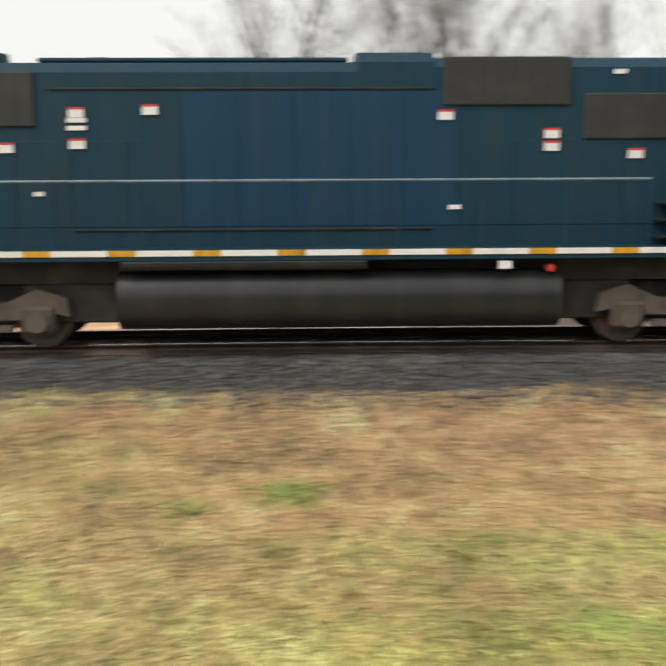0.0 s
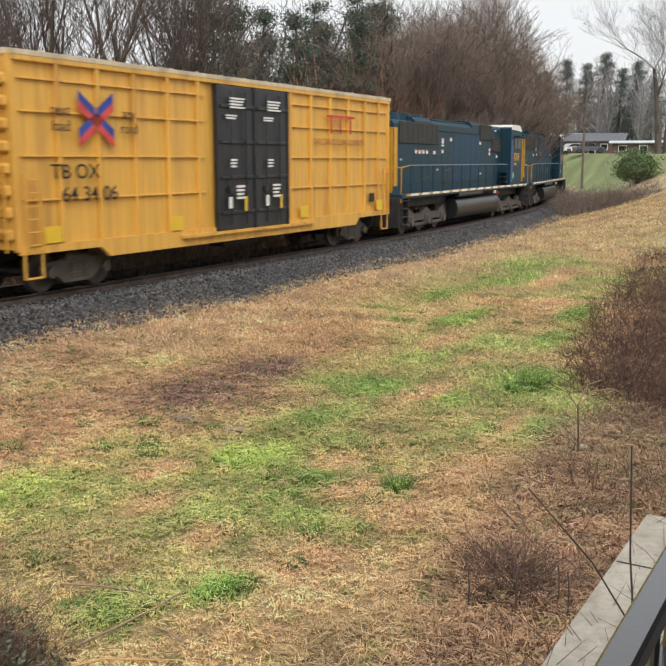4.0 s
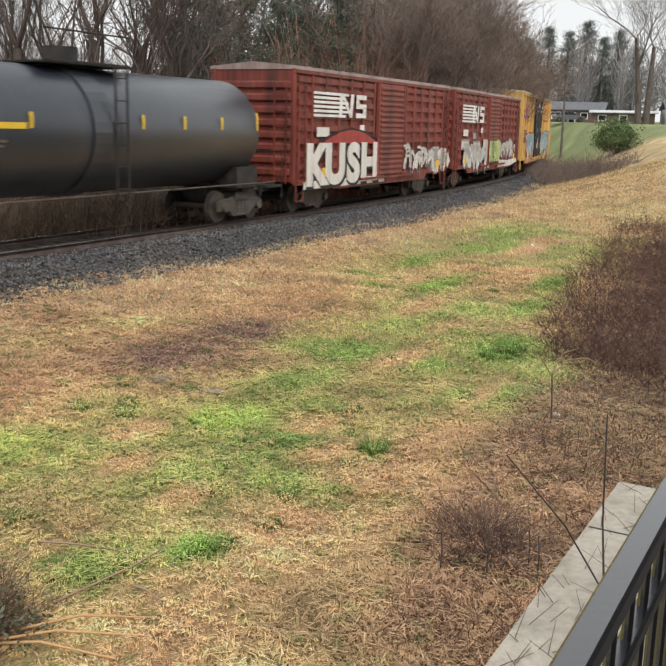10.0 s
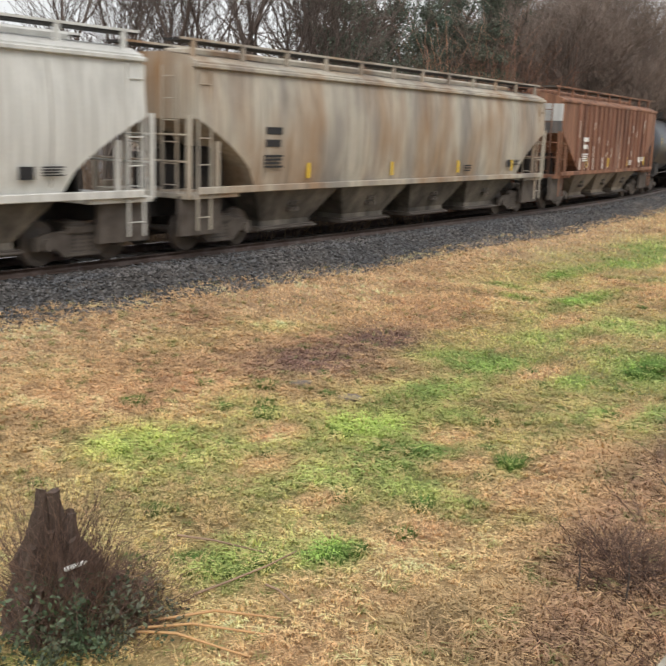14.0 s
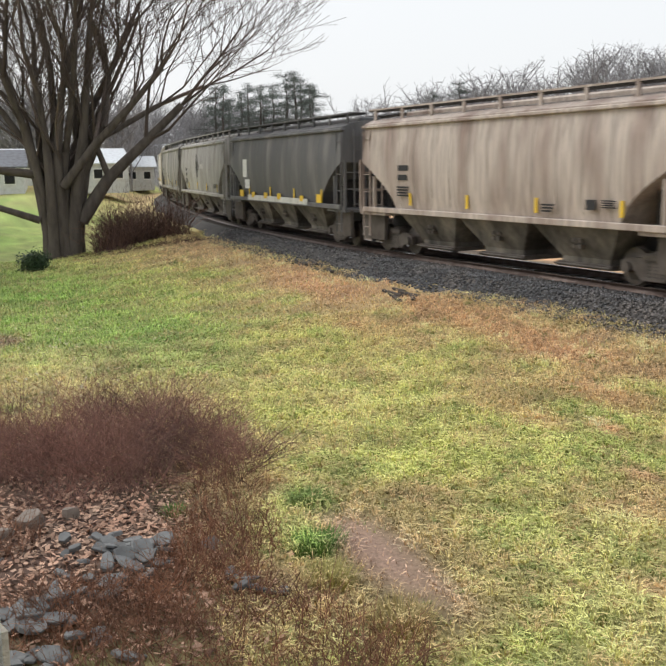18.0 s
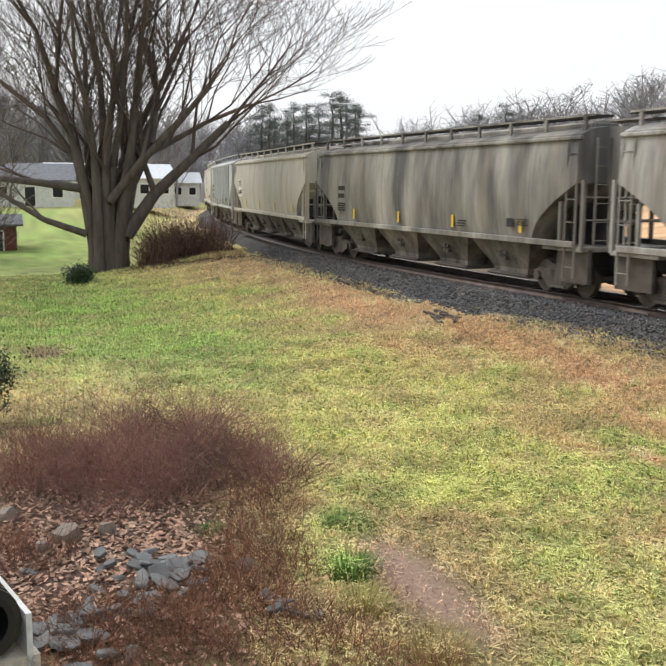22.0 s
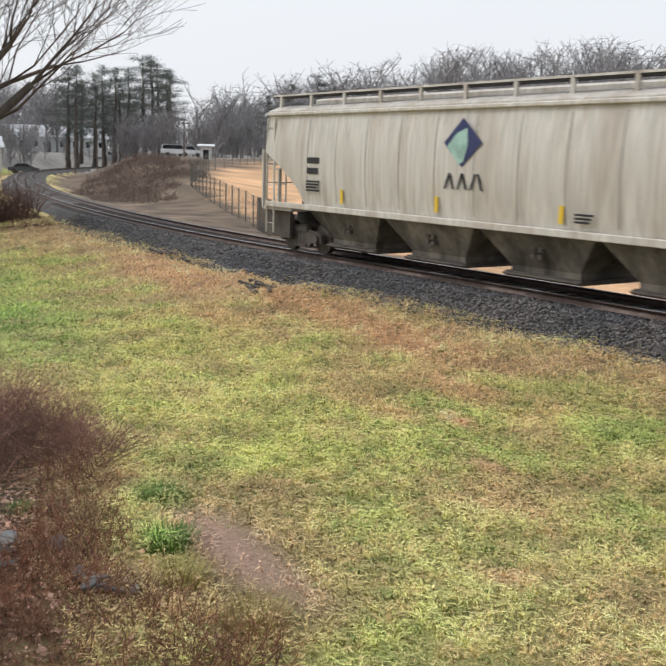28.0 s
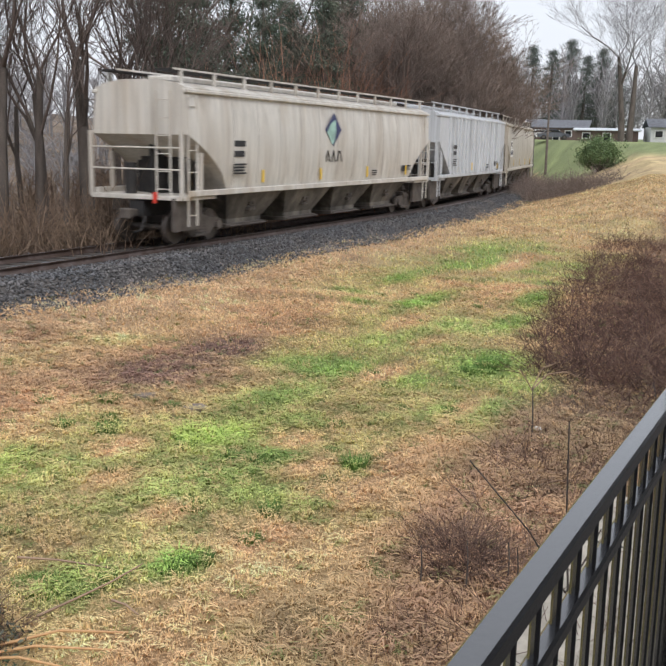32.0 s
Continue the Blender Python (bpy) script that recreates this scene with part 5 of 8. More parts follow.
GRAFLIME = paint("graffiti_lime", (0.5, 0.6, 0.22))
for k, (f, r) in enumerate(((-50.4, -66.2), (-66.2, -81.3))):
    car, h, y = boxcar("weathered red-brown boxcar with white emblem and graffiti", f, r, BOXRED, 4.55, red_style, ((-0.10, 0.24, DOORRED),), rposts)
    y -= 0.04
    bm = B()
    for i in range(6):
        box(bm, -h * 0.84, -h * (0.50 - 0.03 * (i % 2)), y - 0.006, y, 3.08 + i * 0.14, 3.08 + i * 0.14 + 0.085)
    for x in (-0.58, -0.46):
        plate(bm, [(x * h, 3.08), (x * h + 0.24, 3.08), (x * h + 0.36, 3.86), (x * h + 0.12, 3.86)], y - 0.008, y - 0.001)
    plate(bm, [(-0.55 * h, 3.86), (-0.55 * h + 0.2, 3.86), (-0.46 * h + 0.24, 3.08), (-0.46 * h + 0.04, 3.08)], y - 0.008, y - 0.001)
    for z in (3.08, 3.39, 3.70):
        box(bm, -0.38 * h, -0.26 * h, y - 0.008, y - 0.001, z, z + 0.16)
    box(bm, -0.38 * h, -0.345 * h, y - 0.008, y - 0.001, 3.5, 3.75)
    box(bm, -0.295 * h, -0.26 * h, y - 0.008, y - 0.001, 3.2, 3.45)
    part("striped_emblem", bm, WHITE, car, "white striped emblem")
    bars(car, -h * 0.74, 2.75, 0.9, 0.3, 1, GRAFWHITE, y, "reporting_mark")
    bars(car, -h * 0.3, 2.85, 0.35, 0.25, 1, WHITE, y, "stencil_box")
    bars(car, -h * 0.5, 2.6, 0.6, 0.28, 1, GRAFGREY, y, "stencil")
    if k:
        for x, c in zip((-0.81, -0.605, -0.40, -0.20), "KUSH"):
            words(c, 1.75, BLACKMARK, car, x * h + 0.05, y - 0.008, 0.9, "graffiti_shadow", 0.13, 1.3)
            words(c, 1.72, GRAFWHITE, car, x * h, y - 0.014, 0.98, "graffiti_letter", 0.1, 1.25)
        bm = B()
        box(bm, -h * 0.93, h * 0.0, y - 0.008, y - 0.002, 0.8, 1.05)
        part("graffiti_band", bm, GRAFWHITE, car)
        bm = B()
        plate(bm, [(-0.75 * h, 2.25), (-0.5 * h, 2.7), (-0.3 * h, 2.62), (-0.08 * h, 2.2)], y - 0.006, y)
        part("graffiti_cloud", bm, material("spray_dull_red", (0.36, 0.05, 0.04), 0.6), car)
        part("cloud_outline", ribbon([(-0.78 * h, 2.3), (-0.6 * h, 2.6), (-0.42 * h, 2.72), (-0.24 * h, 2.6), (-0.06 * h, 2.3)], 0.03, y - 0.008, y), BLACKMARK, car)
        scrawl(car, h * 0.26, h * 0.74, 1.15, 2.15, y, (GRAFWHITE, BOXRED, GRAFGREY), 3, thin=True)
        scrawl(car, h * 0.74, h * 0.95, 0.9, 1.9, y, (GRAFWHITE, GRAFGREY, BOXRED), 33)
    else:
        scrawl(car, -h * 0.78, -h * 0.14, 0.95, 2.1, y, (GRAFWHITE, GRAFGREY, SPRAYTEAL), 21)
        bm = B()
        box(bm, -h * 0.09, h * 0.23, y - 0.11, y - 0.1, 1.15, 2.2)
        part("graffiti_panel", bm, GRAFLIME, car, "flat lime painted panel on the door")
        scrawl(car, -h * 0.08, h * 0.22, 1.2, 2.2, y - 0.112, (GRAFLIME, GRAFWHITE, BLACKMARK), 22, thin=True)
        scrawl(car, h * 0.30, h * 0.78, 1.2, 2.2, y, (GRAFWHITE, BLACKMARK, GRAFGREY), 23, thin=True)
        bm = B()
        plate(bm, [(h * 0.24, 0.8), (h * 0.28, 1.2), (h * 0.6, 1.12), (h * 0.92, 1.2), (h * 0.95, 0.98), (h * 0.7, 0.8)], y - 0.008, y)
        part("graffiti_band", bm, GRAFWHITE, car)
    for x in (-0.72, 0.2, 0.82):
        bm = B()
        box(bm, x * h - 0.2, x * h + 0.2, y - 0.014, y - 0.008, 1.15, 1.45)
        part("yellow_patch", bm, YELLOWMARK, car)

tank_car("black tank car with yellow reflector stripes", -80.9, -97.9)

car, h, y = hopper("rust-streaked ribbed covered hopper car with a grey end", -97.9, -113.6, RUSTY, 3, True, 4.15, None, WHITE, rib=PALERUST, low=BAYGREY)
CREAMEND, GREYEND = paint("pale_end_sheet", (0.55, 0.57, 0.57), (0.3, 0.28, 0.26), 0.35), paint("dark_end_sheet", (0.12, 0.12, 0.125), (0.2, 0.17, 0.15), 0.4)
rf = random.Random(31)
FLAKE = material("flaked_white_paint", (0.62, 0.56, 0.5), 0.8, 0, (0.4, 0.3, 0.24), 0.5, (6, 6, 3))
ribs = list(np.linspace(-h + 2.0, h - 2.0, 17))
for k in range(22):
    x, z = rf.choice(ribs) + rf.uniform(-0.03, 0.03), rf.uniform(1.7, 3.9)
    bm = B()
    box(bm, x - 0.035, x + 0.035, y - 0.004, y + 0.006, z - rf.uniform(0.06, 0.22), z + rf.uniform(0.06, 0.2))
    part("paint_flake", bm, FLAKE, car)
for x in (-h + 2.7, -h + 3.45, -h + 4.2, -h + 5.6, -0.6, h - 2.6):
    bm = B()
    box(bm, x - 0.2, x + 0.2, -1.585, -1.562, 1.54, 2.02)
    part("stencil_panel", bm, FLAKE, car, "faded white stencil panel")
for z0, z1, mm in ((3.45, 4.1, CREAMEND), (2.98, 3.45, GREYEND)):
    bm = B()
    box(bm, -h + 0.2, -h + 0.255, -1.5, 1.5, z0, z1)
    part("end_sheet", bm, mm, car, "pale upper end sheet" if z0 > 3.2 else "dark grey end sheet")
TAN = paint("stained_tan", (0.47, 0.43, 0.36), (0.30, 0.175, 0.085), 0.5, 0.6, 0.8, 0.25, third=(0.20, 0.185, 0.17), third_mix=0.42)
hopper("tan covered hopper car stained with rust", -113.9, -134.2, TAN, 4)
CREAM = paint("cream_white", (0.60, 0.60, 0.57), (0.42, 0.41, 0.38), 0.3, 0.5)
hopper("clean off-white covered hopper car with orange reflectors", -134.2, -152.6, CREAM, 4, yellow=False)
hopper("plain grey-white covered hopper car", -152.6, -171.0, CREAM, 4)
STAINED = paint("soot_stained_tan", (0.46, 0.40, 0.30), (0.10, 0.085, 0.075), 0.62, 0.6, 0.6, third=(0.38, 0.25, 0.13), third_mix=0.25)
hopper("tan covered hopper car with broad dark soot stains", -171.0, -189.4, STAINED, 4)
hopper("off-white covered hopper car with faint stains", -189.4, -207.1, CREAM, 3)
PINK = paint("pinkish_beige", (0.50, 0.43, 0.38), (0.26, 0.19, 0.16), 0.5, 0.55, 1.2, 0.3)
hopper("pinkish beige covered hopper car", -207.1, -222.7, PINK, 3)
DARKGREY = paint("dark_grey_paint", (0.10, 0.10, 0.105), (0.22, 0.21, 0.20), 0.35, 0.5, 1.2)
car, h, y = hopper("dark grey covered hopper car with a white panel", -222.7, -238.2, DARKGREY, 3, marks=None)
bm = B()
box(bm, -h + 2.4, -h + 3.0, y - 0.004, y, 2.4, 3.2)
box(bm, -h + 2.7, -h + 3.4, y - 0.004, y, 1.9, 2.3)
part("white_panel", bm, WHITE, car)
bm = B()
box(bm, -h + 3.2, h - 3.6, y - 0.03, y + 0.02, 1.40, 1.62)
part("pale_sill_band", bm, CREAM, car)
for x, w_ in ((-h + 2.2, 0.25), (h - 2.3, 0.25), (-h + 4.0, 0.2), (-h + 5.8, 0.2), (-h + 7.6, 0.2), (h - 4.2, 0.18)):
    bm = B()
    box(bm, x - w_, x + w_, y - 0.034, y, 1.52, 1.52 + w_ * 1.2)
    part("reflector", bm, YELLOWMARK, car)
GREY = paint("mid_grey_paint", (0.40, 0.385, 0.365), (0.20, 0.18, 0.155), 0.52, 0.5, 1.3, 0.3)
PALEBAR = material("faded_pale_paint", (0.6, 0.58, 0.54), 0.7)
car, h, y = hopper("grey covered hopper car with a small black diamond emblem", -238.2, -255.5, GREY, 3)
bm = B()
for sgn in (-1, 1):
    plate(bm, [(-0.9, 2.3), (-0.9 + sgn * 0.44, 2.95), (-0.9, 3.6), (-0.9 + sgn * 0.14, 3.6), (-0.9 + sgn * 0.58, 2.95), (-0.9 + sgn * 0.14, 2.3)], y - 0.006, y)
plate(bm, [(-0.9, 2.66), (-0.68, 2.95), (-0.9, 3.24), (-1.12, 2.95)], y - 0.006, y)
part("diamond_emblem", bm, BLACKMARK, car)
for i in range(3):
    bars(car, 0.35 + 0.42 * i, 3.05, 0.26, 0.28, 1, PALEBAR, y, "faded_name")
STRIPED = paint("grimy_striped_grey", (0.38, 0.36, 0.32), (0.085, 0.082, 0.08), 0.74, 0.55, 1.1, third=(0.24, 0.21, 0.17), third_mix=0.4)
hopper("grey covered hopper car with dark vertical grime", -255.5, -274.5, STRIPED, 4)
BEIGE = paint("beige_paint", (0.52, 0.485, 0.42), (0.38, 0.34, 0.275), 0.42, 0.5, 1.5, 0.14, third=(0.40, 0.27, 0.12), third_mix=0.08)
car, h, y = hopper("beige covered hopper car with a white reporting panel", -274.5, -294.0, BEIGE, 4, marks=None)
bm = B()
box(bm, -h + 1.8, -h + 2.55, y - 0.014, y - 0.004, 2.72, 3.16)
part("white_panel", bm, WHITE, car)
bm = B()
box(bm, -h + 1.8, -h + 3.2, y - 0.014, y - 0.004, 2.2, 2.7)
part("white_panel", bm, WHITE, car)
words("TILX", 0.42, BLACKMARK, car, -h + 2.18, y - 0.017, 2.8, "reporting_mark", 0.004, 0.8)
words("648847", 0.42, BLACKMARK, car, -h + 2.5, y - 0.017, 2.3, "car_number", 0.004, 0.95)
RIBBED = paint("ribbed_light_grey", (0.52, 0.54, 0.56), (0.36, 0.37, 0.38), 0.35, 0.5)
hopper("light grey ribbed covered hopper car", -294.0, -310.5, RIBBED, 3, True, 4.1)
IVORY = paint("ivory_grey_paint", (0.57, 0.545, 0.495), (0.42, 0.37, 0.31), 0.45, 0.5, 1.6, 0.16, third=(0.40, 0.30, 0.18), third_mix=0.08)
car, h, y = hopper("ivory covered hopper car with a navy diamond, the last", -310.5, -330.6, IVORY, 4)
y -= 0.006
bm = B()
plate(bm, [(-0.4, 2.72), (-1.05, 3.28), (-0.4, 3.85), (0.25, 3.28)], y - 0.004, y)
part("diamond_emblem", bm, NAVY, car, "navy blue diamond")
bm = B()
plate(bm, [(-0.5, 2.78), (-0.92, 3.2), (-0.6, 3.5), (-0.25, 3.62), (-0.22, 3.2), (-0.35, 2.85)], y - 0.008, y - 0.003)
part("leaf_shape", bm, TEAL, car, "pale leaf shape")
for x0, w in ((-1.0, 0.36), (-0.55, 0.36), (-0.1, 0.44)):
    bm = B()
    plate(bm, [(x0, 2.2), (x0 + 0.07, 2.2), (x0 + 0.21, 2.58), (x0 + 0.14, 2.58)], y - 0.004, y)
    plate(bm, [(x0 + w, 2.2), (x0 + w - 0.07, 2.2), (x0 + w - 0.21, 2.58), (x0 + w - 0.14, 2.58)], y - 0.004, y)
    part("name_block", bm, BLACKMARK, car)
bm = B()
box(bm, -h - 0.1, -h + 0.02, -0.72, -0.62, 1.15, 1.45, 0.02)
part("marker_light", bm, REDMARK, car, "red end-of-train marker")


# ---- plants ----
def tubes(segs, sides):
    """Vertices and quads of tapered tubes; segs: rows of x0 y0 z0 x1 y1 z1 r0 r1."""
    s = np.asarray(segs, float)
    a, b, r0, r1 = s[:, 0:3], s[:, 3:6], s[:, 6], s[:, 7]
    t = b - a
    t /= np.linalg.norm(t, axis=1)[:, None] + 1e-9
    ref = np.where(np.abs(t[:, 2:3]) > 0.9, np.array([[1.0, 0, 0]]), np.array([[0, 0, 1.0]]))
    u = np.cross(t, ref)
    u /= np.linalg.norm(u, axis=1)[:, None] + 1e-9
    w = np.cross(t, u)
    rings = []
    for c, r in ((a, r0), (b, r1)):
        for k in range(sides):
            g = 2 * np.pi * k / sides
            rings.append(c + (u * np.cos(g) + w * np.sin(g)) * r[:, None])
    v = np.stack(rings, 1).reshape(-1, 3)
    base = np.arange(len(s))[:, None] * 2 * sides
    f = [np.concatenate([base + k, base + (k + 1) % sides, base + sides + (k + 1) % sides, base + sides + k], 1) for k in range(sides)]
    return v, np.concatenate(f)


def grow(rng, segs, p, way, length, radius, depth, spread, lift, forks, clear=False):
    """One limb with its branches, added to segs."""
    steps = 3 if depth > 1 else 2
    q, d, r = Vector(p), Vector(way), radius
    for i in range(steps):
        wild = 0.05 if clear else 0.19
        d = (d + Vector((rng.gauss(0, wild), rng.gauss(0, wild), rng.gauss(lift, 0.12)))).normalized()
        e = q + d * (length / steps)
        r2 = r * 0.78
        segs.append((*q, *e, r, r2))
        if depth > 0 and not (i == 0 and clear):
            for _ in range(forks if i else max(1, forks - 1)):
                a = rng.uniform(0, 2 * math.pi)
                side = Vector((math.cos(a), math.sin(a), rng.uniform(-0.1, 0.5)))
                nd = (d + side * spread * rng.uniform(0.6, 1.3)).normalized()
                grow(rng, segs, e, nd, length * rng.uniform(0.5, 0.75), r2 * rng.uniform(0.45, 0.65), depth - 1, spread, lift, forks)
        q, r = e, r2


def split_tree(thing_, segs, limit, bark, twig, finest=0.0075):
    """Thick limbs become the trunk part, thin ones the crown part."""
    s = np.array(segs)
    s[:, 6:8] = np.maximum(s[:, 6:8], finest)
    thick = s[:, 6] > limit
    v, f = tubes(s[thick], 7)
    tr = quick("trunk", v, f, bark, smooth=True)
    tr.parent = thing_
    v, f = tubes(s[~thick], 3)
    cr = quick("crown", v, f, twig)
    cr.parent = thing_
    return thing_


def bare_tree(label, seed, tall, radius, stems=1, lean=0.2, depth=4, spread=0.75, lift=0.06, forks=2, bark=None, twig=None, first=0.4, limbs=(), upright=False):
    rng = random.Random(seed)
    segs = []
    for k in range(stems):
        a = 2 * math.pi * k / max(stems, 1) + rng.uniform(-0.4, 0.4)
        off = 0.0 if stems == 1 else radius * 1.0
        way = Vector((math.cos(a) * lean, math.sin(a) * lean, 1)).normalized()
        grow(rng, segs, (math.cos(a) * off, math.sin(a) * off, -0.3), way, tall * first * rng.uniform(0.85, 1.15), radius * rng.uniform(0.75, 1.0), depth, spread, lift, forks, stems < 3 or upright)
    for p, way, length, r in limbs:
        grow(rng, segs, p, Vector(way).normalized(), length, r, depth - 1, spread, lift * 0.6, forks)
    t = thing("bare_tree", label, "tree")
    return split_tree(t, segs, radius * 0.3, bark or BARK, twig or TWIG)


def leaf_cards(rng, centres, size, count, flat=1.0, slim=0.45):
    """Small leaf quads strewn about the centres."""
    c = np.repeat(np.asarray(centres, float), count, 0)
    n = len(c)
    c = c + rng.normal(0, 1, (n, 3)) * np.array([1, 1, flat]) * size * (2.2 if count < 30 else 2.5)
    u = rng.normal(0, 1, (n, 3))
    u /= np.linalg.norm(u, axis=1)[:, None]
    w = np.cross(u, rng.normal(0, 1, (n, 3))) + 1e-6
    w /= np.linalg.norm(w, axis=1)[:, None]
    k = size * rng.uniform(0.6, 1.3, (n, 1))
    v = np.stack([c - u * k, c + w * k * slim, c + u * k, c - w * k * slim], 1).reshape(-1, 3)
    return v, np.arange(4 * n).reshape(-1, 4)


def conifer(label, seed, tall, wide, clear=0.25, thin=1.0, bark=None, needle=None, flat_top=False):
    rng = random.Random(seed)
    nr = np.random.RandomState(seed)
    t = thing("pine_tree", label, "tree")
    segs, tips = [], []
    p = Vector((0, 0, -0.3))
    n = 24
    for i in range(n):
        q = p + Vector((rng.gauss(0, 0.06), rng.gauss(0, 0.06), tall / n))
        segs.append((*p, *q, 0.028 * tall * (1 - i / n) + 0.03, 0.028 * tall * (1 - (i + 1) / n) + 0.03))
        h = q.z / tall
        if h > clear:
            for _ in range(max(2, int(rng.uniform(3, 6) * thin))):
                a = rng.uniform(0, 6.283)
                reach = wide * (1.05 - h) ** 0.8 * rng.uniform(0.5, 1.15)
                if flat_top:
                    reach = wide * max(0.2, math.sin(math.pi * min(1.0, (h - clear) / (1.04 - clear)) ** 0.85)) * rng.uniform(0.3, 1.15)
                z0 = q.z - rng.uniform(0, 2.2 * tall / n)
                end = Vector((q.x + math.cos(a) * reach, q.y + math.sin(a) * reach, z0 + rng.uniform(-0.12, 0.25) * reach))
                segs.append((q.x, q.y, z0, *end, 0.045, 0.015))
                for k in range(6):
                    f = 0.25 + 0.78 * k / 5
                    tips.append((q.x + (end.x - q.x) * f, q.y + (end.y - q.y) * f, z0 + (end.z - z0) * f))
        p = q
    v, f = tubes(segs, 5)
    tr = quick("trunk", v, f, bark or BARK)
    tr.parent = t
    v, f = leaf_cards(nr, tips, 0.0105 * tall, 30, 0.55, 0.16)
    cr = quick("crown", v, f, needle or NEEDLE)
    cr.parent = t
    return t


def shrub(label, x, y, r, tall, seed, mat=LEAF, size=0.05, clumps=160):
    nr = np.random.RandomState(seed)
    t = thing("evergreen_shrub", label, "shrub", pose(x, y, zg(x, y)))
    u = nr.normal(0, 1, (clumps, 3))
    u /= np.linalg.norm(u, axis=1)[:, None]
    lump = 0.72 + 0.3 * np.sin(3 * u[:, :1] * 2 + seed) * np.cos(4 * u[:, 1:2] + seed) + 0.2 * np.sin(7 * u[:, 2:3] + 5 * u[:, :1])
    c = u * np.array([r, r, tall / 2]) * nr.uniform(0.5, 1.05, (clumps, 1)) * lump + np.array([0, 0, tall * 0.42])
    v, f = leaf_cards(nr, c, size, 26)
    ob = quick("foliage", v, f, mat)
    ob.parent = t
    v, f = tubes([(0, 0, -0.1, *p, 0.03, 0.01) for p in c[::4]], 4)
    ob = quick("branchwork", v, f, BARK)
    ob.parent = t
    return t


def at(az, dist, drop=0.0):
    """Pose on the ground at a bearing from the camera, degrees east of north."""
    x, y = dist * math.sin(radians(az)), dist * math.cos(radians(az))
    return pose(x, y, zg(x, y) - drop, 0, 0, (az * 37) % 360)


def plant(proto, spots, label=None, group=""):
    """The first spot takes the prototype, the others copies of it, each with its own size."""
    for k, (az, dist, size) in enumerate(spots):
        m = at(az, dist)
        ob = proto if k == 0 else copy_thing(proto, m)
        ob.matrix_world = m @ Matrix.Diagonal((size, size, size, 1))
        tagged(ob, label or "", "", group)


# woods behind the track, east
wood_a = bare_tree("tall bare deciduous tree behind the railway track", 11, 15, 0.3, 1, 0.05, 4, 0.6, 0.07, 2)
wood_b = bare_tree("bare forked deciduous tree behind the railway track", 12, 15, 0.24, 2, 0.07, 4, 0.6, 0.07, 2)
wood_c = bare_tree("slim bare tree with fine twigs behind the track", 13, 13, 0.16, 1, 0.05, 4, 0.55, 0.1, 2)
plant(wood_a, [(-4.6, 29, 1.0), (3.6, 30, 0.95), (15, 29, 0.85), (37.2, 34, 1.0), (42.3, 33, 1.05), (47.0, 34, 1.1), (50.5, 38, 1.05)], group="trees behind the track")
plant(wood_b, [(6.6, 30, 1.0), (-1.5, 34, 0.9), (39.2, 36, 1.0), (44.6, 34, 1.0), (48.8, 36, 1.05), (29.5, 62, 0.75)], group="trees behind the track")
plant(wood_c, [(9.5, 33, 0.9), (12.0, 35, 0.9), (38.4, 31, 0.8), (40.8, 38, 1.0), (43.6, 37, 1.0), (45.8, 31, 0.85), (49.6, 33, 0.9), (51.5, 35, 0.95), (53.5, 37, 0.9), (35.6, 40, 0.6)], group="trees behind the track")
pine_a = conifer("dark green pine tree behind the railway track", 21, 14, 3.4, 0.3)
pine_b = conifer("scraggly pine tree with bare lower trunk", 22, 14, 2.8, 0.45, 0.8)
plant(pine_a, [(53.2, 47, 0.9), (56.6, 52, 0.85), (58.6, 57, 0.85), (61.0, 60, 0.95), (54.8, 60, 0.95), (63.2, 66, 0.85)], group="pines behind the track")
plant(pine_b, [(51.8, 41, 1.0), (60.2, 52, 0.9), (57.6, 62, 1.0), (62.0, 58, 1.0)], group="pines behind the track")
BROWNTWIG = material("brown_twig", (0.235, 0.185, 0.155), 0.9, 0, (0.165, 0.128, 0.108), 0.5, (0.4, 0.4, 0.4), 10, 0, 0.3, island=0.4)
brown_a = bare_tree("broad bare tree with dense grey-brown twigs", 31, 14, 0.36, 5, 0.36, 5, 0.66, 0.05, 2, twig=BROWNTWIG)
plant(brown_a, [(63.2, 55, 0.95), (64.8, 58, 1.0), (66.4, 60, 1.0), (67.8, 64, 0.95), (61.8, 60, 1.0), (65.6, 68, 1.2), (69.0, 70, 0.8), (63.9, 66, 1.2)], group="thicket beside the bend")


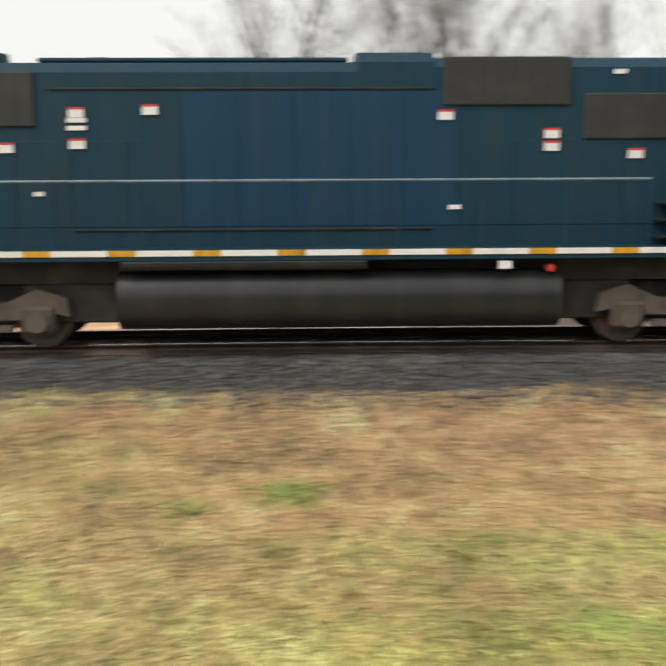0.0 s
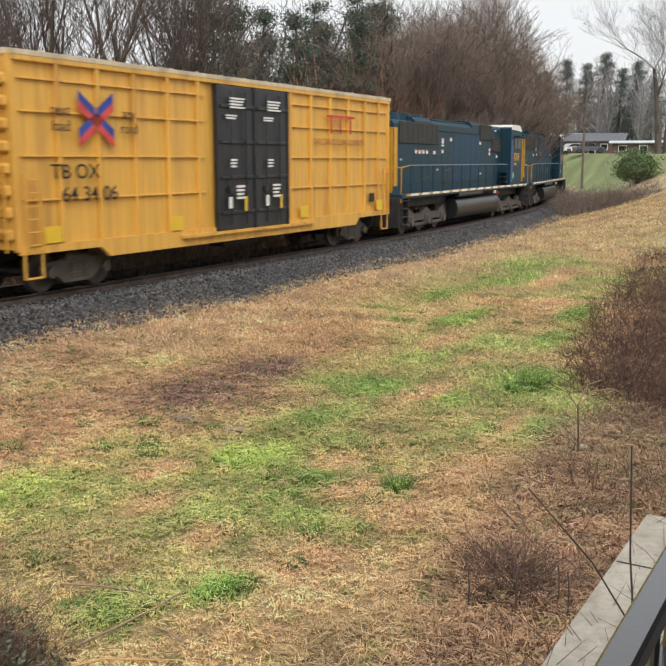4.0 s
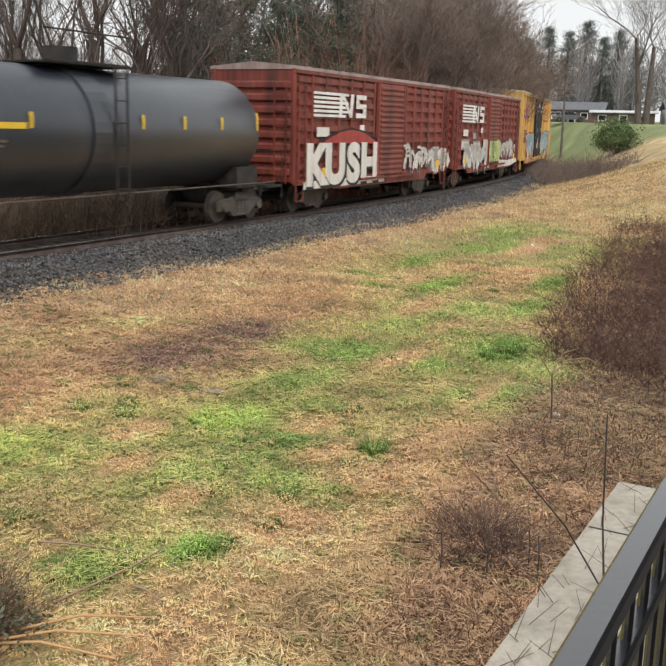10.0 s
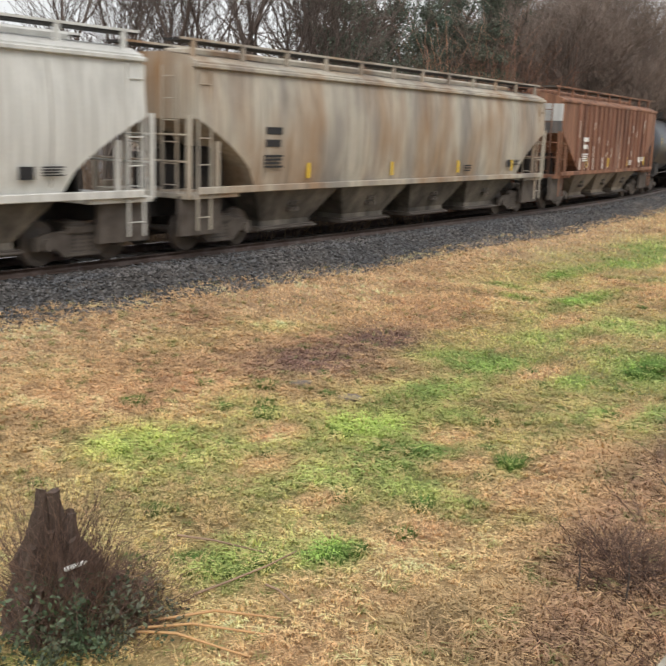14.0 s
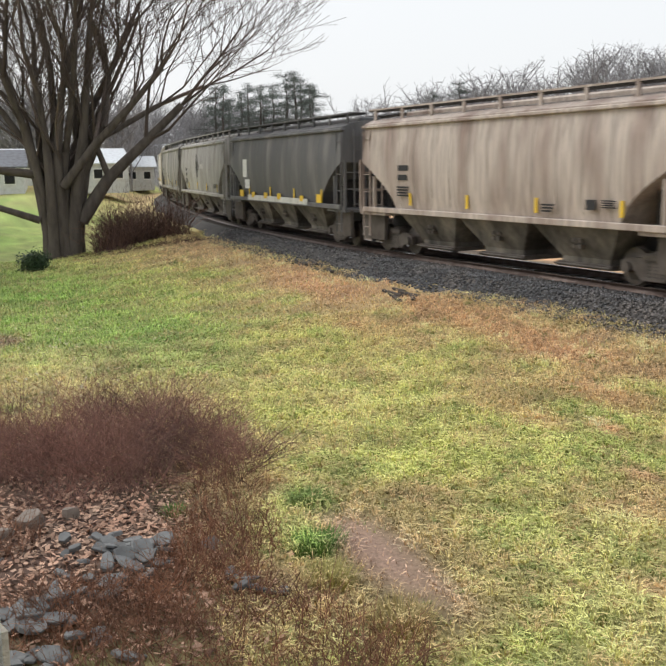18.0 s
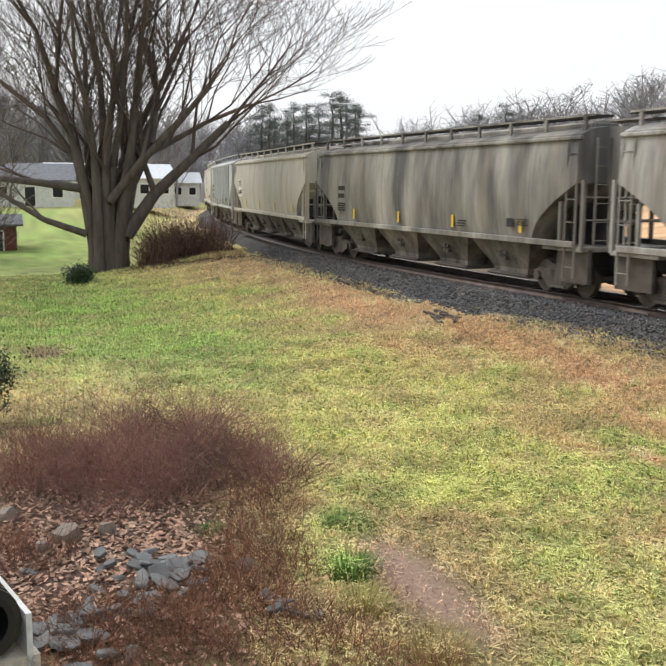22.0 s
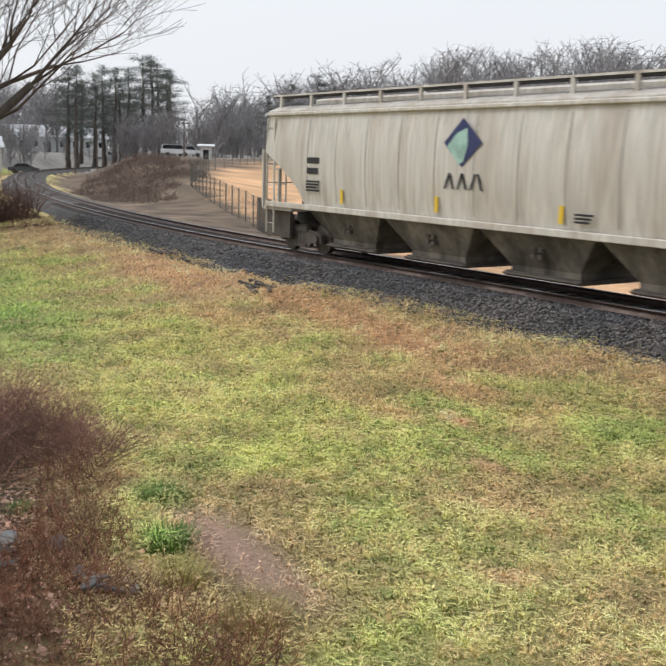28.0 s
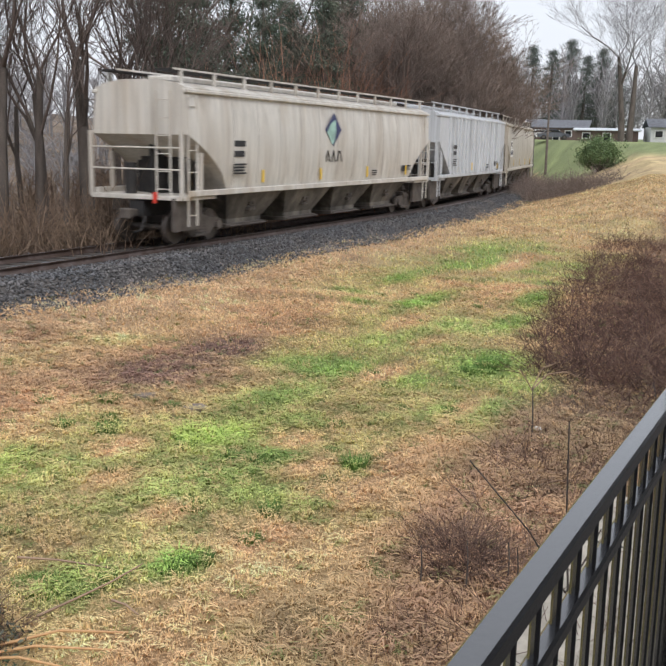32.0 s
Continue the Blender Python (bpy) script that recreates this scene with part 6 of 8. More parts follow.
def thicket(name, label, spots, per, tall, mat, seed, thick=0.012, fan=0.35, category="bushes"):
    """Stems that rise from spots (x, y, radius) on the ground, as one mass."""
    rng = np.random.RandomState(seed)
    rows = []
    for x, y, rad in spots:
        n = int(per * rad * rad)
        a, r = rng.uniform(0, 6.283, n), rad * np.sqrt(rng.uniform(0, 1, n))
        px, py = x + r * np.cos(a), y + r * np.sin(a)
        pz = height(px, py) - 0.05
        way = np.stack([rng.normal(0, fan, n), rng.normal(0, fan, n), np.ones(n)], 1)
        h = tall * rng.uniform(0.4, 1.15, n) * (1 - 0.45 * (r / rad) ** 2) * (0.85 + 0.4 * wobble(px, py, 0.45, seed))
        p = np.stack([px, py, pz], 1)
        for k in range(3):
            way = way + np.stack([rng.normal(0, fan * 0.5, n), rng.normal(0, fan * 0.5, n), rng.normal(-0.12 * k, 0.2, n)], 1)
            q = p + way / np.linalg.norm(way, axis=1)[:, None] * (h / 3)[:, None]
            w = thick * (1 - k / 3.6)
            rows.append(np.concatenate([p, q, np.full((n, 1), w), np.full((n, 1), w * 0.6)], 1))
            if k:
                m = (p + q) / 2
                e = m + (way / np.linalg.norm(way, axis=1)[:, None] + rng.normal(0, 0.7, (n, 3))) * (h * 0.22)[:, None]
                rows.append(np.concatenate([m, e, np.full((n, 1), w * 0.6), np.full((n, 1), w * 0.35)], 1))
            p = q
    v, f = tubes(np.concatenate(rows), 3)
    return tagged(quick(name, v, f, mat), label, category, kind="stuff")


UNDER = material("undergrowth_stem", (0.20, 0.14, 0.095), 0.9, 0, (0.12, 0.08, 0.06), 0.5, (0.5, 0.5, 0.5), 8, 0, 0.3, island=0.5)


def polar(az, dist, rad):
    return dist * math.sin(radians(az)), dist * math.cos(radians(az)), rad


thicket("undergrowth", "brown leafless undergrowth behind the railway track", [polar(a, d, 3.2) for a, d in ((36, 30), (40, 29), (44, 29), (48, 31), (52, 34), (55, 39), (58, 44), (61, 49), (64, 56), (66, 63), (68, 72), (38, 35), (43, 35), (47, 37), (51, 40), (56, 47))], 42, 2.6, UNDER, 41, 0.02, 0.3, "undergrowth")
RUST_SAPLING = material("rusty_sapling_stem", (0.40, 0.205, 0.13), 0.9, 0, (0.18, 0.09, 0.06), 0.5, (0.5, 0.5, 0.5), 8, 0, 0.3, island=0.4)
thicket("saplings", "reddish brown saplings at the edge of the woods", [polar(a, d, 3.0) for a, d in ((57, 41), (58.6, 43), (60.2, 45), (61.8, 48), (63.2, 52), (59.5, 47))], 30, 7.2, RUST_SAPLING, 42, 0.022, 0.14, "saplings")
thicket("red_brush", "low dull brown brush beside the bend of the track", [polar(a, d, 3.0) for a, d in ((70.6, 77), (71.6, 72), (72.6, 70), (73.6, 66), (72.8, 78), (74.6, 64), (71.4, 84))], 70, 1.7, BROWNTWIG, 43, 0.018, 0.45, "brush")
shrub("bushy evergreen tree on the far lawn", 81.5, 20.4, 2.2, 3.3, 51, material("juniper_green", (0.10, 0.16, 0.06), 0.7, 0, (0.14, 0.19, 0.075), 0.5, (1, 1, 1), 8, 0, 0.3, island=0.4), 0.09, 420)

# distant woods: many plain trees in one mass
def far_woods(name, label, az0, az1, d0, d1, count, tall, mat, seed, dense=3):
    rng = random.Random(seed)
    kinds = []
    for _ in range(5):
        segs = [(0, 0, -0.06, rng.gauss(0, 0.02), 0, 0.55, 0.014, 0.009)]
        for k in range(16):
            f = 0.08 + 0.48 * k / 16
            a = rng.uniform(0, 6.283)
            r = 0.25 * rng.uniform(0.3, 1.0)
            e = (math.cos(a) * r, math.sin(a) * r, f + rng.uniform(0.10, 0.30))
            segs.append((0, 0, f, *e, 0.006, 0.003))
            for q in range(4):
                w = 0.35 + 0.65 * q / 3
                m = [e[0] * w, e[1] * w, f + (e[2] - f) * w]
                for _ in range(dense):
                    segs.append((*m, m[0] + rng.gauss(0, 0.05), m[1] + rng.gauss(0, 0.05), m[2] + rng.uniform(0.0, 0.09), 0.0022, 0.001))
        kinds.append(np.array(segs))
    out = []
    for _ in range(count):
        az, dist = rng.uniform(az0, az1), rng.uniform(d0, d1)
        x, y = dist * math.sin(radians(az)), dist * math.cos(radians(az))
        if abs(off_track(x, y)) < 7:
            continue
        h = tall * rng.uniform(0.65, 1.2)
        g = kinds[rng.randrange(5)].copy()
        a, wide = rng.uniform(0, 6.283), rng.uniform(0.8, 1.25)
        co, si = math.cos(a) * wide, math.sin(a) * wide
        for c in (0, 3):
            gx, gy = g[:, c] * co - g[:, c + 1] * si, g[:, c] * si + g[:, c + 1] * co
            g[:, c], g[:, c + 1] = gx, gy
        g *= h
        off = np.array((x, y, zg(x, y)))
        g[:, 0:3] += off
        g[:, 3:6] += off
        out.append(g)
    v, f = tubes(np.concatenate(out), 3)
    tagged(quick(name, v, f, mat), label, "woods", kind="stuff")


far_woods("distant_woods", "bare grey woods on the hill beyond the field", -66, -22, 165, 250, 280, 17, HAZETWIG, 61, 3)
far_woods("distant_underwood", "grey leafless underwood at the foot of the hill", -82, -24, 160, 215, 420, 6.5, HAZETWIG, 66, 2)
far_woods("distant_woods", "bare grey trees behind the shop in the west", -82, -62, 225, 290, 230, 20, HAZETWIG, 65, 2)
far_woods("distant_underwood", "grey trees in front of the distant pines", -83, -66, 166, 182, 130, 10, HAZETWIG, 72, 2)
far_woods("rear_woods", "dense bare woods behind the railway track", 50, 64, 44, 85, 48, 13.5, TWIG, 67, 3)
far_woods("rear_underwood", "low leafless underwood behind the railway track", 36, 62, 34, 60, 80, 3.6, UNDER, 68, 3)
far_woods("distant_woods", "bare grey-brown woods behind the houses", 64, 90, 160, 220, 170, 17, HAZETWIG, 62, 2)
far_woods("rear_woods", "bare grey woods far behind the railway track", 5, 62, 95, 150, 170, 13, HAZETWIG, 69, 2)
far_woods("rear_underwood", "grey leafless underwood beyond the near trees", 30, 62, 60, 95, 110, 6, HAZETWIG, 70, 2)
far_woods("distant_woods", "bare trees around the houses in the west", -102, -81, 120, 170, 150, 16, HAZETWIG, 63, 2)
# needle colour paled to carry the haze of the distance
HAZENEEDLE = material("hazed_pine_needle", (0.115, 0.135, 0.118), 0.9, 0, (0.15, 0.155, 0.14), 0.4, (0.1, 0.1, 0.1), 2, 0, 0.2, island=0.3)
far_conifer = conifer("tall distant pine with a bare trunk", 71, 17, 4.6, 0.32, 0.55, needle=HAZENEEDLE, flat_top=True)
far_conifer_b = conifer("distant pine with an uneven flat crown", 75, 16, 4.0, 0.36, 0.5, needle=HAZENEEDLE, flat_top=True)
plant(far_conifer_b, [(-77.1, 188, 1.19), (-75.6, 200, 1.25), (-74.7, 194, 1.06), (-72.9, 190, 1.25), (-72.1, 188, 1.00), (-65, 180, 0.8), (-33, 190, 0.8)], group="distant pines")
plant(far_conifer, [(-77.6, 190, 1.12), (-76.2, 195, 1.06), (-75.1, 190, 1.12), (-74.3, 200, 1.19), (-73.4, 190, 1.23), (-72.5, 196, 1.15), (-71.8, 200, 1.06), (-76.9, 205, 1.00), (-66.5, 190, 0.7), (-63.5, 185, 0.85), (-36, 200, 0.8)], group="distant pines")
far_spruce = conifer("tall green conifer behind the houses", 72, 17, 4.6, 0.08, 1.0, needle=HAZENEEDLE)
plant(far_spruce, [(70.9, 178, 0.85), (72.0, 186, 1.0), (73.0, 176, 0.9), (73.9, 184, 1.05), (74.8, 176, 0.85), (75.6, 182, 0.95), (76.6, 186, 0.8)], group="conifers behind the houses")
great = bare_tree("great bare tree behind the far lawn", 73, 22, 0.5, 2, 0.12, 5, 0.7, 0.06, 2, twig=HAZETWIG)
plant(great, [(77.2, 118, 1.0), (80.5, 130, 0.8)])

# the yard tree in the west, many stems from one base
yr = random.Random(83)
segs = []
for k in range(12):
    a = 2 * math.pi * k / 12 + yr.uniform(-0.2, 0.2)
    off = 0.8 * math.sqrt((k % 4 + 0.6) / 4)
    p, r, way = Vector((math.cos(a) * off * 0.8, math.sin(a) * off * 1.1, -0.3)), yr.uniform(0.32, 0.44), Vector((math.cos(a) * 0.01, math.sin(a) * 0.01, 1))
    for i in range(4):
        way = (way + Vector((math.cos(a) * 0.03 + yr.gauss(0, 0.035), math.sin(a) * 0.04 + yr.gauss(0, 0.035), 0.04))).normalized()
        q = p + way * yr.uniform(1.1, 2.0)
        segs.append((*p, *q, r * (1.15 if i == 0 else 1.0), r * 0.9))
        if i > 1:
            b = yr.uniform(0, 6.283)
            grow(yr, segs, q, (way + Vector((math.cos(b), math.sin(b), 0.5)) * 0.7).normalized(), yr.uniform(4, 6), r * 0.34, 3, 0.62, 0.05, 2)
        p, r = q, r * 0.9
    grow(yr, segs, p, (way + Vector((math.cos(a), math.sin(a), 0)) * 0.16).normalized(), yr.uniform(6.5, 9.5), r * 0.85, 4, 0.6, 0.05, 2)
for p, way, length, r in (((0.4, 1.0, 1.8), (0.1, 0.85, 0.8), 8.0, 0.4), ((0.4, 1.1, 4.0), (0.3, 0.7, 0.8), 8.5, 0.3), ((0.3, -1.0, 1.9), (0.2, -1.0, 0.16), 6.5, 0.2), ((0, -1.0, 4.2), (0.2, -0.9, 0.35), 7.0, 0.24), ((0.8, 0.2, 3.6), (0.8, 0.5, 1.0), 8.0, 0.26), ((-0.5, 1.2, 5.5), (-0.2, 0.9, 0.5), 7.5, 0.22)):
    grow(yr, segs, p, Vector(way).normalized(), length, r, 4, 0.62, 0.04, 2)
yard_tree = split_tree(thing("bare_tree", "large bare tree with a fluted many-stemmed trunk", "tree"), segs, 0.15, BARK, TWIG, 0.0105)
yard_tree.matrix_world = pose(-52.5, 3.3, zg(-52.5, 3.3))
small_fork = bare_tree("small bare tree with three stems on the lawn", 84, 6.5, 0.2, 3, 0.3, 4, 0.6, 0.05, 2)
small_fork.matrix_world = pose(-44.3, -2.4, zg(-44.3, -2.4))
west_tree = bare_tree("bare tree beside the red shed", 85, 17, 0.45, 2, 0.1, 5, 0.7, 0.06, 2)
west_tree.matrix_world = pose(-62, -3.4, zg(-62, -3.4))


shrub("dark evergreen holly shrub at the lawn's edge", -17.2, -1.3, 0.95, 2.4, 5, size=0.036, clumps=420)
shrub("low green shrub under the large bare tree", -46.5, 1.7, 0.7, 1.0, 6, size=0.06)
thicket("brush_by_tree", "brown brush beside the large bare tree", [(-52, 6.4, 1.5), (-53, 7.9, 1.6), (-51.5, 8.9, 1.0), (-55, 7.2, 1.8), (-50.5, 5.6, 1.0)], 150, 2.9, DRYSTEM, 44, 0.02, 0.4, "brush")
TRACKSTEM = material("grey_brown_brush_stem", (0.19, 0.14, 0.115), 0.9, 0, (0.12, 0.085, 0.07), 0.5, (0.4, 0.4, 0.4), 10, 0, 0.3, island=0.5)
CLUMPSTEM = material("brown_bramble_stem", (0.19, 0.12, 0.092), 0.9, 0, (0.11, 0.068, 0.055), 0.4, (1, 1, 1), 10, 0, 0.3, island=0.5)
thicket("brush_pile", "low pile of dead branches beside the large bare tree", [(-48.5, 6.0, 1.3), (-48, 7.6, 1.2), (-47.2, 8.8, 1.0), (-49.5, 4.4, 0.9)], 110, 0.7, DRYSTEM, 57, 0.016, 1.1, "brush")
thicket("track_brush", "brown brush on the far bank of the track", [(-72, 22, 2.2), (-80, 24, 3.0), (-90, 28, 3.6), (-98, 30, 3), (-85, 22, 3), (-76, 21, 2.6), (-95, 25, 3), (-105, 28, 3.4), (-112, 32, 3.6), (-120, 36, 4), (-104, 34, 4), (-86, 28.5, 3)], 44, 1.5, TRACKSTEM, 45, 0.02, 0.6, "brush")

# brambles and dead stems near the camera
RUSTWEED = material("rusty_weed", (0.27, 0.125, 0.07), 0.9, 0, (0.14, 0.08, 0.055), 0.5, (1.5, 1.5, 1.5), 10, 0, 0.3, island=0.5)
thicket("purple_brush", "dense purple-brown leafless brush", [(-12.6, 1.0, 1.0), (-13.2, 1.9, 1.1), (-12.6, 2.5, 0.6), (-13.6, 0.3, 1.0), (-14.4, 1.2, 1.1), (-13.0, -0.4, 0.6), (-14.6, 0.0, 0.8), (-11.9, 1.7, 0.45), (-11.7, 0.6, 0.4), (-12.2, 3.0, 0.5), (-11.8, 2.6, 0.45), (-15.4, 1.8, 0.9), (-13.9, 2.3, 0.8)], 430, 1.35, REDTWIG, 46, 0.006, 0.75, "brush")
thicket("dry_weeds", "dry red-brown weeds below the wall", [(-8.3, 1.5, 0.75), (-7.6, 2.2, 0.6), (-9.4, 2.1, 0.6), (-8.3, 0.5, 0.8), (-7.4, 0.9, 0.8), (-6.6, 1.9, 0.7), (-10.3, 2.2, 0.6), (-6.6, 2.6, 0.5), (-5.8, 2.3, 0.6), (-9.0, 1.7, 0.5), (-11.2, 2.5, 0.5), (-10.6, -0.4, 0.7)], 700, 0.6, RUSTWEED, 47, 0.006, 0.5, "weeds")
thicket("litter_twigs", "dead twigs over the fallen leaves", [(-10.6, 0.2, 1.6), (-12.4, -0.4, 1.4), (-9.0, 0.0, 1.3), (-11.0, 1.4, 0.9), (-7.6, 1.4, 1.2)], 90, 0.35, DRYSTEM, 54, 0.005, 0.9, "twigs")
thicket("weed_stems", "tall upright rusty weed stems", [(-10.4, 2.3, 0.5), (-9.4, 2.2, 0.4), (-8.4, 1.6, 0.7), (-7.0, 2.2, 0.7), (-14.5, -0.6, 0.8), (-15.5, 0.2, 0.9), (-12.6, 2.4, 0.5)], 38, 1.15, RUSTWEED, 53, 0.006, 0.12, "weeds")
BRAMBLE_EDGE = [(16.7, 4.35, 0.85), (17.7, 4.9, 0.8), (19.3, 5.2, 0.9), (21.2, 5.5, 1.0), (23.4, 6.0, 1.0), (25.6, 6.4, 1.0), (28, 6.6, 1.1), (30.5, 6.9, 1.2), (33, 7.2, 1.3), (36, 7.5, 1.3)]
thicket("brambles", "tangled dark brown brambles along the edge of the lawn", BRAMBLE_EDGE + [(15.6 + 1.6 * k, 2.4 + 0.24 * k, 1.4) for k in range(9)] + [(17 + 2.2 * k, 3.8 + 0.3 * k, 1.1) for k in range(8)] + [(15.5 + 2 * k, 0.2 + 0.1 * k, 1.6) for k in range(9)], 210, 0.95, DRYSTEM, 48, 0.008, 1.0, "brambles")
thicket("bramble_tips", "thin dark shoots standing out of the brambles", BRAMBLE_EDGE, 26, 1.7, DRYSTEM, 58, 0.009, 0.55, "brambles")
thicket("bramble_litter", "low broken stems over brown leaf litter", [(10.4, 3.1, 1.0), (11.8, 3.2, 1.0), (13.2, 3.4, 1.1), (14.4, 3.6, 1.0), (13.0, 2.2, 1.2), (15.2, 4.0, 0.8), (11.2, 2.0, 1.0), (9.6, 2.2, 0.8), (6.6, 2.5, 0.9), (7.6, 2.2, 0.8)], 190, 0.42, DRYSTEM, 59, 0.006, 1.2, "stems")
thicket("bramble_clump", "round tangled clump of brown brambles", [(8.28, 3.12, 0.42), (8.12, 2.9, 0.36), (8.5, 3.0, 0.34)], 2000, 0.66, CLUMPSTEM, 49, 0.0055, 1.0, "brambles")
thicket("dead_stems", "thin dead stems over the dry grass", [(7.0, 2.3, 0.9), (6.2, 1.9, 0.7), (9.5, 2.2, 0.9), (11.0, 2.6, 1.0), (12.6, 2.6, 1.0)], 160, 0.6, DRYSTEM, 50, 0.005, 0.6, "stems")


BLEACHED = material("bleached_cane", (0.30, 0.20, 0.145), 0.85, 0, (0.2, 0.13, 0.1), 0.4, island=0.3)
thicket("bramble_canes", "pale arching canes through the brambles", [(14.6 + 1.6 * k, 2.2 + 0.24 * k, 1.6) for k in range(9)] + [(9.0, 2.6, 1.2), (11.5, 2.6, 1.4), (7.2, 2.0, 1.0)], 26, 1.3, BLEACHED, 55, 0.008, 0.95, "brambles")


def stalk(name, label, points, r, mat=BARK):
    """A single stem through points, bending."""
    rows = []
    for i, (a, b) in enumerate(zip(points, points[1:])):
        rows.append((*a, *b, r * (1 - 0.6 * i / len(points)), r * (1 - 0.6 * (i + 1) / len(points))))
    v, f = tubes(rows, 6)
    return tagged(quick(name, v, f, mat), label, "stem")


zz = zg(12.2, 3.6)
PALESTEM = material("pale_dry_stem", (0.36, 0.25, 0.17), 0.8, 0, (0.25, 0.17, 0.12), 0.4)
stalk("sapling_stem", "thin upright brown sapling stem in the brambles", [(12.2, 3.6, zz), (12.25, 3.62, zz + 0.35), (12.3, 3.66, zz + 0.75)], 0.013)
stalk("arched_cane", "pale arching bramble cane", [(12.3, 3.66, zz + 0.72), (12.6, 3.55, zz + 0.88), (12.95, 3.4, zz + 0.86), (13.3, 3.3, zz + 0.72)], 0.011, PALESTEM)
stalk("arched_cane", "pale arching bramble cane", [(12.3, 3.66, zz + 0.74), (12.5, 3.6, zz + 0.98), (12.8, 3.5, zz + 1.0)], 0.009, PALESTEM)
stalk("arched_cane", "pale bramble cane leaning on the sapling", [(12.3, 3.66, zz + 0.7), (12.2, 3.75, zz + 0.9), (12.15, 3.8, zz + 1.0)], 0.009, PALESTEM)
for x, y, h in ((7.7, 2.75, 0.5), (7.6, 3.15, 0.4), (8.1, 2.5, 0.4), (7.9, 2.35, 0.45)):
    stalk("dead_stem", "thin upright dead stem", [(x, y, zg(x, y)), (x + 0.02, y, zg(x, y) + h * 0.6), (x + 0.03, y + 0.02, zg(x, y) + h)], 0.009)
STRAWSTEM = material("straw_stalk", (0.60, 0.36, 0.17), 0.7, 0, (0.45, 0.26, 0.13), 0.4)
STALKS = ((4.46, 5.62, 5.26, 4.61), (4.46, 5.64, 4.9, 4.55), (4.77, 5.5, 5.5, 4.75))
for k, (x0, y0, x1, y1) in enumerate(STALKS):
    z0 = zg(4.8, 5.4)
    stalk("straw_stalk", "pale orange dry stalk lying on the grass", [(x0, y0, z0 + 0.05), ((x0 + x1) / 2, (y0 + y1) / 2, z0 + 0.13), (x1, y1, z0 + 0.05)], 0.014, STRAWSTEM)

# stump overgrown with vines
STUMPWOOD = material("rotten_stump_wood", (0.12, 0.085, 0.068), 0.95, 0, (0.06, 0.043, 0.036), 0.5, (6, 6, 2), 40, 0.8, 0.4)
stump = thing("tree_stump", "hollow grey-brown tree stump overgrown with vines and ivy", "stump", pose(4.2, 5.92, zg(4.2, 5.92) - 0.05))
bm = B()
rs = random.Random(14)
for k in range(54):
    a, r = rs.uniform(0, 6.283), rs.uniform(0.16, 0.3)
    top = (0.7 + 0.5 * max(0.0, math.cos(a - 1.2))) * rs.uniform(0.7, 1.08)
    lean = rs.uniform(-0.1, 0.1)
    m_ = (math.cos(a) * r * 0.95 + lean, math.sin(a) * r * 0.95, top * 0.55)
    rod(bm, (math.cos(a) * r * 1.35, math.sin(a) * r * 1.35, -0.05), m_, rs.uniform(0.05, 0.08), 0.05, 7)
    rod(bm, m_, (math.cos(a + lean * 4) * r * 0.6, math.sin(a + lean * 4) * r * 0.6, top), 0.05, rs.uniform(0.015, 0.04), 7)
for v_ in bm.verts:
    v_.co += Vector((noise.noise(v_.co * 5), noise.noise(v_.co * 5 + Vector((5, 1, 2))), noise.noise(v_.co * 6))) * 0.11
part("stump_wood", bm, STUMPWOOD, stump)
bm = B()
box(bm, -0.11, 0.11, -0.1, 0.1, 0.3, 0.55, 0.02)
part("stump_core", bm, material("grey_rotten_wood", (0.16, 0.155, 0.165), 0.9, 0, (0.09, 0.085, 0.09), 0.5), stump, "grey rotten heartwood")
bm = B()
box(bm, -0.1, 0.1, -0.27, -0.235, 0.66, 0.69, 0.008)
part("white_strip", bm, WHITE, stump, "white plastic strip caught in the stump")
nr = np.random.RandomState(8)
cc = np.stack([nr.normal(-0.02, 0.3, 150), nr.normal(-0.34, 0.16, 150), np.abs(nr.normal(0.12, 0.2, 150))], 1)
v, f = leaf_cards(nr, cc, 0.026, 22)
ob = quick("ivy_leaves", v, f, material("dusty_ivy_leaf", (0.075, 0.115, 0.06), 0.6, 0, (0.13, 0.12, 0.085), 0.45, (2, 2, 2), 8, 0, 0.3, island=0.5))
ob.parent = stump
thicket("stump_vines", "brown vines climbing over the tree stump", [(4.2, 5.92, 0.3), (4.24, 5.78, 0.28)], 4200, 1.5, CLUMPSTEM, 56, 0.0055, 0.22, "vines")
thicket("vine_tangle", "brown vine tangle beside the stump", [(4.5, 5.85, 0.42), (4.82, 5.76, 0.4), (4.5, 5.62, 0.3), (4.75, 6.0, 0.3)], 1900, 0.72, CLUMPSTEM, 52, 0.005, 0.7, "vines")
for pts in ([(5.9, 6.4, 0.12), (6.1, 6.1, 0.1), (6.31, 5.65, 0.05)], [(5.29, 5.54, 0.05), (5.6, 5.42, 0.1), (5.95, 5.32, 0.14), (6.26, 5.24, 0.2)], [(5.78, 5.17, 0.08), (5.76, 5.0, 0.09), (5.74, 4.85, 0.05)]):
    stalk("fallen_branch", "thin dead branch lying on the grass", [(x, y, zg(x, y) + z_) for x, y, z_ in pts], 0.012, PALESTEM)


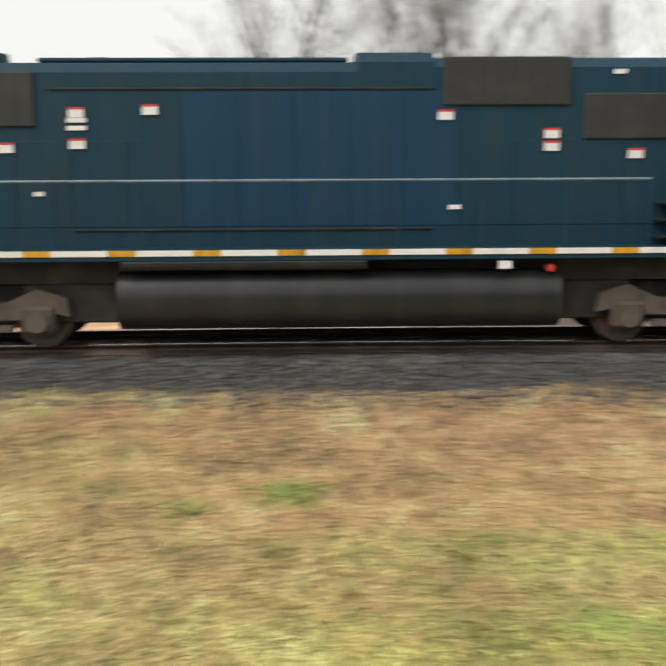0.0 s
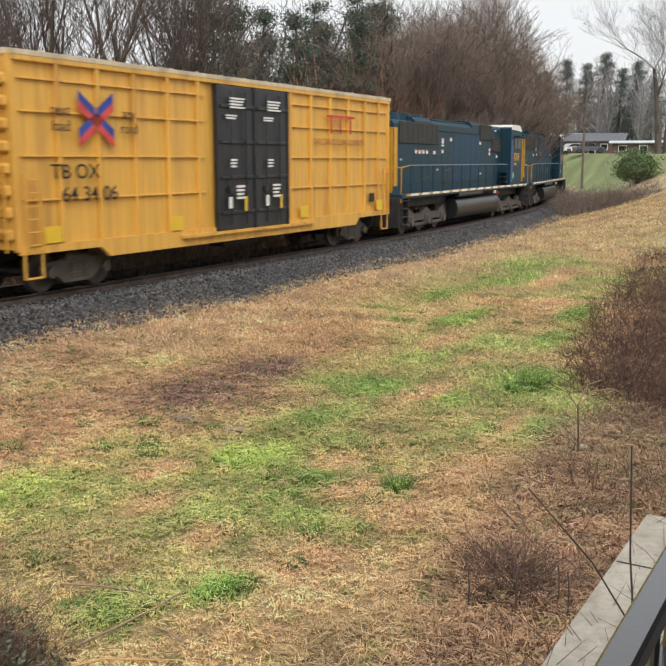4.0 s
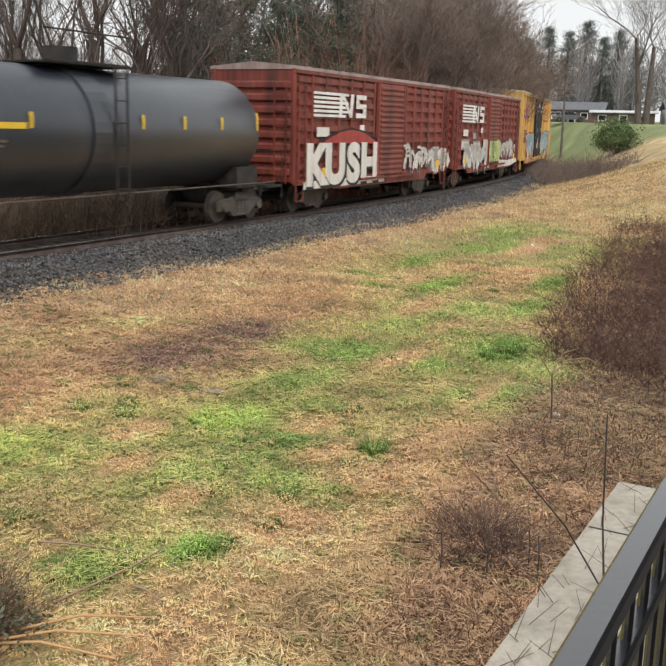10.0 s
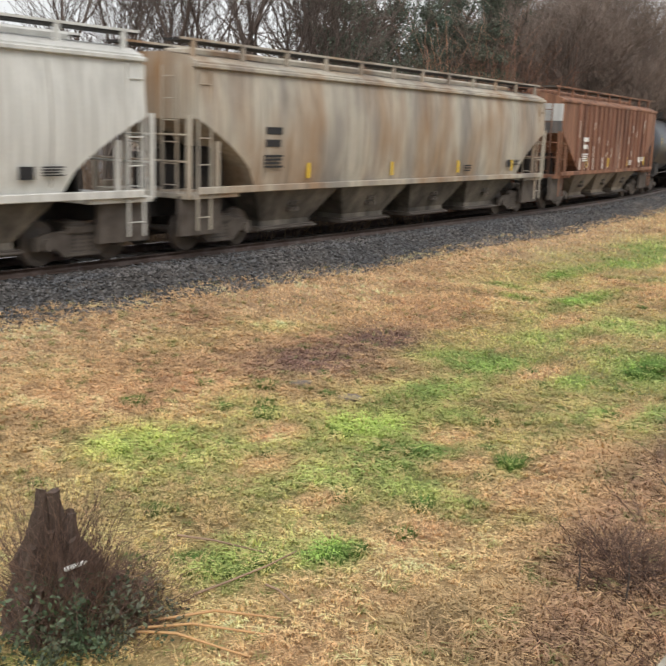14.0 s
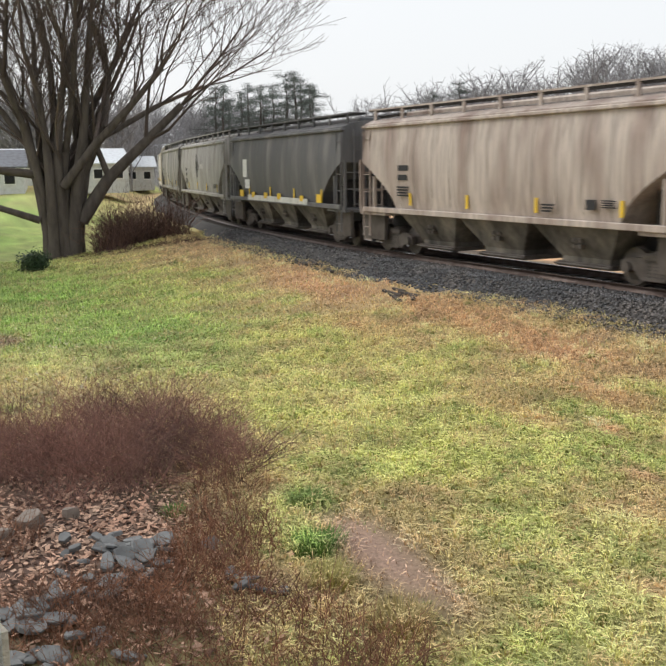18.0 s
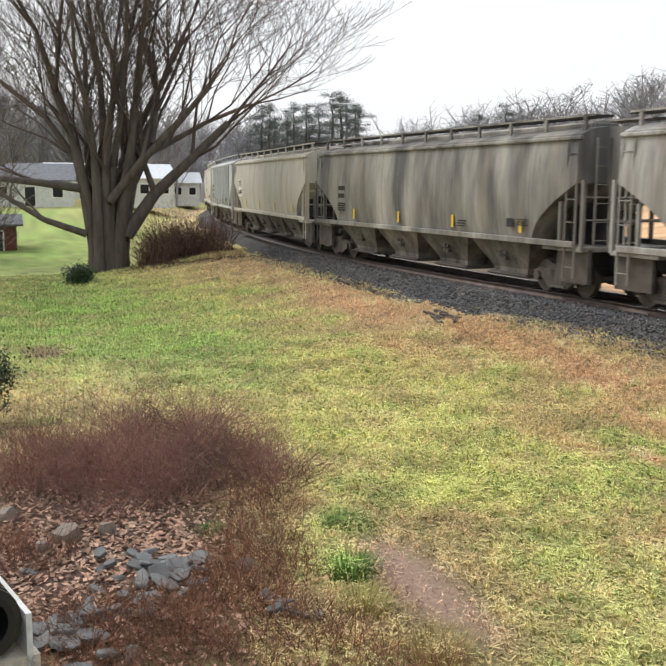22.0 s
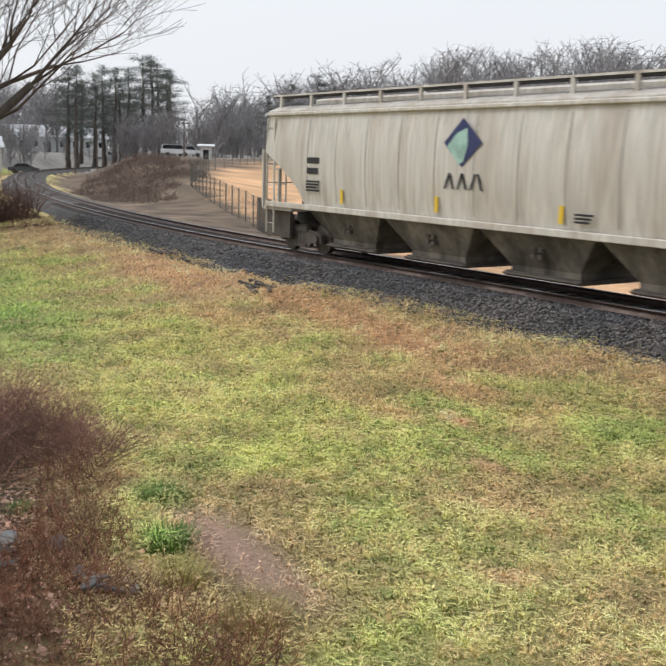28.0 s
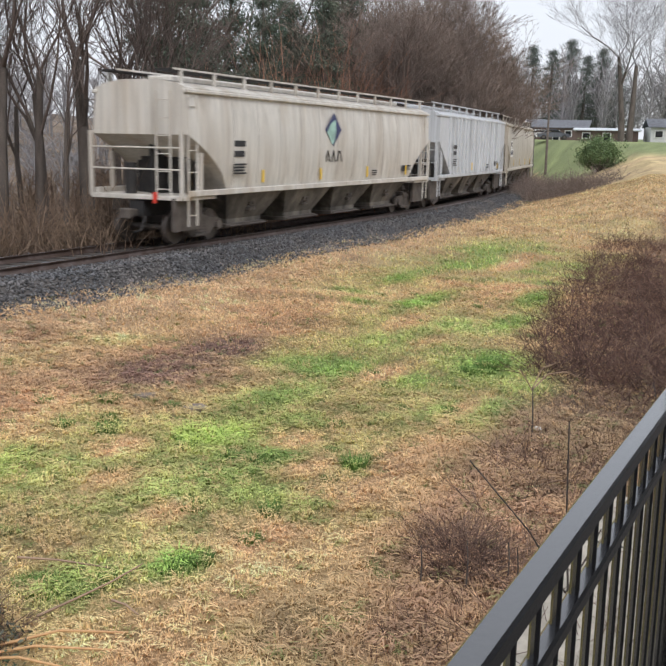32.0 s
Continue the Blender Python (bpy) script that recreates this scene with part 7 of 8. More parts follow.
# ---- grass, litter, ballast ----
def blades(name, label, x0, x1, y0, y1, count, tall, seed, gate):
    """Bent blades in clumps, each of two narrow triangles, leaning with their clump."""
    rng = np.random.RandomState(seed)
    x, y = rng.uniform(x0, x1, count), rng.uniform(y0, y1, count)
    # draw the blades towards clump centres
    cell = 0.13
    ix, iy = np.floor(x / cell), np.floor(y / cell)
    hx, hy = np.sin(ix * 12.9898 + iy * 78.233) * 43758.5453, np.sin(ix * 39.346 + iy * 11.135) * 24634.6345
    cx, cy = (ix + 0.2 + 0.6 * (hx - np.floor(hx))) * cell, (iy + 0.2 + 0.6 * (hy - np.floor(hy))) * cell
    pull = rng.uniform(0, 0.75, count)
    x, y = x + (cx - x) * pull, y + (cy - y) * pull
    keep = gate(x, y, rng)
    x, y, cx, cy = x[keep], y[keep], cx[keep], cy[keep]
    hue = (hx - np.floor(hx))[keep]
    n = len(x)
    tone = tone_at(x, y)
    z = height(x, y) - 0.006
    lush = np.clip((tone[:, 1] - tone[:, 0] * 0.85) * 6, 0, 1)
    h = tall * rng.uniform(0.35, 1.25, n) * (1 + 0.5 * lush) * (0.65 + 0.8 * hue)
    w = rng.uniform(0.0028, 0.0056, n) * (1 + np.hypot(x, y) / 9)
    lean = rng.uniform(0.3, 1.5, n)
    b = np.arctan2(y - cy, x - cx) + rng.normal(0, 0.7, n)
    p = np.stack([x, y, z], 1)
    a = b + 1.57 + rng.normal(0, 0.4, n)
    side = np.stack([np.cos(a), np.sin(a), np.zeros(n)], 1) * w[:, None]
    out = np.stack([np.cos(b) * lean, np.sin(b) * lean, np.zeros(n)], 1)
    mid = p + (out * 0.4 + np.array([0, 0, 0.75])) * h[:, None]
    tip = p + (out * 1.15 + np.array([0, 0, 0.75])) * h[:, None]
    v = np.stack([p - side, p + side, mid, mid - side * 0.8, mid + side * 0.8, tip], 1).reshape(-1, 3)
    pick = (hy - np.floor(hy))[keep]
    swell = 1.12 + 0.26 * wobble(x, y, 0.3, 23) + 0.15 * wobble(x, y, 0.9, 24)
    tone = tone * rng.uniform(0.85, 1.2, (n, 1)) * (0.6 + 0.75 * hue)[:, None] * swell[:, None]
    dry = (pick < 0.26 - 0.2 * lush) & (rng.uniform(0, 1, n) < 0.8) | (rng.uniform(0, 1, n) < 0.1 - 0.05 * lush)
    tone[dry] = tone[dry] * 0.4 + np.array((0.68, 0.46, 0.24)) * 0.62
    green = (pick > 0.93 - 0.15 * lush) & (rng.uniform(0, 1, n) < 0.75)
    tone[green] = tone[green] * 0.4 + np.array((0.13, 0.24, 0.05)) * 0.65
    tagged(quick(name, v, np.arange(6 * n).reshape(-1, 3), BLADES, np.repeat(np.clip(tone, 0.01, 0.8), 6, 0)), label, "grass", kind="stuff")


def lawn_gate(x, y, rng):
    d = off_track(x, y)
    bare = np.exp(-(((x + 8.5) / 1.5) ** 2 + ((y - 3.52) / 0.38) ** 2) ** 2)
    litter = np.exp(-(((x + 10.8) / 3.2) ** 2 + ((y - 0.4) / 1.8) ** 2) ** 2)
    return (d > 2.25 + 0.3 * wobble(x, y, 1.2, 8) + 0.25 * rng.uniform(-1, 1, len(x))) & (rng.uniform(0, 1, len(x)) > 0.95 * np.maximum(bare, litter))


blades("lawn_grass", "short winter grass, straw coloured with green patches", 3.0, 14, 1.5, 15.0, 330000, 0.066, 1, lawn_gate)
blades("lawn_grass", "short winter grass, straw coloured with green patches", 14, 26, 2.5, 15.5, 120000, 0.07, 5, lawn_gate)
blades("lawn_grass", "yellow-green winter grass on the slope", -12, 3.0, 1.6, 14.5, 310000, 0.078, 2, lawn_gate)
blades("lawn_grass", "yellow-green winter grass on the slope", -24, -12, 1.0, 13.5, 120000, 0.09, 6, lawn_gate)
blades("yard_grass", "short green grass of the yard", -24, -14, -5, 1.2, 50000, 0.07, 8, lawn_gate)
blades("dead_grass", "long matted dead grass beside the brambles", 4.6, 14, 1.6, 4.9, 60000, 0.13, 7, lambda x, y, rng: (y < 4.2 + 0.1 * (x - 7) + 0.5 * wobble(x, y, 1.1, 31)) & (rng.uniform(0, 1, len(x)) < 0.75))
blades("far_grass", "dry grass in the distance", 26, 60, 2, 20, 90000, 0.09, 3, lawn_gate)
blades("far_grass", "green and yellow grass of the yard", -52, -24, -5, 11, 110000, 0.09, 4, lawn_gate)


def tufts(spots, seed):
    rng = np.random.RandomState(seed)
    vs, ts = [], []
    for x, y, r, h, col in spots:
        n = int(300 * r / 0.2)
        a, q = rng.uniform(0, 6.283, n), r * np.sqrt(rng.uniform(0, 1, n))
        px, py = x + q * np.cos(a), y + q * np.sin(a)
        p = np.stack([px, py, height(px, py)], 1)
        s = np.stack([-np.sin(a), np.cos(a), 0 * a], 1) * 0.006
        tip = p + np.stack([np.cos(a) * rng.uniform(0.1, 1, n), np.sin(a) * rng.uniform(0.1, 1, n), np.ones(n)], 1) * (h * rng.uniform(0.5, 1.1, n))[:, None]
        vs.append(np.stack([p - s, p + s, tip], 1).reshape(-1, 3))
        ts.append(np.repeat(np.array(col) * rng.uniform(0.6, 1.3, (n, 1)), 3, 0))
    v = np.concatenate(vs)
    tagged(quick("grass_tufts", v, np.arange(len(v)).reshape(-1, 3), BLADES, np.concatenate(ts)), "dark green grass tufts in the lawn", "grass", kind="stuff")


dg = (0.12, 0.23, 0.045)
rt = random.Random(4)
spots = [(10.05, 5.12, 0.17, 0.2, dg), (-9.0, 2.9, 0.28, 0.2, dg), (-10.4, 3.3, 0.25, 0.14, (0.2, 0.29, 0.08)), (-10.7, 1.75, 0.16, 0.12, dg), (6.67, 5.21, 0.2, 0.11, dg), (6.95, 5.1, 0.14, 0.1, dg), (-6.0, 3.1, 0.25, 0.16, (0.3, 0.32, 0.08)), (-7.2, 3.1, 0.3, 0.18, (0.42, 0.34, 0.14)), (-8.2, 2.8, 0.25, 0.18, (0.4, 0.36, 0.12))]
spots += [(x, y, r, h, dg) for x, y, r, h in ((8.37, 5.28, 0.14, 0.11), (9.66, 6.22, 0.16, 0.1), (9.61, 7.32, 0.14, 0.08), (10.52, 9.45, 0.22, 0.09), (9.28, 9.13, 0.17, 0.09), (9.92, 10.14, 0.14, 0.08), (9.58, 8.61, 0.24, 0.09), (9.9, 8.9, 0.16, 0.08), (9.54, 6.66, 0.16, 0.08), (8.54, 10.11, 0.2, 0.1), (6.15, 5.53, 0.15, 0.09), (5.74, 5.96, 0.28, 0.07), (16.24, 5.65, 0.3, 0.22), (15.7, 5.75, 0.25, 0.16), (13.11, 5.17, 0.18, 0.09), (7.6, 5.0, 0.14, 0.09), (8.0, 6.0, 0.2, 0.07), (11.5, 6.2, 0.16, 0.07))]
spots += [(rt.uniform(5, 24), rt.uniform(4.5, 11), rt.uniform(0.08, 0.16), rt.uniform(0.05, 0.08), (0.15, 0.23, 0.06)) for _ in range(26)]
spots += [(rt.uniform(-16, 3), rt.uniform(4, 12), rt.uniform(0.1, 0.2), rt.uniform(0.05, 0.08), (0.3, 0.34, 0.09)) for _ in range(30)]
tufts(spots, 77)


def strew(name, label, spots, count, size, mat, seed, category, lift=0.015):
    rng = np.random.RandomState(seed)
    out = []
    for x, y, rx, ry in spots:
        px, py = rng.normal(x, rx / 2, count), rng.normal(y, ry / 2, count)
        n = count
        c = np.stack([px, py, height(px, py) + lift + rng.uniform(0, 0.03, n)], 1)
        a = rng.uniform(0, 6.283, n)
        u = np.stack([np.cos(a), np.sin(a), rng.normal(0, 0.35, n)], 1) * (size * rng.uniform(0.5, 1.2, n))[:, None]
        w = np.stack([-np.sin(a), np.cos(a), rng.normal(0, 0.35, n)], 1) * (size * rng.uniform(0.3, 0.7, n))[:, None]
        out.append(np.stack([c - u, c - w, c + u, c + w], 1).reshape(-1, 3))
    v = np.concatenate(out)
    tagged(quick(name, v, np.arange(len(v)).reshape(-1, 4), mat), label, category, kind="stuff")


strew("leaf_litter", "brown and pinkish fallen leaves", [(-11.2, 0.5, 1.6, 1.4), (-10.6, 1.3, 1.5, 0.8), (-12.4, -0.4, 2.2, 1.2), (-9.2, 0.2, 1.6, 1.2), (-10, -0.6, 2.5, 1.2), (-8.2, 1.2, 1.8, 1.2)], 900, 0.045, LITTER, 5, "leaves")
strew("leaf_litter", "pale fallen leaves on the green lawn", [(-22, 2.2, 5, 2.0), (-19, 1.6, 4, 1.2), (-28, 1.5, 5, 2.0)], 160, 0.06, material("pale_leaf", (0.6, 0.53, 0.38), 0.9), 6, "leaves")


def stones():
    rng = np.random.RandomState(9)
    n = 72000
    s = np.concatenate([rng.uniform(-48, 62, n // 2), rng.uniform(-30, 34, n - n // 2)])
    side = np.where(rng.uniform(0, 1, n) < 0.85, 1, -1)
    d = np.where(side > 0, 0.85 + 2.0 * rng.uniform(0, 1, n) ** 0.85 + 0.12 * rng.normal(0, 1, n), -rng.uniform(0.85, 2.2, n))
    cx, cy = np.interp(s, LS, LX), np.interp(s, LS, LY)
    tx, ty = np.interp(s + 1, LS, LX) - cx, np.interp(s + 1, LS, LY) - cy
    x, y = cx + ty * d, cy - tx * d
    ad = np.abs(d)
    z = np.where(ad < 1.75, -0.195, -0.2 - (ad - 1.75) * 0.65)
    z = np.maximum(z, height(x, y))
    c = np.stack([x, y, z + rng.uniform(0, 0.03, n)], 1)
    r = rng.uniform(0.024, 0.052, n)
    ax = np.array([[1, 0, 0], [0, 1, 0], [0, 0, 1], [-1, 0, 0], [0, -1, 0], [0, 0, -1.0]])
    jit = rng.uniform(0.6, 1.25, (n, 6, 1))
    g = rng.uniform(0, 6.283, n)
    co, si = np.cos(g)[:, None], np.sin(g)[:, None]
    v = ax[None] * jit + rng.normal(0, 0.18, (n, 6, 3))
    vx, vy = v[:, :, 0] * co - v[:, :, 1] * si, v[:, :, 0] * si + v[:, :, 1] * co
    v = np.stack([vx, vy, v[:, :, 2] * 0.8], 2) * r[:, None, None] + c[:, None, :]
    tri = np.array([[0, 1, 2], [1, 3, 2], [3, 4, 2], [4, 0, 2], [1, 0, 5], [3, 1, 5], [4, 3, 5], [0, 4, 5]])
    f = (np.arange(n)[:, None, None] * 6 + tri[None]).reshape(-1, 3)
    ob = quick("ballast_stones", v.reshape(-1, 3), f, STONE)
    tagged(ob, "loose crushed grey ballast stones", "ballast", kind="stuff")


stones()
bm = B()
box(bm, -0.115, 0.115, -1.3, 1.3, -0.32, -0.165, 0.012)
tie_mesh = mesh_of("tie", bm, TIE)
for k in range(230):
    s = -58 + k * 0.53
    a, b = on_track(s), on_track(s + 0.3)
    t_ = part("tie", tie_mesh, TIE, railway)
    t_.matrix_local = pose(a[0], a[1], 0, 0, 0, math.degrees(math.atan2(b[1] - a[1], b[0] - a[0])) + rt.uniform(-0.8, 0.8))

# ---- terrace with its railing, wall and drain pipe ----
# floor out of view, kept dark so the railing reflects less light
bm = B()
box(bm, -2.6, 7.0, -4.0, 0.36, 1.0, 1.19)
tagged(new("terrace_floor", mesh_of("terrace_floor", bm, material("dark_unseen_floor", (0.05, 0.043, 0.038), 0.85, 0, (0.032, 0.028, 0.025), 0.5, (0.6, 7, 1)))), "unseen dark terrace floor behind the railing", "floor", kind="structure")
bm = B()
plate(bm, [(-2.6, -1.4), (-2.6, 1.2), (4.57, 1.2), (4.57, -1.4)], 0.0, 0.2)
for v_ in bm.verts:
    if v_.co.y > 0.1:
        v_.co.y = 0.93 + 0.028 * (v_.co.x - 2.6) + 0.0
    else:
        v_.co.y = 0.362
tagged(new("retaining_wall", mesh_of("retaining_wall", bm, CONCRETE)), "pale weathered concrete retaining wall with flat top", "wall", kind="structure")
rows = []
for k in range(230):
    x, y = 4.5 - 3.2 * rt.random() ** 0.8, rt.uniform(0.4, 0.92) if k % 3 else rt.uniform(0.38, 0.62)
    a, l = rt.gauss(0.25, 0.5), rt.uniform(0.05, 0.28)
    rows.append((x, y, 1.206, x + math.cos(a) * l, y + math.sin(a) * l, 1.208 + rt.uniform(0, 0.015), 0.0016, 0.0009))
v, f = tubes(rows, 3)
tagged(quick("wall_twigs", v, f, DRYSTEM), "dead twigs lying on the wall top", "twigs", kind="stuff")
bm = B()
box(bm, 3.94, 3.952, 0.364, 0.958, 1.1, 1.2015)
tagged(new("wall_joint", mesh_of("wall_joint", bm, DARK)), "dark joint across the wall top", "joint", kind="structure")
stalk("sapling_stem", "thin bare sapling in front of the wall", [(3.4, 0.75, 1.2), (3.42, 0.78, 1.45), (3.44, 0.8, 1.85)], 0.0045)
stalk("sapling_stem", "thin bare twig leaning over the wall", [(3.4, 0.76, 1.2), (3.3, 0.88, 1.45), (3.1, 1.05, 1.75)], 0.004)
stalk("sapling_stem", "short bare twig by the wall", [(3.41, 0.76, 1.2), (3.5, 0.7, 1.35), (3.55, 0.68, 1.42)], 0.004)
stalk("sapling_stem", "thin bare twig over the wall", [(4.2, 0.5, 1.2), (4.35, 0.62, 1.6), (4.45, 0.7, 1.8)], 0.004)
# wall out of view, added to keep bright sky out of the railing's reflections
bm = B()
box(bm, -7.0, 30.0, -3.6, -3.35, -2.5, 5.6)
tagged(new("unseen_wall", mesh_of("unseen_wall", bm, material("dark_unseen_wall", (0.05, 0.047, 0.045), 0.7, 0, (0.035, 0.033, 0.031), 0.4, (0.3, 0.3, 8)))), "unseen dark wall added behind the terrace", "wall", kind="structure")
railing = thing("metal_railing", "black metal railing with square balusters and capped posts", "railing")


def rail_y(x):
    return 0.25 + 0.028 * (x - 1.0)


def bar(name, x0, x1, z0, z1, depth):
    bm = B()
    box(bm, x0, x1, -depth / 2, depth / 2, z0, z1, 0.005)
    for v_ in bm.verts:
        v_.co.y += rail_y(v_.co.x)
    return part(name, bm, RAILBLACK, railing)


for x0, x1 in ((-0.35, 2.66), (2.74, 5.2)):
    bar("top_rail", x0, x1, 2.215, 2.25, 0.044)
    bar("upper_rail", x0, x1, 2.075, 2.105, 0.03)
    bar("lower_rail", x0, x1, 1.28, 1.31, 0.03)
    n = int((x1 - x0) / 0.12)
    for k in range(n):
        x = x0 + (k + 0.5) * (x1 - x0) / n
        bar("baluster", x - 0.008, x + 0.008, 1.27, 2.22, 0.016)
for x in (-0.38, 2.7, 5.23):
    bar("post", x - 0.033, x + 0.033, 1.19, 2.31, 0.066)
    bm = B()
    y = rail_y(x)
    box(bm, x - 0.04, x + 0.04, y - 0.04, y + 0.04, 2.30, 2.345, 0.004)
    bmesh.ops.create_cone(bm, cap_ends=True, segments=4, radius1=0.054, radius2=0.02, depth=0.03, matrix=Matrix.Translation((x, y, 2.36)) @ Matrix.Rotation(radians(45), 4, "Z"))
    part("post_cap", bm, RAILBLACK, railing)

# corrugated drain pipe on a ledge
a, b = Vector((-6.2, -1.0, 1.15)), Vector((-3.86, -0.26, 1.15))
pipe = thing("drain_pipe", "black corrugated plastic drain pipe with white edge boards", "drain pipe")
bm = B()
way, across = (b - a).normalized(), (b - a).normalized().cross(Vector((0, 0, 1)))
rings = []
for k in range(46):
    for f_, r_ in ((0.0, 0.13), (0.12, 0.158), (0.55, 0.158), (0.67, 0.13)):
        c_ = a.lerp(b, (k + f_) / 46)
        rings.append([bm.verts.new(c_ + across * (math.cos(6.2832 * q / 24) * r_) + Vector((0, 0, math.sin(6.2832 * q / 24) * r_))) for q in range(24)])
rings.append([bm.verts.new(v_.co.lerp(b - way * 0.02, 0.2)) for v_ in rings[-1]])
rings.append([bm.verts.new(v_.co - way * 0.5) for v_ in rings[-1]])
for r0, r1 in zip(rings, rings[1:]):
    for q in range(24):
        bm.faces.new((r0[q], r0[(q + 1) % 24], r1[(q + 1) % 24], r1[q]))
part("pipe", bm, PIPE, pipe, "corrugated black pipe")
way = (b - a).normalized()
side = Vector((-way.y, way.x, 0))
for off, w, h0, h1, nm in ((0.18, 0.012, -0.3, 0.02, "edge_board"), (-0.34, 0.12, -0.3, 0.05, "coping_slab")):
    bm = B()
    for p in (a, b):
        for s_ in (off - w, off + w):
            for z_ in (h0, h1):
                bm.verts.new((*(p + side * s_).xy, p.z + z_))
    bmesh.ops.convex_hull(bm, input=bm.verts[:])
    part(nm, bm, WHITE, pipe)
bm = B()
for p in (a, b):
    for s_ in (-0.9, 0.22):
        for z_ in (-2.6, -0.16):
            bm.verts.new((*(p + side * s_).xy, p.z + z_))
bmesh.ops.convex_hull(bm, input=bm.verts[:])
tagged(new("west_wall", mesh_of("west_wall", bm, CONCRETE)), "concrete ledge under the drain pipe", "wall", kind="structure")

# slate rubble below the wall
def slab(name, label, x, y, sx, sy, sz, mat, tilt, lift=0.0, group=""):
    """A broken flat stone with an uneven outline."""
    bm = B()
    pts = [(math.cos(6.283 * i / 8) * sx * rt.uniform(0.65, 1.1), math.sin(6.283 * i / 8) * sy * rt.uniform(0.65, 1.1)) for i in range(8)]
    for z_, q_ in ((-sz, 1.0), (sz * 0.5, 1.0), (sz, 0.88)):
        for px_, py_ in pts:
            bm.verts.new((px_ * q_, py_ * q_, z_ + rt.uniform(-0.2, 0.2) * sz))
    bmesh.ops.convex_hull(bm, input=bm.verts[:])
    st = tagged(new(name, mesh_of(name, bm, mat)), label, "stone", group)
    st.matrix_world = pose(x, y, zg(x, y) + lift, rt.uniform(-tilt, tilt), rt.uniform(-tilt, tilt), rt.uniform(0, 360))
    return st


for cx, cy, rx, ry, n, big in ((-9.42, 1.05, 0.42, 0.4, 26, 0.2), (-8.45, 2.05, 0.25, 0.25, 8, 0.14), (-8.3, 0.0, 0.3, 0.28, 15, 0.2), (-9.0, 0.5, 0.5, 0.4, 12, 0.12), (-7.6, 0.3, 0.5, 0.4, 14, 0.18), (-9.9, 0.6, 0.4, 0.3, 10, 0.13)):
    for k in range(n):
        x, y = rt.gauss(cx, rx * 0.7), rt.gauss(cy, ry * 0.7)
        slab("slate_stone", "flat grey slate stone among dead weeds", x, y, big * rt.uniform(0.45, 1.05), big * rt.uniform(0.35, 0.75), rt.uniform(0.01, 0.026), SLATE, 24, rt.uniform(0.0, 0.1), "slate rubble")
FIELDSTONE = material("brown_field_stone", (0.25, 0.21, 0.175), 0.9, 0, (0.17, 0.14, 0.12), 0.5, (5, 5, 5), 40, 0.5, 0.25)
for x, y, k in ((-11.0, 0.18, 0.2), (-11.2, 0.62, 0.13), (-10.7, -0.1, 0.12), (-12.0, -0.5, 0.14)):
    slab("field_stone", "rounded pale brown stone among fallen leaves", x, y, k, k * 0.8, k * 0.6, FIELDSTONE, 15, 0.05, "field stones")
for x, y, k in ((11.03, 8.29, 0.22), (11.03, 9.21, 0.2)):
    slab("flat_stone", "flat pale stone sunk in the lawn", x, y, k, k * 0.8, 0.03, FIELDSTONE, 3, 0.01, "lawn stones")
# old tie pieces by the track
for x, y, l, a in ((-25.1, 10.45, 0.9, 0), (-24.4, 10.25, 1.0, -12), (-24.5, 10.7, 0.7, 8), (-23.9, 10.55, 0.6, -20), (-25.3, 10.75, 0.5, 4), (-33.4, 10.35, 1.1, -4), (-33.0, 10.7, 1.0, -9), (-31.1, 10.66, 0.9, -12)):
    bm = B()
    box(bm, -l * 0.75, l * 0.75, -0.055, 0.055, 0, 0.075, 0.015)
    db = tagged(new("timber_scrap", mesh_of("timber_scrap", bm, TIE)), "dark broken piece of railway tie on the grass", "timber", "timber scraps")
    db.matrix_world = pose(x, y, zg(x, y), 0, 0, a)
bm = B()
plate(bm, [(-0.06, 0), (0.05, 0.01), (0.07, 0.05), (0, 0.09), (-0.05, 0.06)], -0.04, 0.05)
paper = tagged(new("paper_scrap", mesh_of("paper_scrap", bm, WHITE)), "crumpled white paper scrap in the weeds", "litter")
paper.matrix_world = pose(12.8, 3.7, zg(12.8, 3.7), 0, 0, 20)


# ---- buildings, fence, vehicles ----
SIDING = material("white_siding", (0.62, 0.63, 0.62), 0.7, 0, (0.5, 0.5, 0.48), 0.4)
ROOFW = material("pale_metal_roof", (0.66, 0.69, 0.72), 0.5, 0, (0.5, 0.52, 0.54), 0.4)
ROOFG = material("dark_shingle_roof", (0.16, 0.17, 0.19), 0.8, 0, (0.1, 0.1, 0.11), 0.5)
BRICK = material("dark_brick", (0.13, 0.09, 0.075), 0.8, 0, (0.09, 0.065, 0.055), 0.5)
REDWOOD = material("red_shed_boards", (0.15, 0.05, 0.04), 0.8, 0, (0.09, 0.035, 0.03), 0.4)


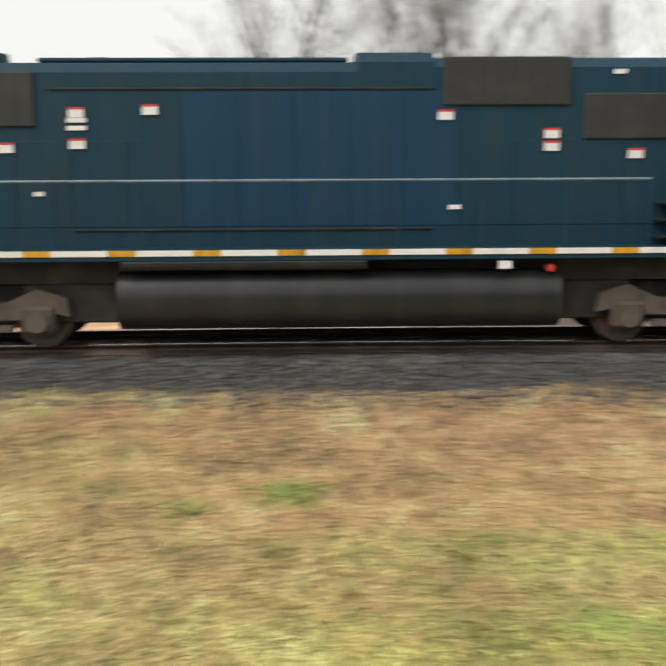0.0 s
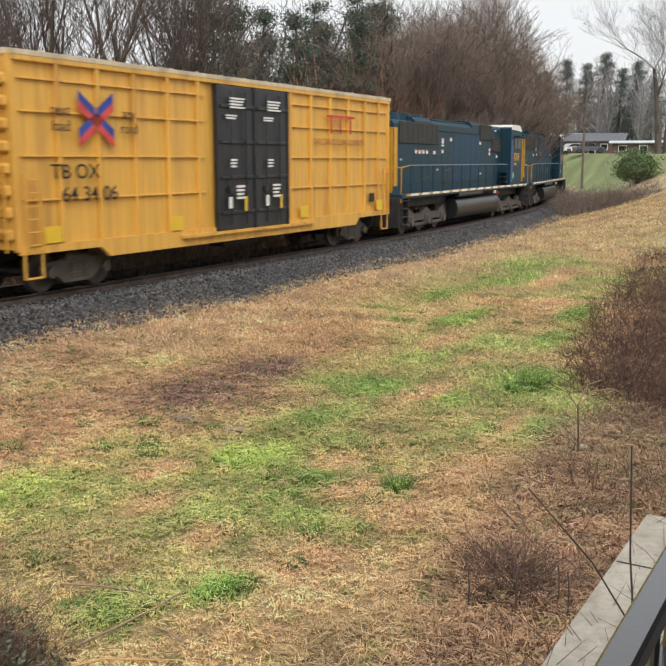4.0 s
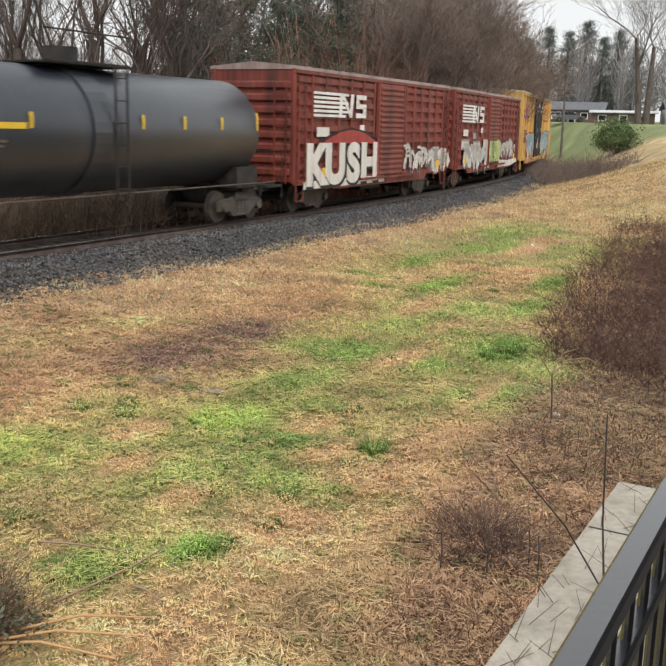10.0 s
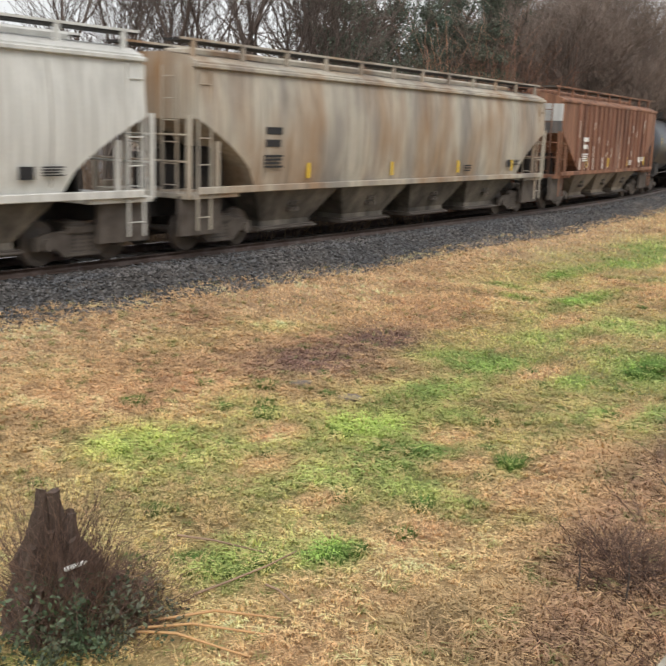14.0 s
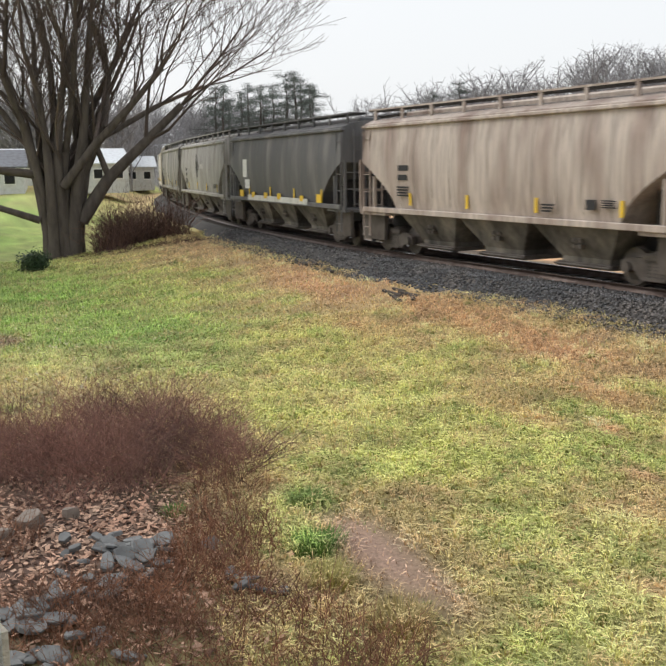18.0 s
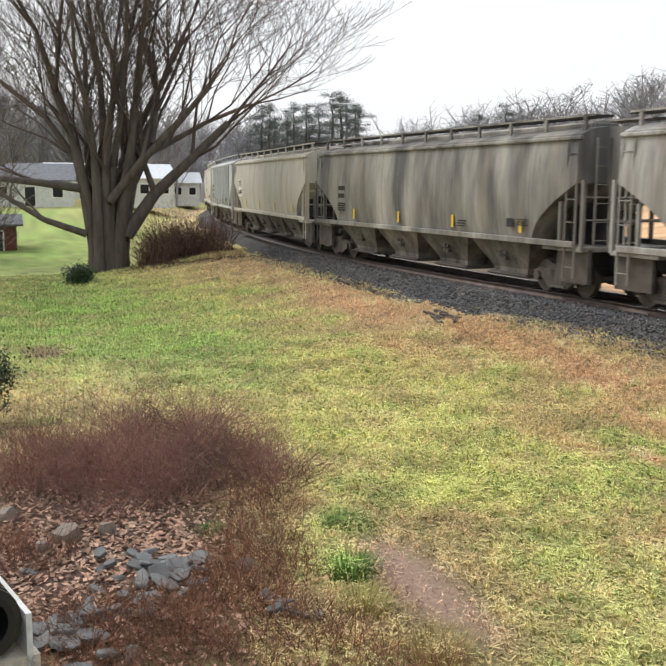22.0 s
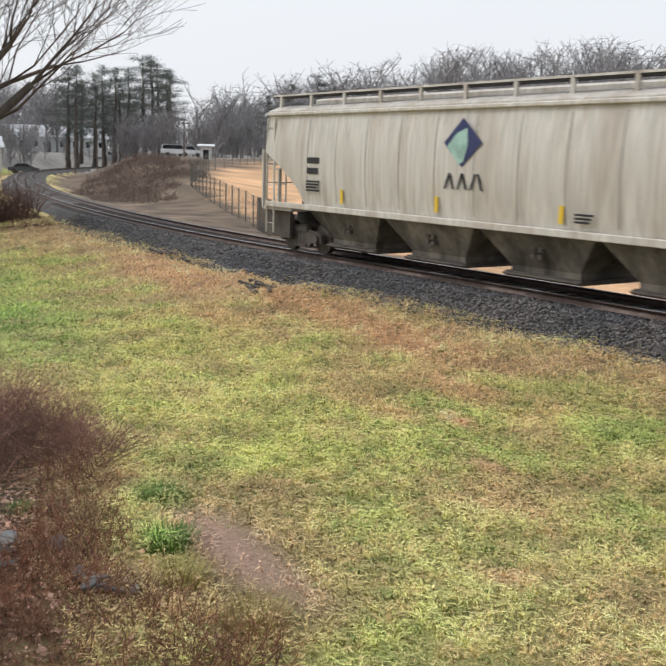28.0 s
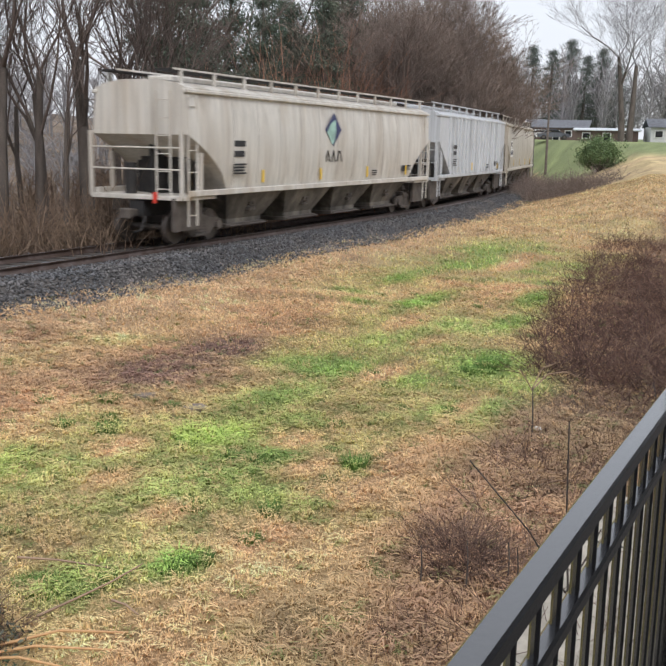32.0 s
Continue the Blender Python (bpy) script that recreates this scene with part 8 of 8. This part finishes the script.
def house(name, label, az, dist, w, d, h, roof_h, wall, roof, turn=0.0, sunk=0.3, windows=5, flat=False):
    x, y = dist * math.sin(radians(az)), dist * math.cos(radians(az))
    t = thing(name, label, "building", pose(x, y, zg(x, y) - sunk, 0, 0, -az + turn))
    bm = B()
    box(bm, -w / 2, w / 2, -d / 2, d / 2, -0.5, h)
    part("wall", bm, wall, t)
    bm = B()
    e = 0.4
    pts = [(-d / 2 - e, h), (0, h + roof_h), (d / 2 + e, h), (d / 2 + e, h - 0.12), (0, h + roof_h - 0.12), (-d / 2 - e, h - 0.12)]
    v0 = [bm.verts.new((-w / 2 - e, y_, z_)) for y_, z_ in pts]
    v1 = [bm.verts.new((w / 2 + e, y_, z_)) for y_, z_ in pts]
    bm.faces.new(v0)
    bm.faces.new(v1[::-1])
    for i in range(6):
        bm.faces.new((v0[i], v1[i], v1[(i + 1) % 6], v0[(i + 1) % 6]))
    bmesh.ops.recalc_face_normals(bm, faces=bm.faces[:])
    part("roof", bm, roof, t)
    for k in range(windows):
        wx = -w / 2 + (k + 0.5) * w / windows
        bm = B()
        door = k == windows // 2
        box(bm, wx - 0.55, wx + 0.55, -d / 2 - 0.06, -d / 2 + 0.02, 0.1 if door else h * 0.35, h * 0.8)
        win = part("door" if door else "window", bm, WHITE, t)
        bm = B()
        box(bm, wx - 0.45, wx + 0.45, -d / 2 - 0.09, -d / 2 - 0.03, 0.2 if door else h * 0.4, h * 0.75)
        part("pane", bm, GLASS, win)
    return t


house("white_building", "long low white building with a pale roof", 71.9, 165, 11, 8, 2.2, 1.3, SIDING, ROOFW, 8)
house("brick_house", "dark house with a grey shingle roof", 73.6, 160, 9, 8, 2.2, 1.2, BRICK, ROOFG, -6)
house("carport", "low dark carport with a pale flat roof", 76.2, 140, 8, 6, 1.8, 0.3, BRICK, ROOFW, 0, windows=3)
house("white_cottage", "small white cottage at the wood's edge", 79.6, 138, 6, 5, 2.2, 1.1, SIDING, ROOFG, 10, windows=3)
house("shop_building", "long single-storey shop with a pale metal roof", -78.7, 232, 25, 12, 3.6, 2.6, SIDING, ROOFW, 4, windows=9)
house("white_house", "white single-storey house behind the yard", -86.2, 112, 13, 8, 2.7, 1.6, SIDING, ROOFW, 8, windows=6)
house("white_house", "white house with a porch behind the yard", -91.0, 100, 10, 8, 2.6, 1.6, SIDING, ROOFG, -5, windows=4)
house("pale_house", "pale building with a low roof near the bend", -83.2, 145, 10, 8, 2.8, 1.5, SIDING, ROOFW, 3, windows=5)
house("red_shed", "small red wooden shed on the lawn", -92.4, 66, 2.6, 2.2, 1.9, 0.6, REDWOOD, ROOFG, 0, windows=1)
house("utility_shed", "small white utility shed by the road", -69.93, 150, 1.8, 1.8, 2.3, 0.25, SIDING, ROOFW, 0, windows=1)

fence = thing("chain_link_fence", "dark chain-link fence around the orange dirt field", "fence")
pts = [(-46.0, 20.3), (-53.0, 22.5), (-66.3, 24.8), (-76.5, 26.6), (-92, 34), (-112, 48)]
px = np.interp(np.linspace(0, 5, 34), range(6), [p[0] for p in pts])
py = np.interp(np.linspace(0, 5, 34), range(6), [p[1] for p in pts])
FENCE = material("grey_wire", (0.16, 0.16, 0.15), 0.5, 0.6)
for i, (x, y) in enumerate(zip(px, py)):
    bm = B()
    rod(bm, (x, y, zg(x, y) - 0.1), (x, y, zg(x, y) + 1.9), 0.04, 0.04, 6)
    part("post", bm, FENCE, fence)
    if i:
        a_, b_ = (px[i - 1], py[i - 1], zg(px[i - 1], py[i - 1])), (x, y, zg(x, y))
        bm = B()
        for h_ in np.linspace(0.1, 1.85, 8):
            rod(bm, (a_[0], a_[1], a_[2] + h_), (b_[0], b_[1], b_[2] + h_), 0.007, 0.007, 3)
        for k in range(9):
            f_ = k / 9
            q_ = [a_[j] + (b_[j] - a_[j]) * f_ for j in range(3)]
            rod(bm, (q_[0], q_[1], q_[2]), (q_[0], q_[1], q_[2] + 1.85), 0.006, 0.006, 3)
        part("wire_mesh", bm, FENCE, fence)


def vehicle(name, label, az, dist, mat, style, turn=0.0):
    x, y = dist * math.sin(radians(az)), dist * math.cos(radians(az))
    t = thing(name, label, "car", pose(x, y, zg(x, y) + 0.02, 0, 0, -az + turn))
    bm = B()
    if style == "pickup":
        plate(bm, [(-2.6, 0.45), (-2.6, 1.05), (-0.6, 1.05), (-0.5, 1.1), (1.4, 1.08), (2.5, 0.98), (2.6, 0.45)], -0.95, 0.95)
        cabin = [(-0.6, 1.05), (-0.4, 1.75), (0.8, 1.75), (1.35, 1.06)]
    elif style == "van":
        plate(bm, [(-2.5, 0.4), (-2.5, 1.1), (1.7, 1.1), (2.5, 0.95), (2.5, 0.4)], -0.95, 0.95)
        cabin = [(-2.45, 1.1), (-2.3, 1.85), (0.9, 1.85), (1.7, 1.08)]
    else:
        plate(bm, [(-2.2, 0.35), (-2.25, 0.85), (-1.2, 0.95), (1.1, 0.95), (2.1, 0.8), (2.2, 0.35)], -0.88, 0.88)
        cabin = [(-1.6, 0.93), (-0.9, 1.42), (0.4, 1.42), (1.2, 0.94)]
    part("body", bm, mat, t)
    bm = B()
    plate(bm, cabin, -0.8, 0.8)
    part("cabin", bm, mat, t)
    bm = B()
    inner = [(x_ * 0.92 + 0.0, z_ - 0.06 if z_ > 1.2 else z_ + 0.06) for x_, z_ in cabin]
    plate(bm, inner, -0.83, 0.83)
    part("window", bm, GLASS, t)
    for wx in (-1.4, 1.45):
        for wy in (-0.86, 0.86):
            bm = B()
            rod(bm, (wx, wy - 0.1, 0.33), (wx, wy + 0.1, 0.33), 0.33, 0.33, 16)
            w_ = part("wheel", bm, DARK, t)
            bm = B()
            rod(bm, (wx, wy - 0.12, 0.33), (wx, wy + 0.12, 0.33), 0.18, 0.18, 12)
            part("rim", bm, STEEL, w_)
    return t


CARWHITE = paint("car_white", (0.75, 0.76, 0.77), (0.6, 0.6, 0.6), 0.2, 0.25)
CARRED = paint("car_red", (0.45, 0.02, 0.02), (0.3, 0.02, 0.02), 0.2, 0.25)
CARGREY = paint("car_grey", (0.12, 0.13, 0.15), (0.08, 0.08, 0.09), 0.2, 0.25)
vehicle("white_wagon", "white estate car on the far road", -75.7, 234, CARWHITE, "car")
vehicle("white_van", "white van on the far road", -71.6, 165, CARWHITE, "van")
vehicle("white_pickup", "white pickup truck on the far road", -70.9, 166, CARWHITE, "pickup")
vehicle("red_car", "red car parked by the buildings", -82.6, 152, CARRED, "car", 20)
vehicle("grey_pickup", "dark pickup truck parked by the buildings", -83.4, 146, CARGREY, "pickup", 10)
vehicle("grey_car", "dark grey car parked by the shop", -79.9, 150, CARGREY, "car", -10)
vehicle("red_pickup", "red pickup truck parked by the white building", 71.7, 158, CARRED, "pickup", 15)
vehicle("white_car", "white car parked by the white building", 72.5, 154, CARWHITE, "car", 30)
vehicle("grey_car", "dark car parked beside the houses", 73.3, 143, CARGREY, "car", 5)

POLE = material("weathered_pole", (0.16, 0.13, 0.11), 0.9, 0, (0.1, 0.08, 0.07), 0.5)
for az, dist, tall in ((-71.17, 160, 6.0), (-77.2, 158, 7.5), (-76.0, 170, 8.0), (71.5, 100, 6.5), (73.0, 108, 7.5)):
    x, y = dist * math.sin(radians(az)), dist * math.cos(radians(az))
    p_ = thing("utility_pole", "grey wooden utility pole with a crossarm", "pole", pose(x, y, zg(x, y), 0, 0, -az))
    bm = B()
    rod(bm, (0, 0, -0.3), (0, 0, tall), 0.14, 0.1, 8)
    part("shaft", bm, POLE, p_)
    bm = B()
    box(bm, -0.9, 0.9, -0.06, 0.06, tall - 0.7, tall - 0.58)
    part("crossarm", bm, POLE, p_)


# ---- movement ----
def travelled(t):
    """Metres that the train has run after t seconds."""
    k = t / 10
    return 110.76 * k - 5.6585 * k ** 2 + 1.6555 * k ** 3 + 0.4 * math.exp(-((t - 30.6) / 0.9) ** 2) - 0.6 * math.exp(-((t - 28.0) / 1.0) ** 2)


def motions():
    for car, front, rear in MOVERS:
        rows = []
        for i in range(65):
            s = (front + rear) / 2 + travelled(i / 2)
            half = (front - rear) / 2 - 2.4
            a, b = on_track(s - half), on_track(s + half)
            c = (a + b) / 2
            rows.append((i / 2, pose(c[0], c[1], 0.0, 0, 0, math.degrees(math.atan2(b[1] - a[1], b[0] - a[0])))))
        walk(car, rows)


motions()
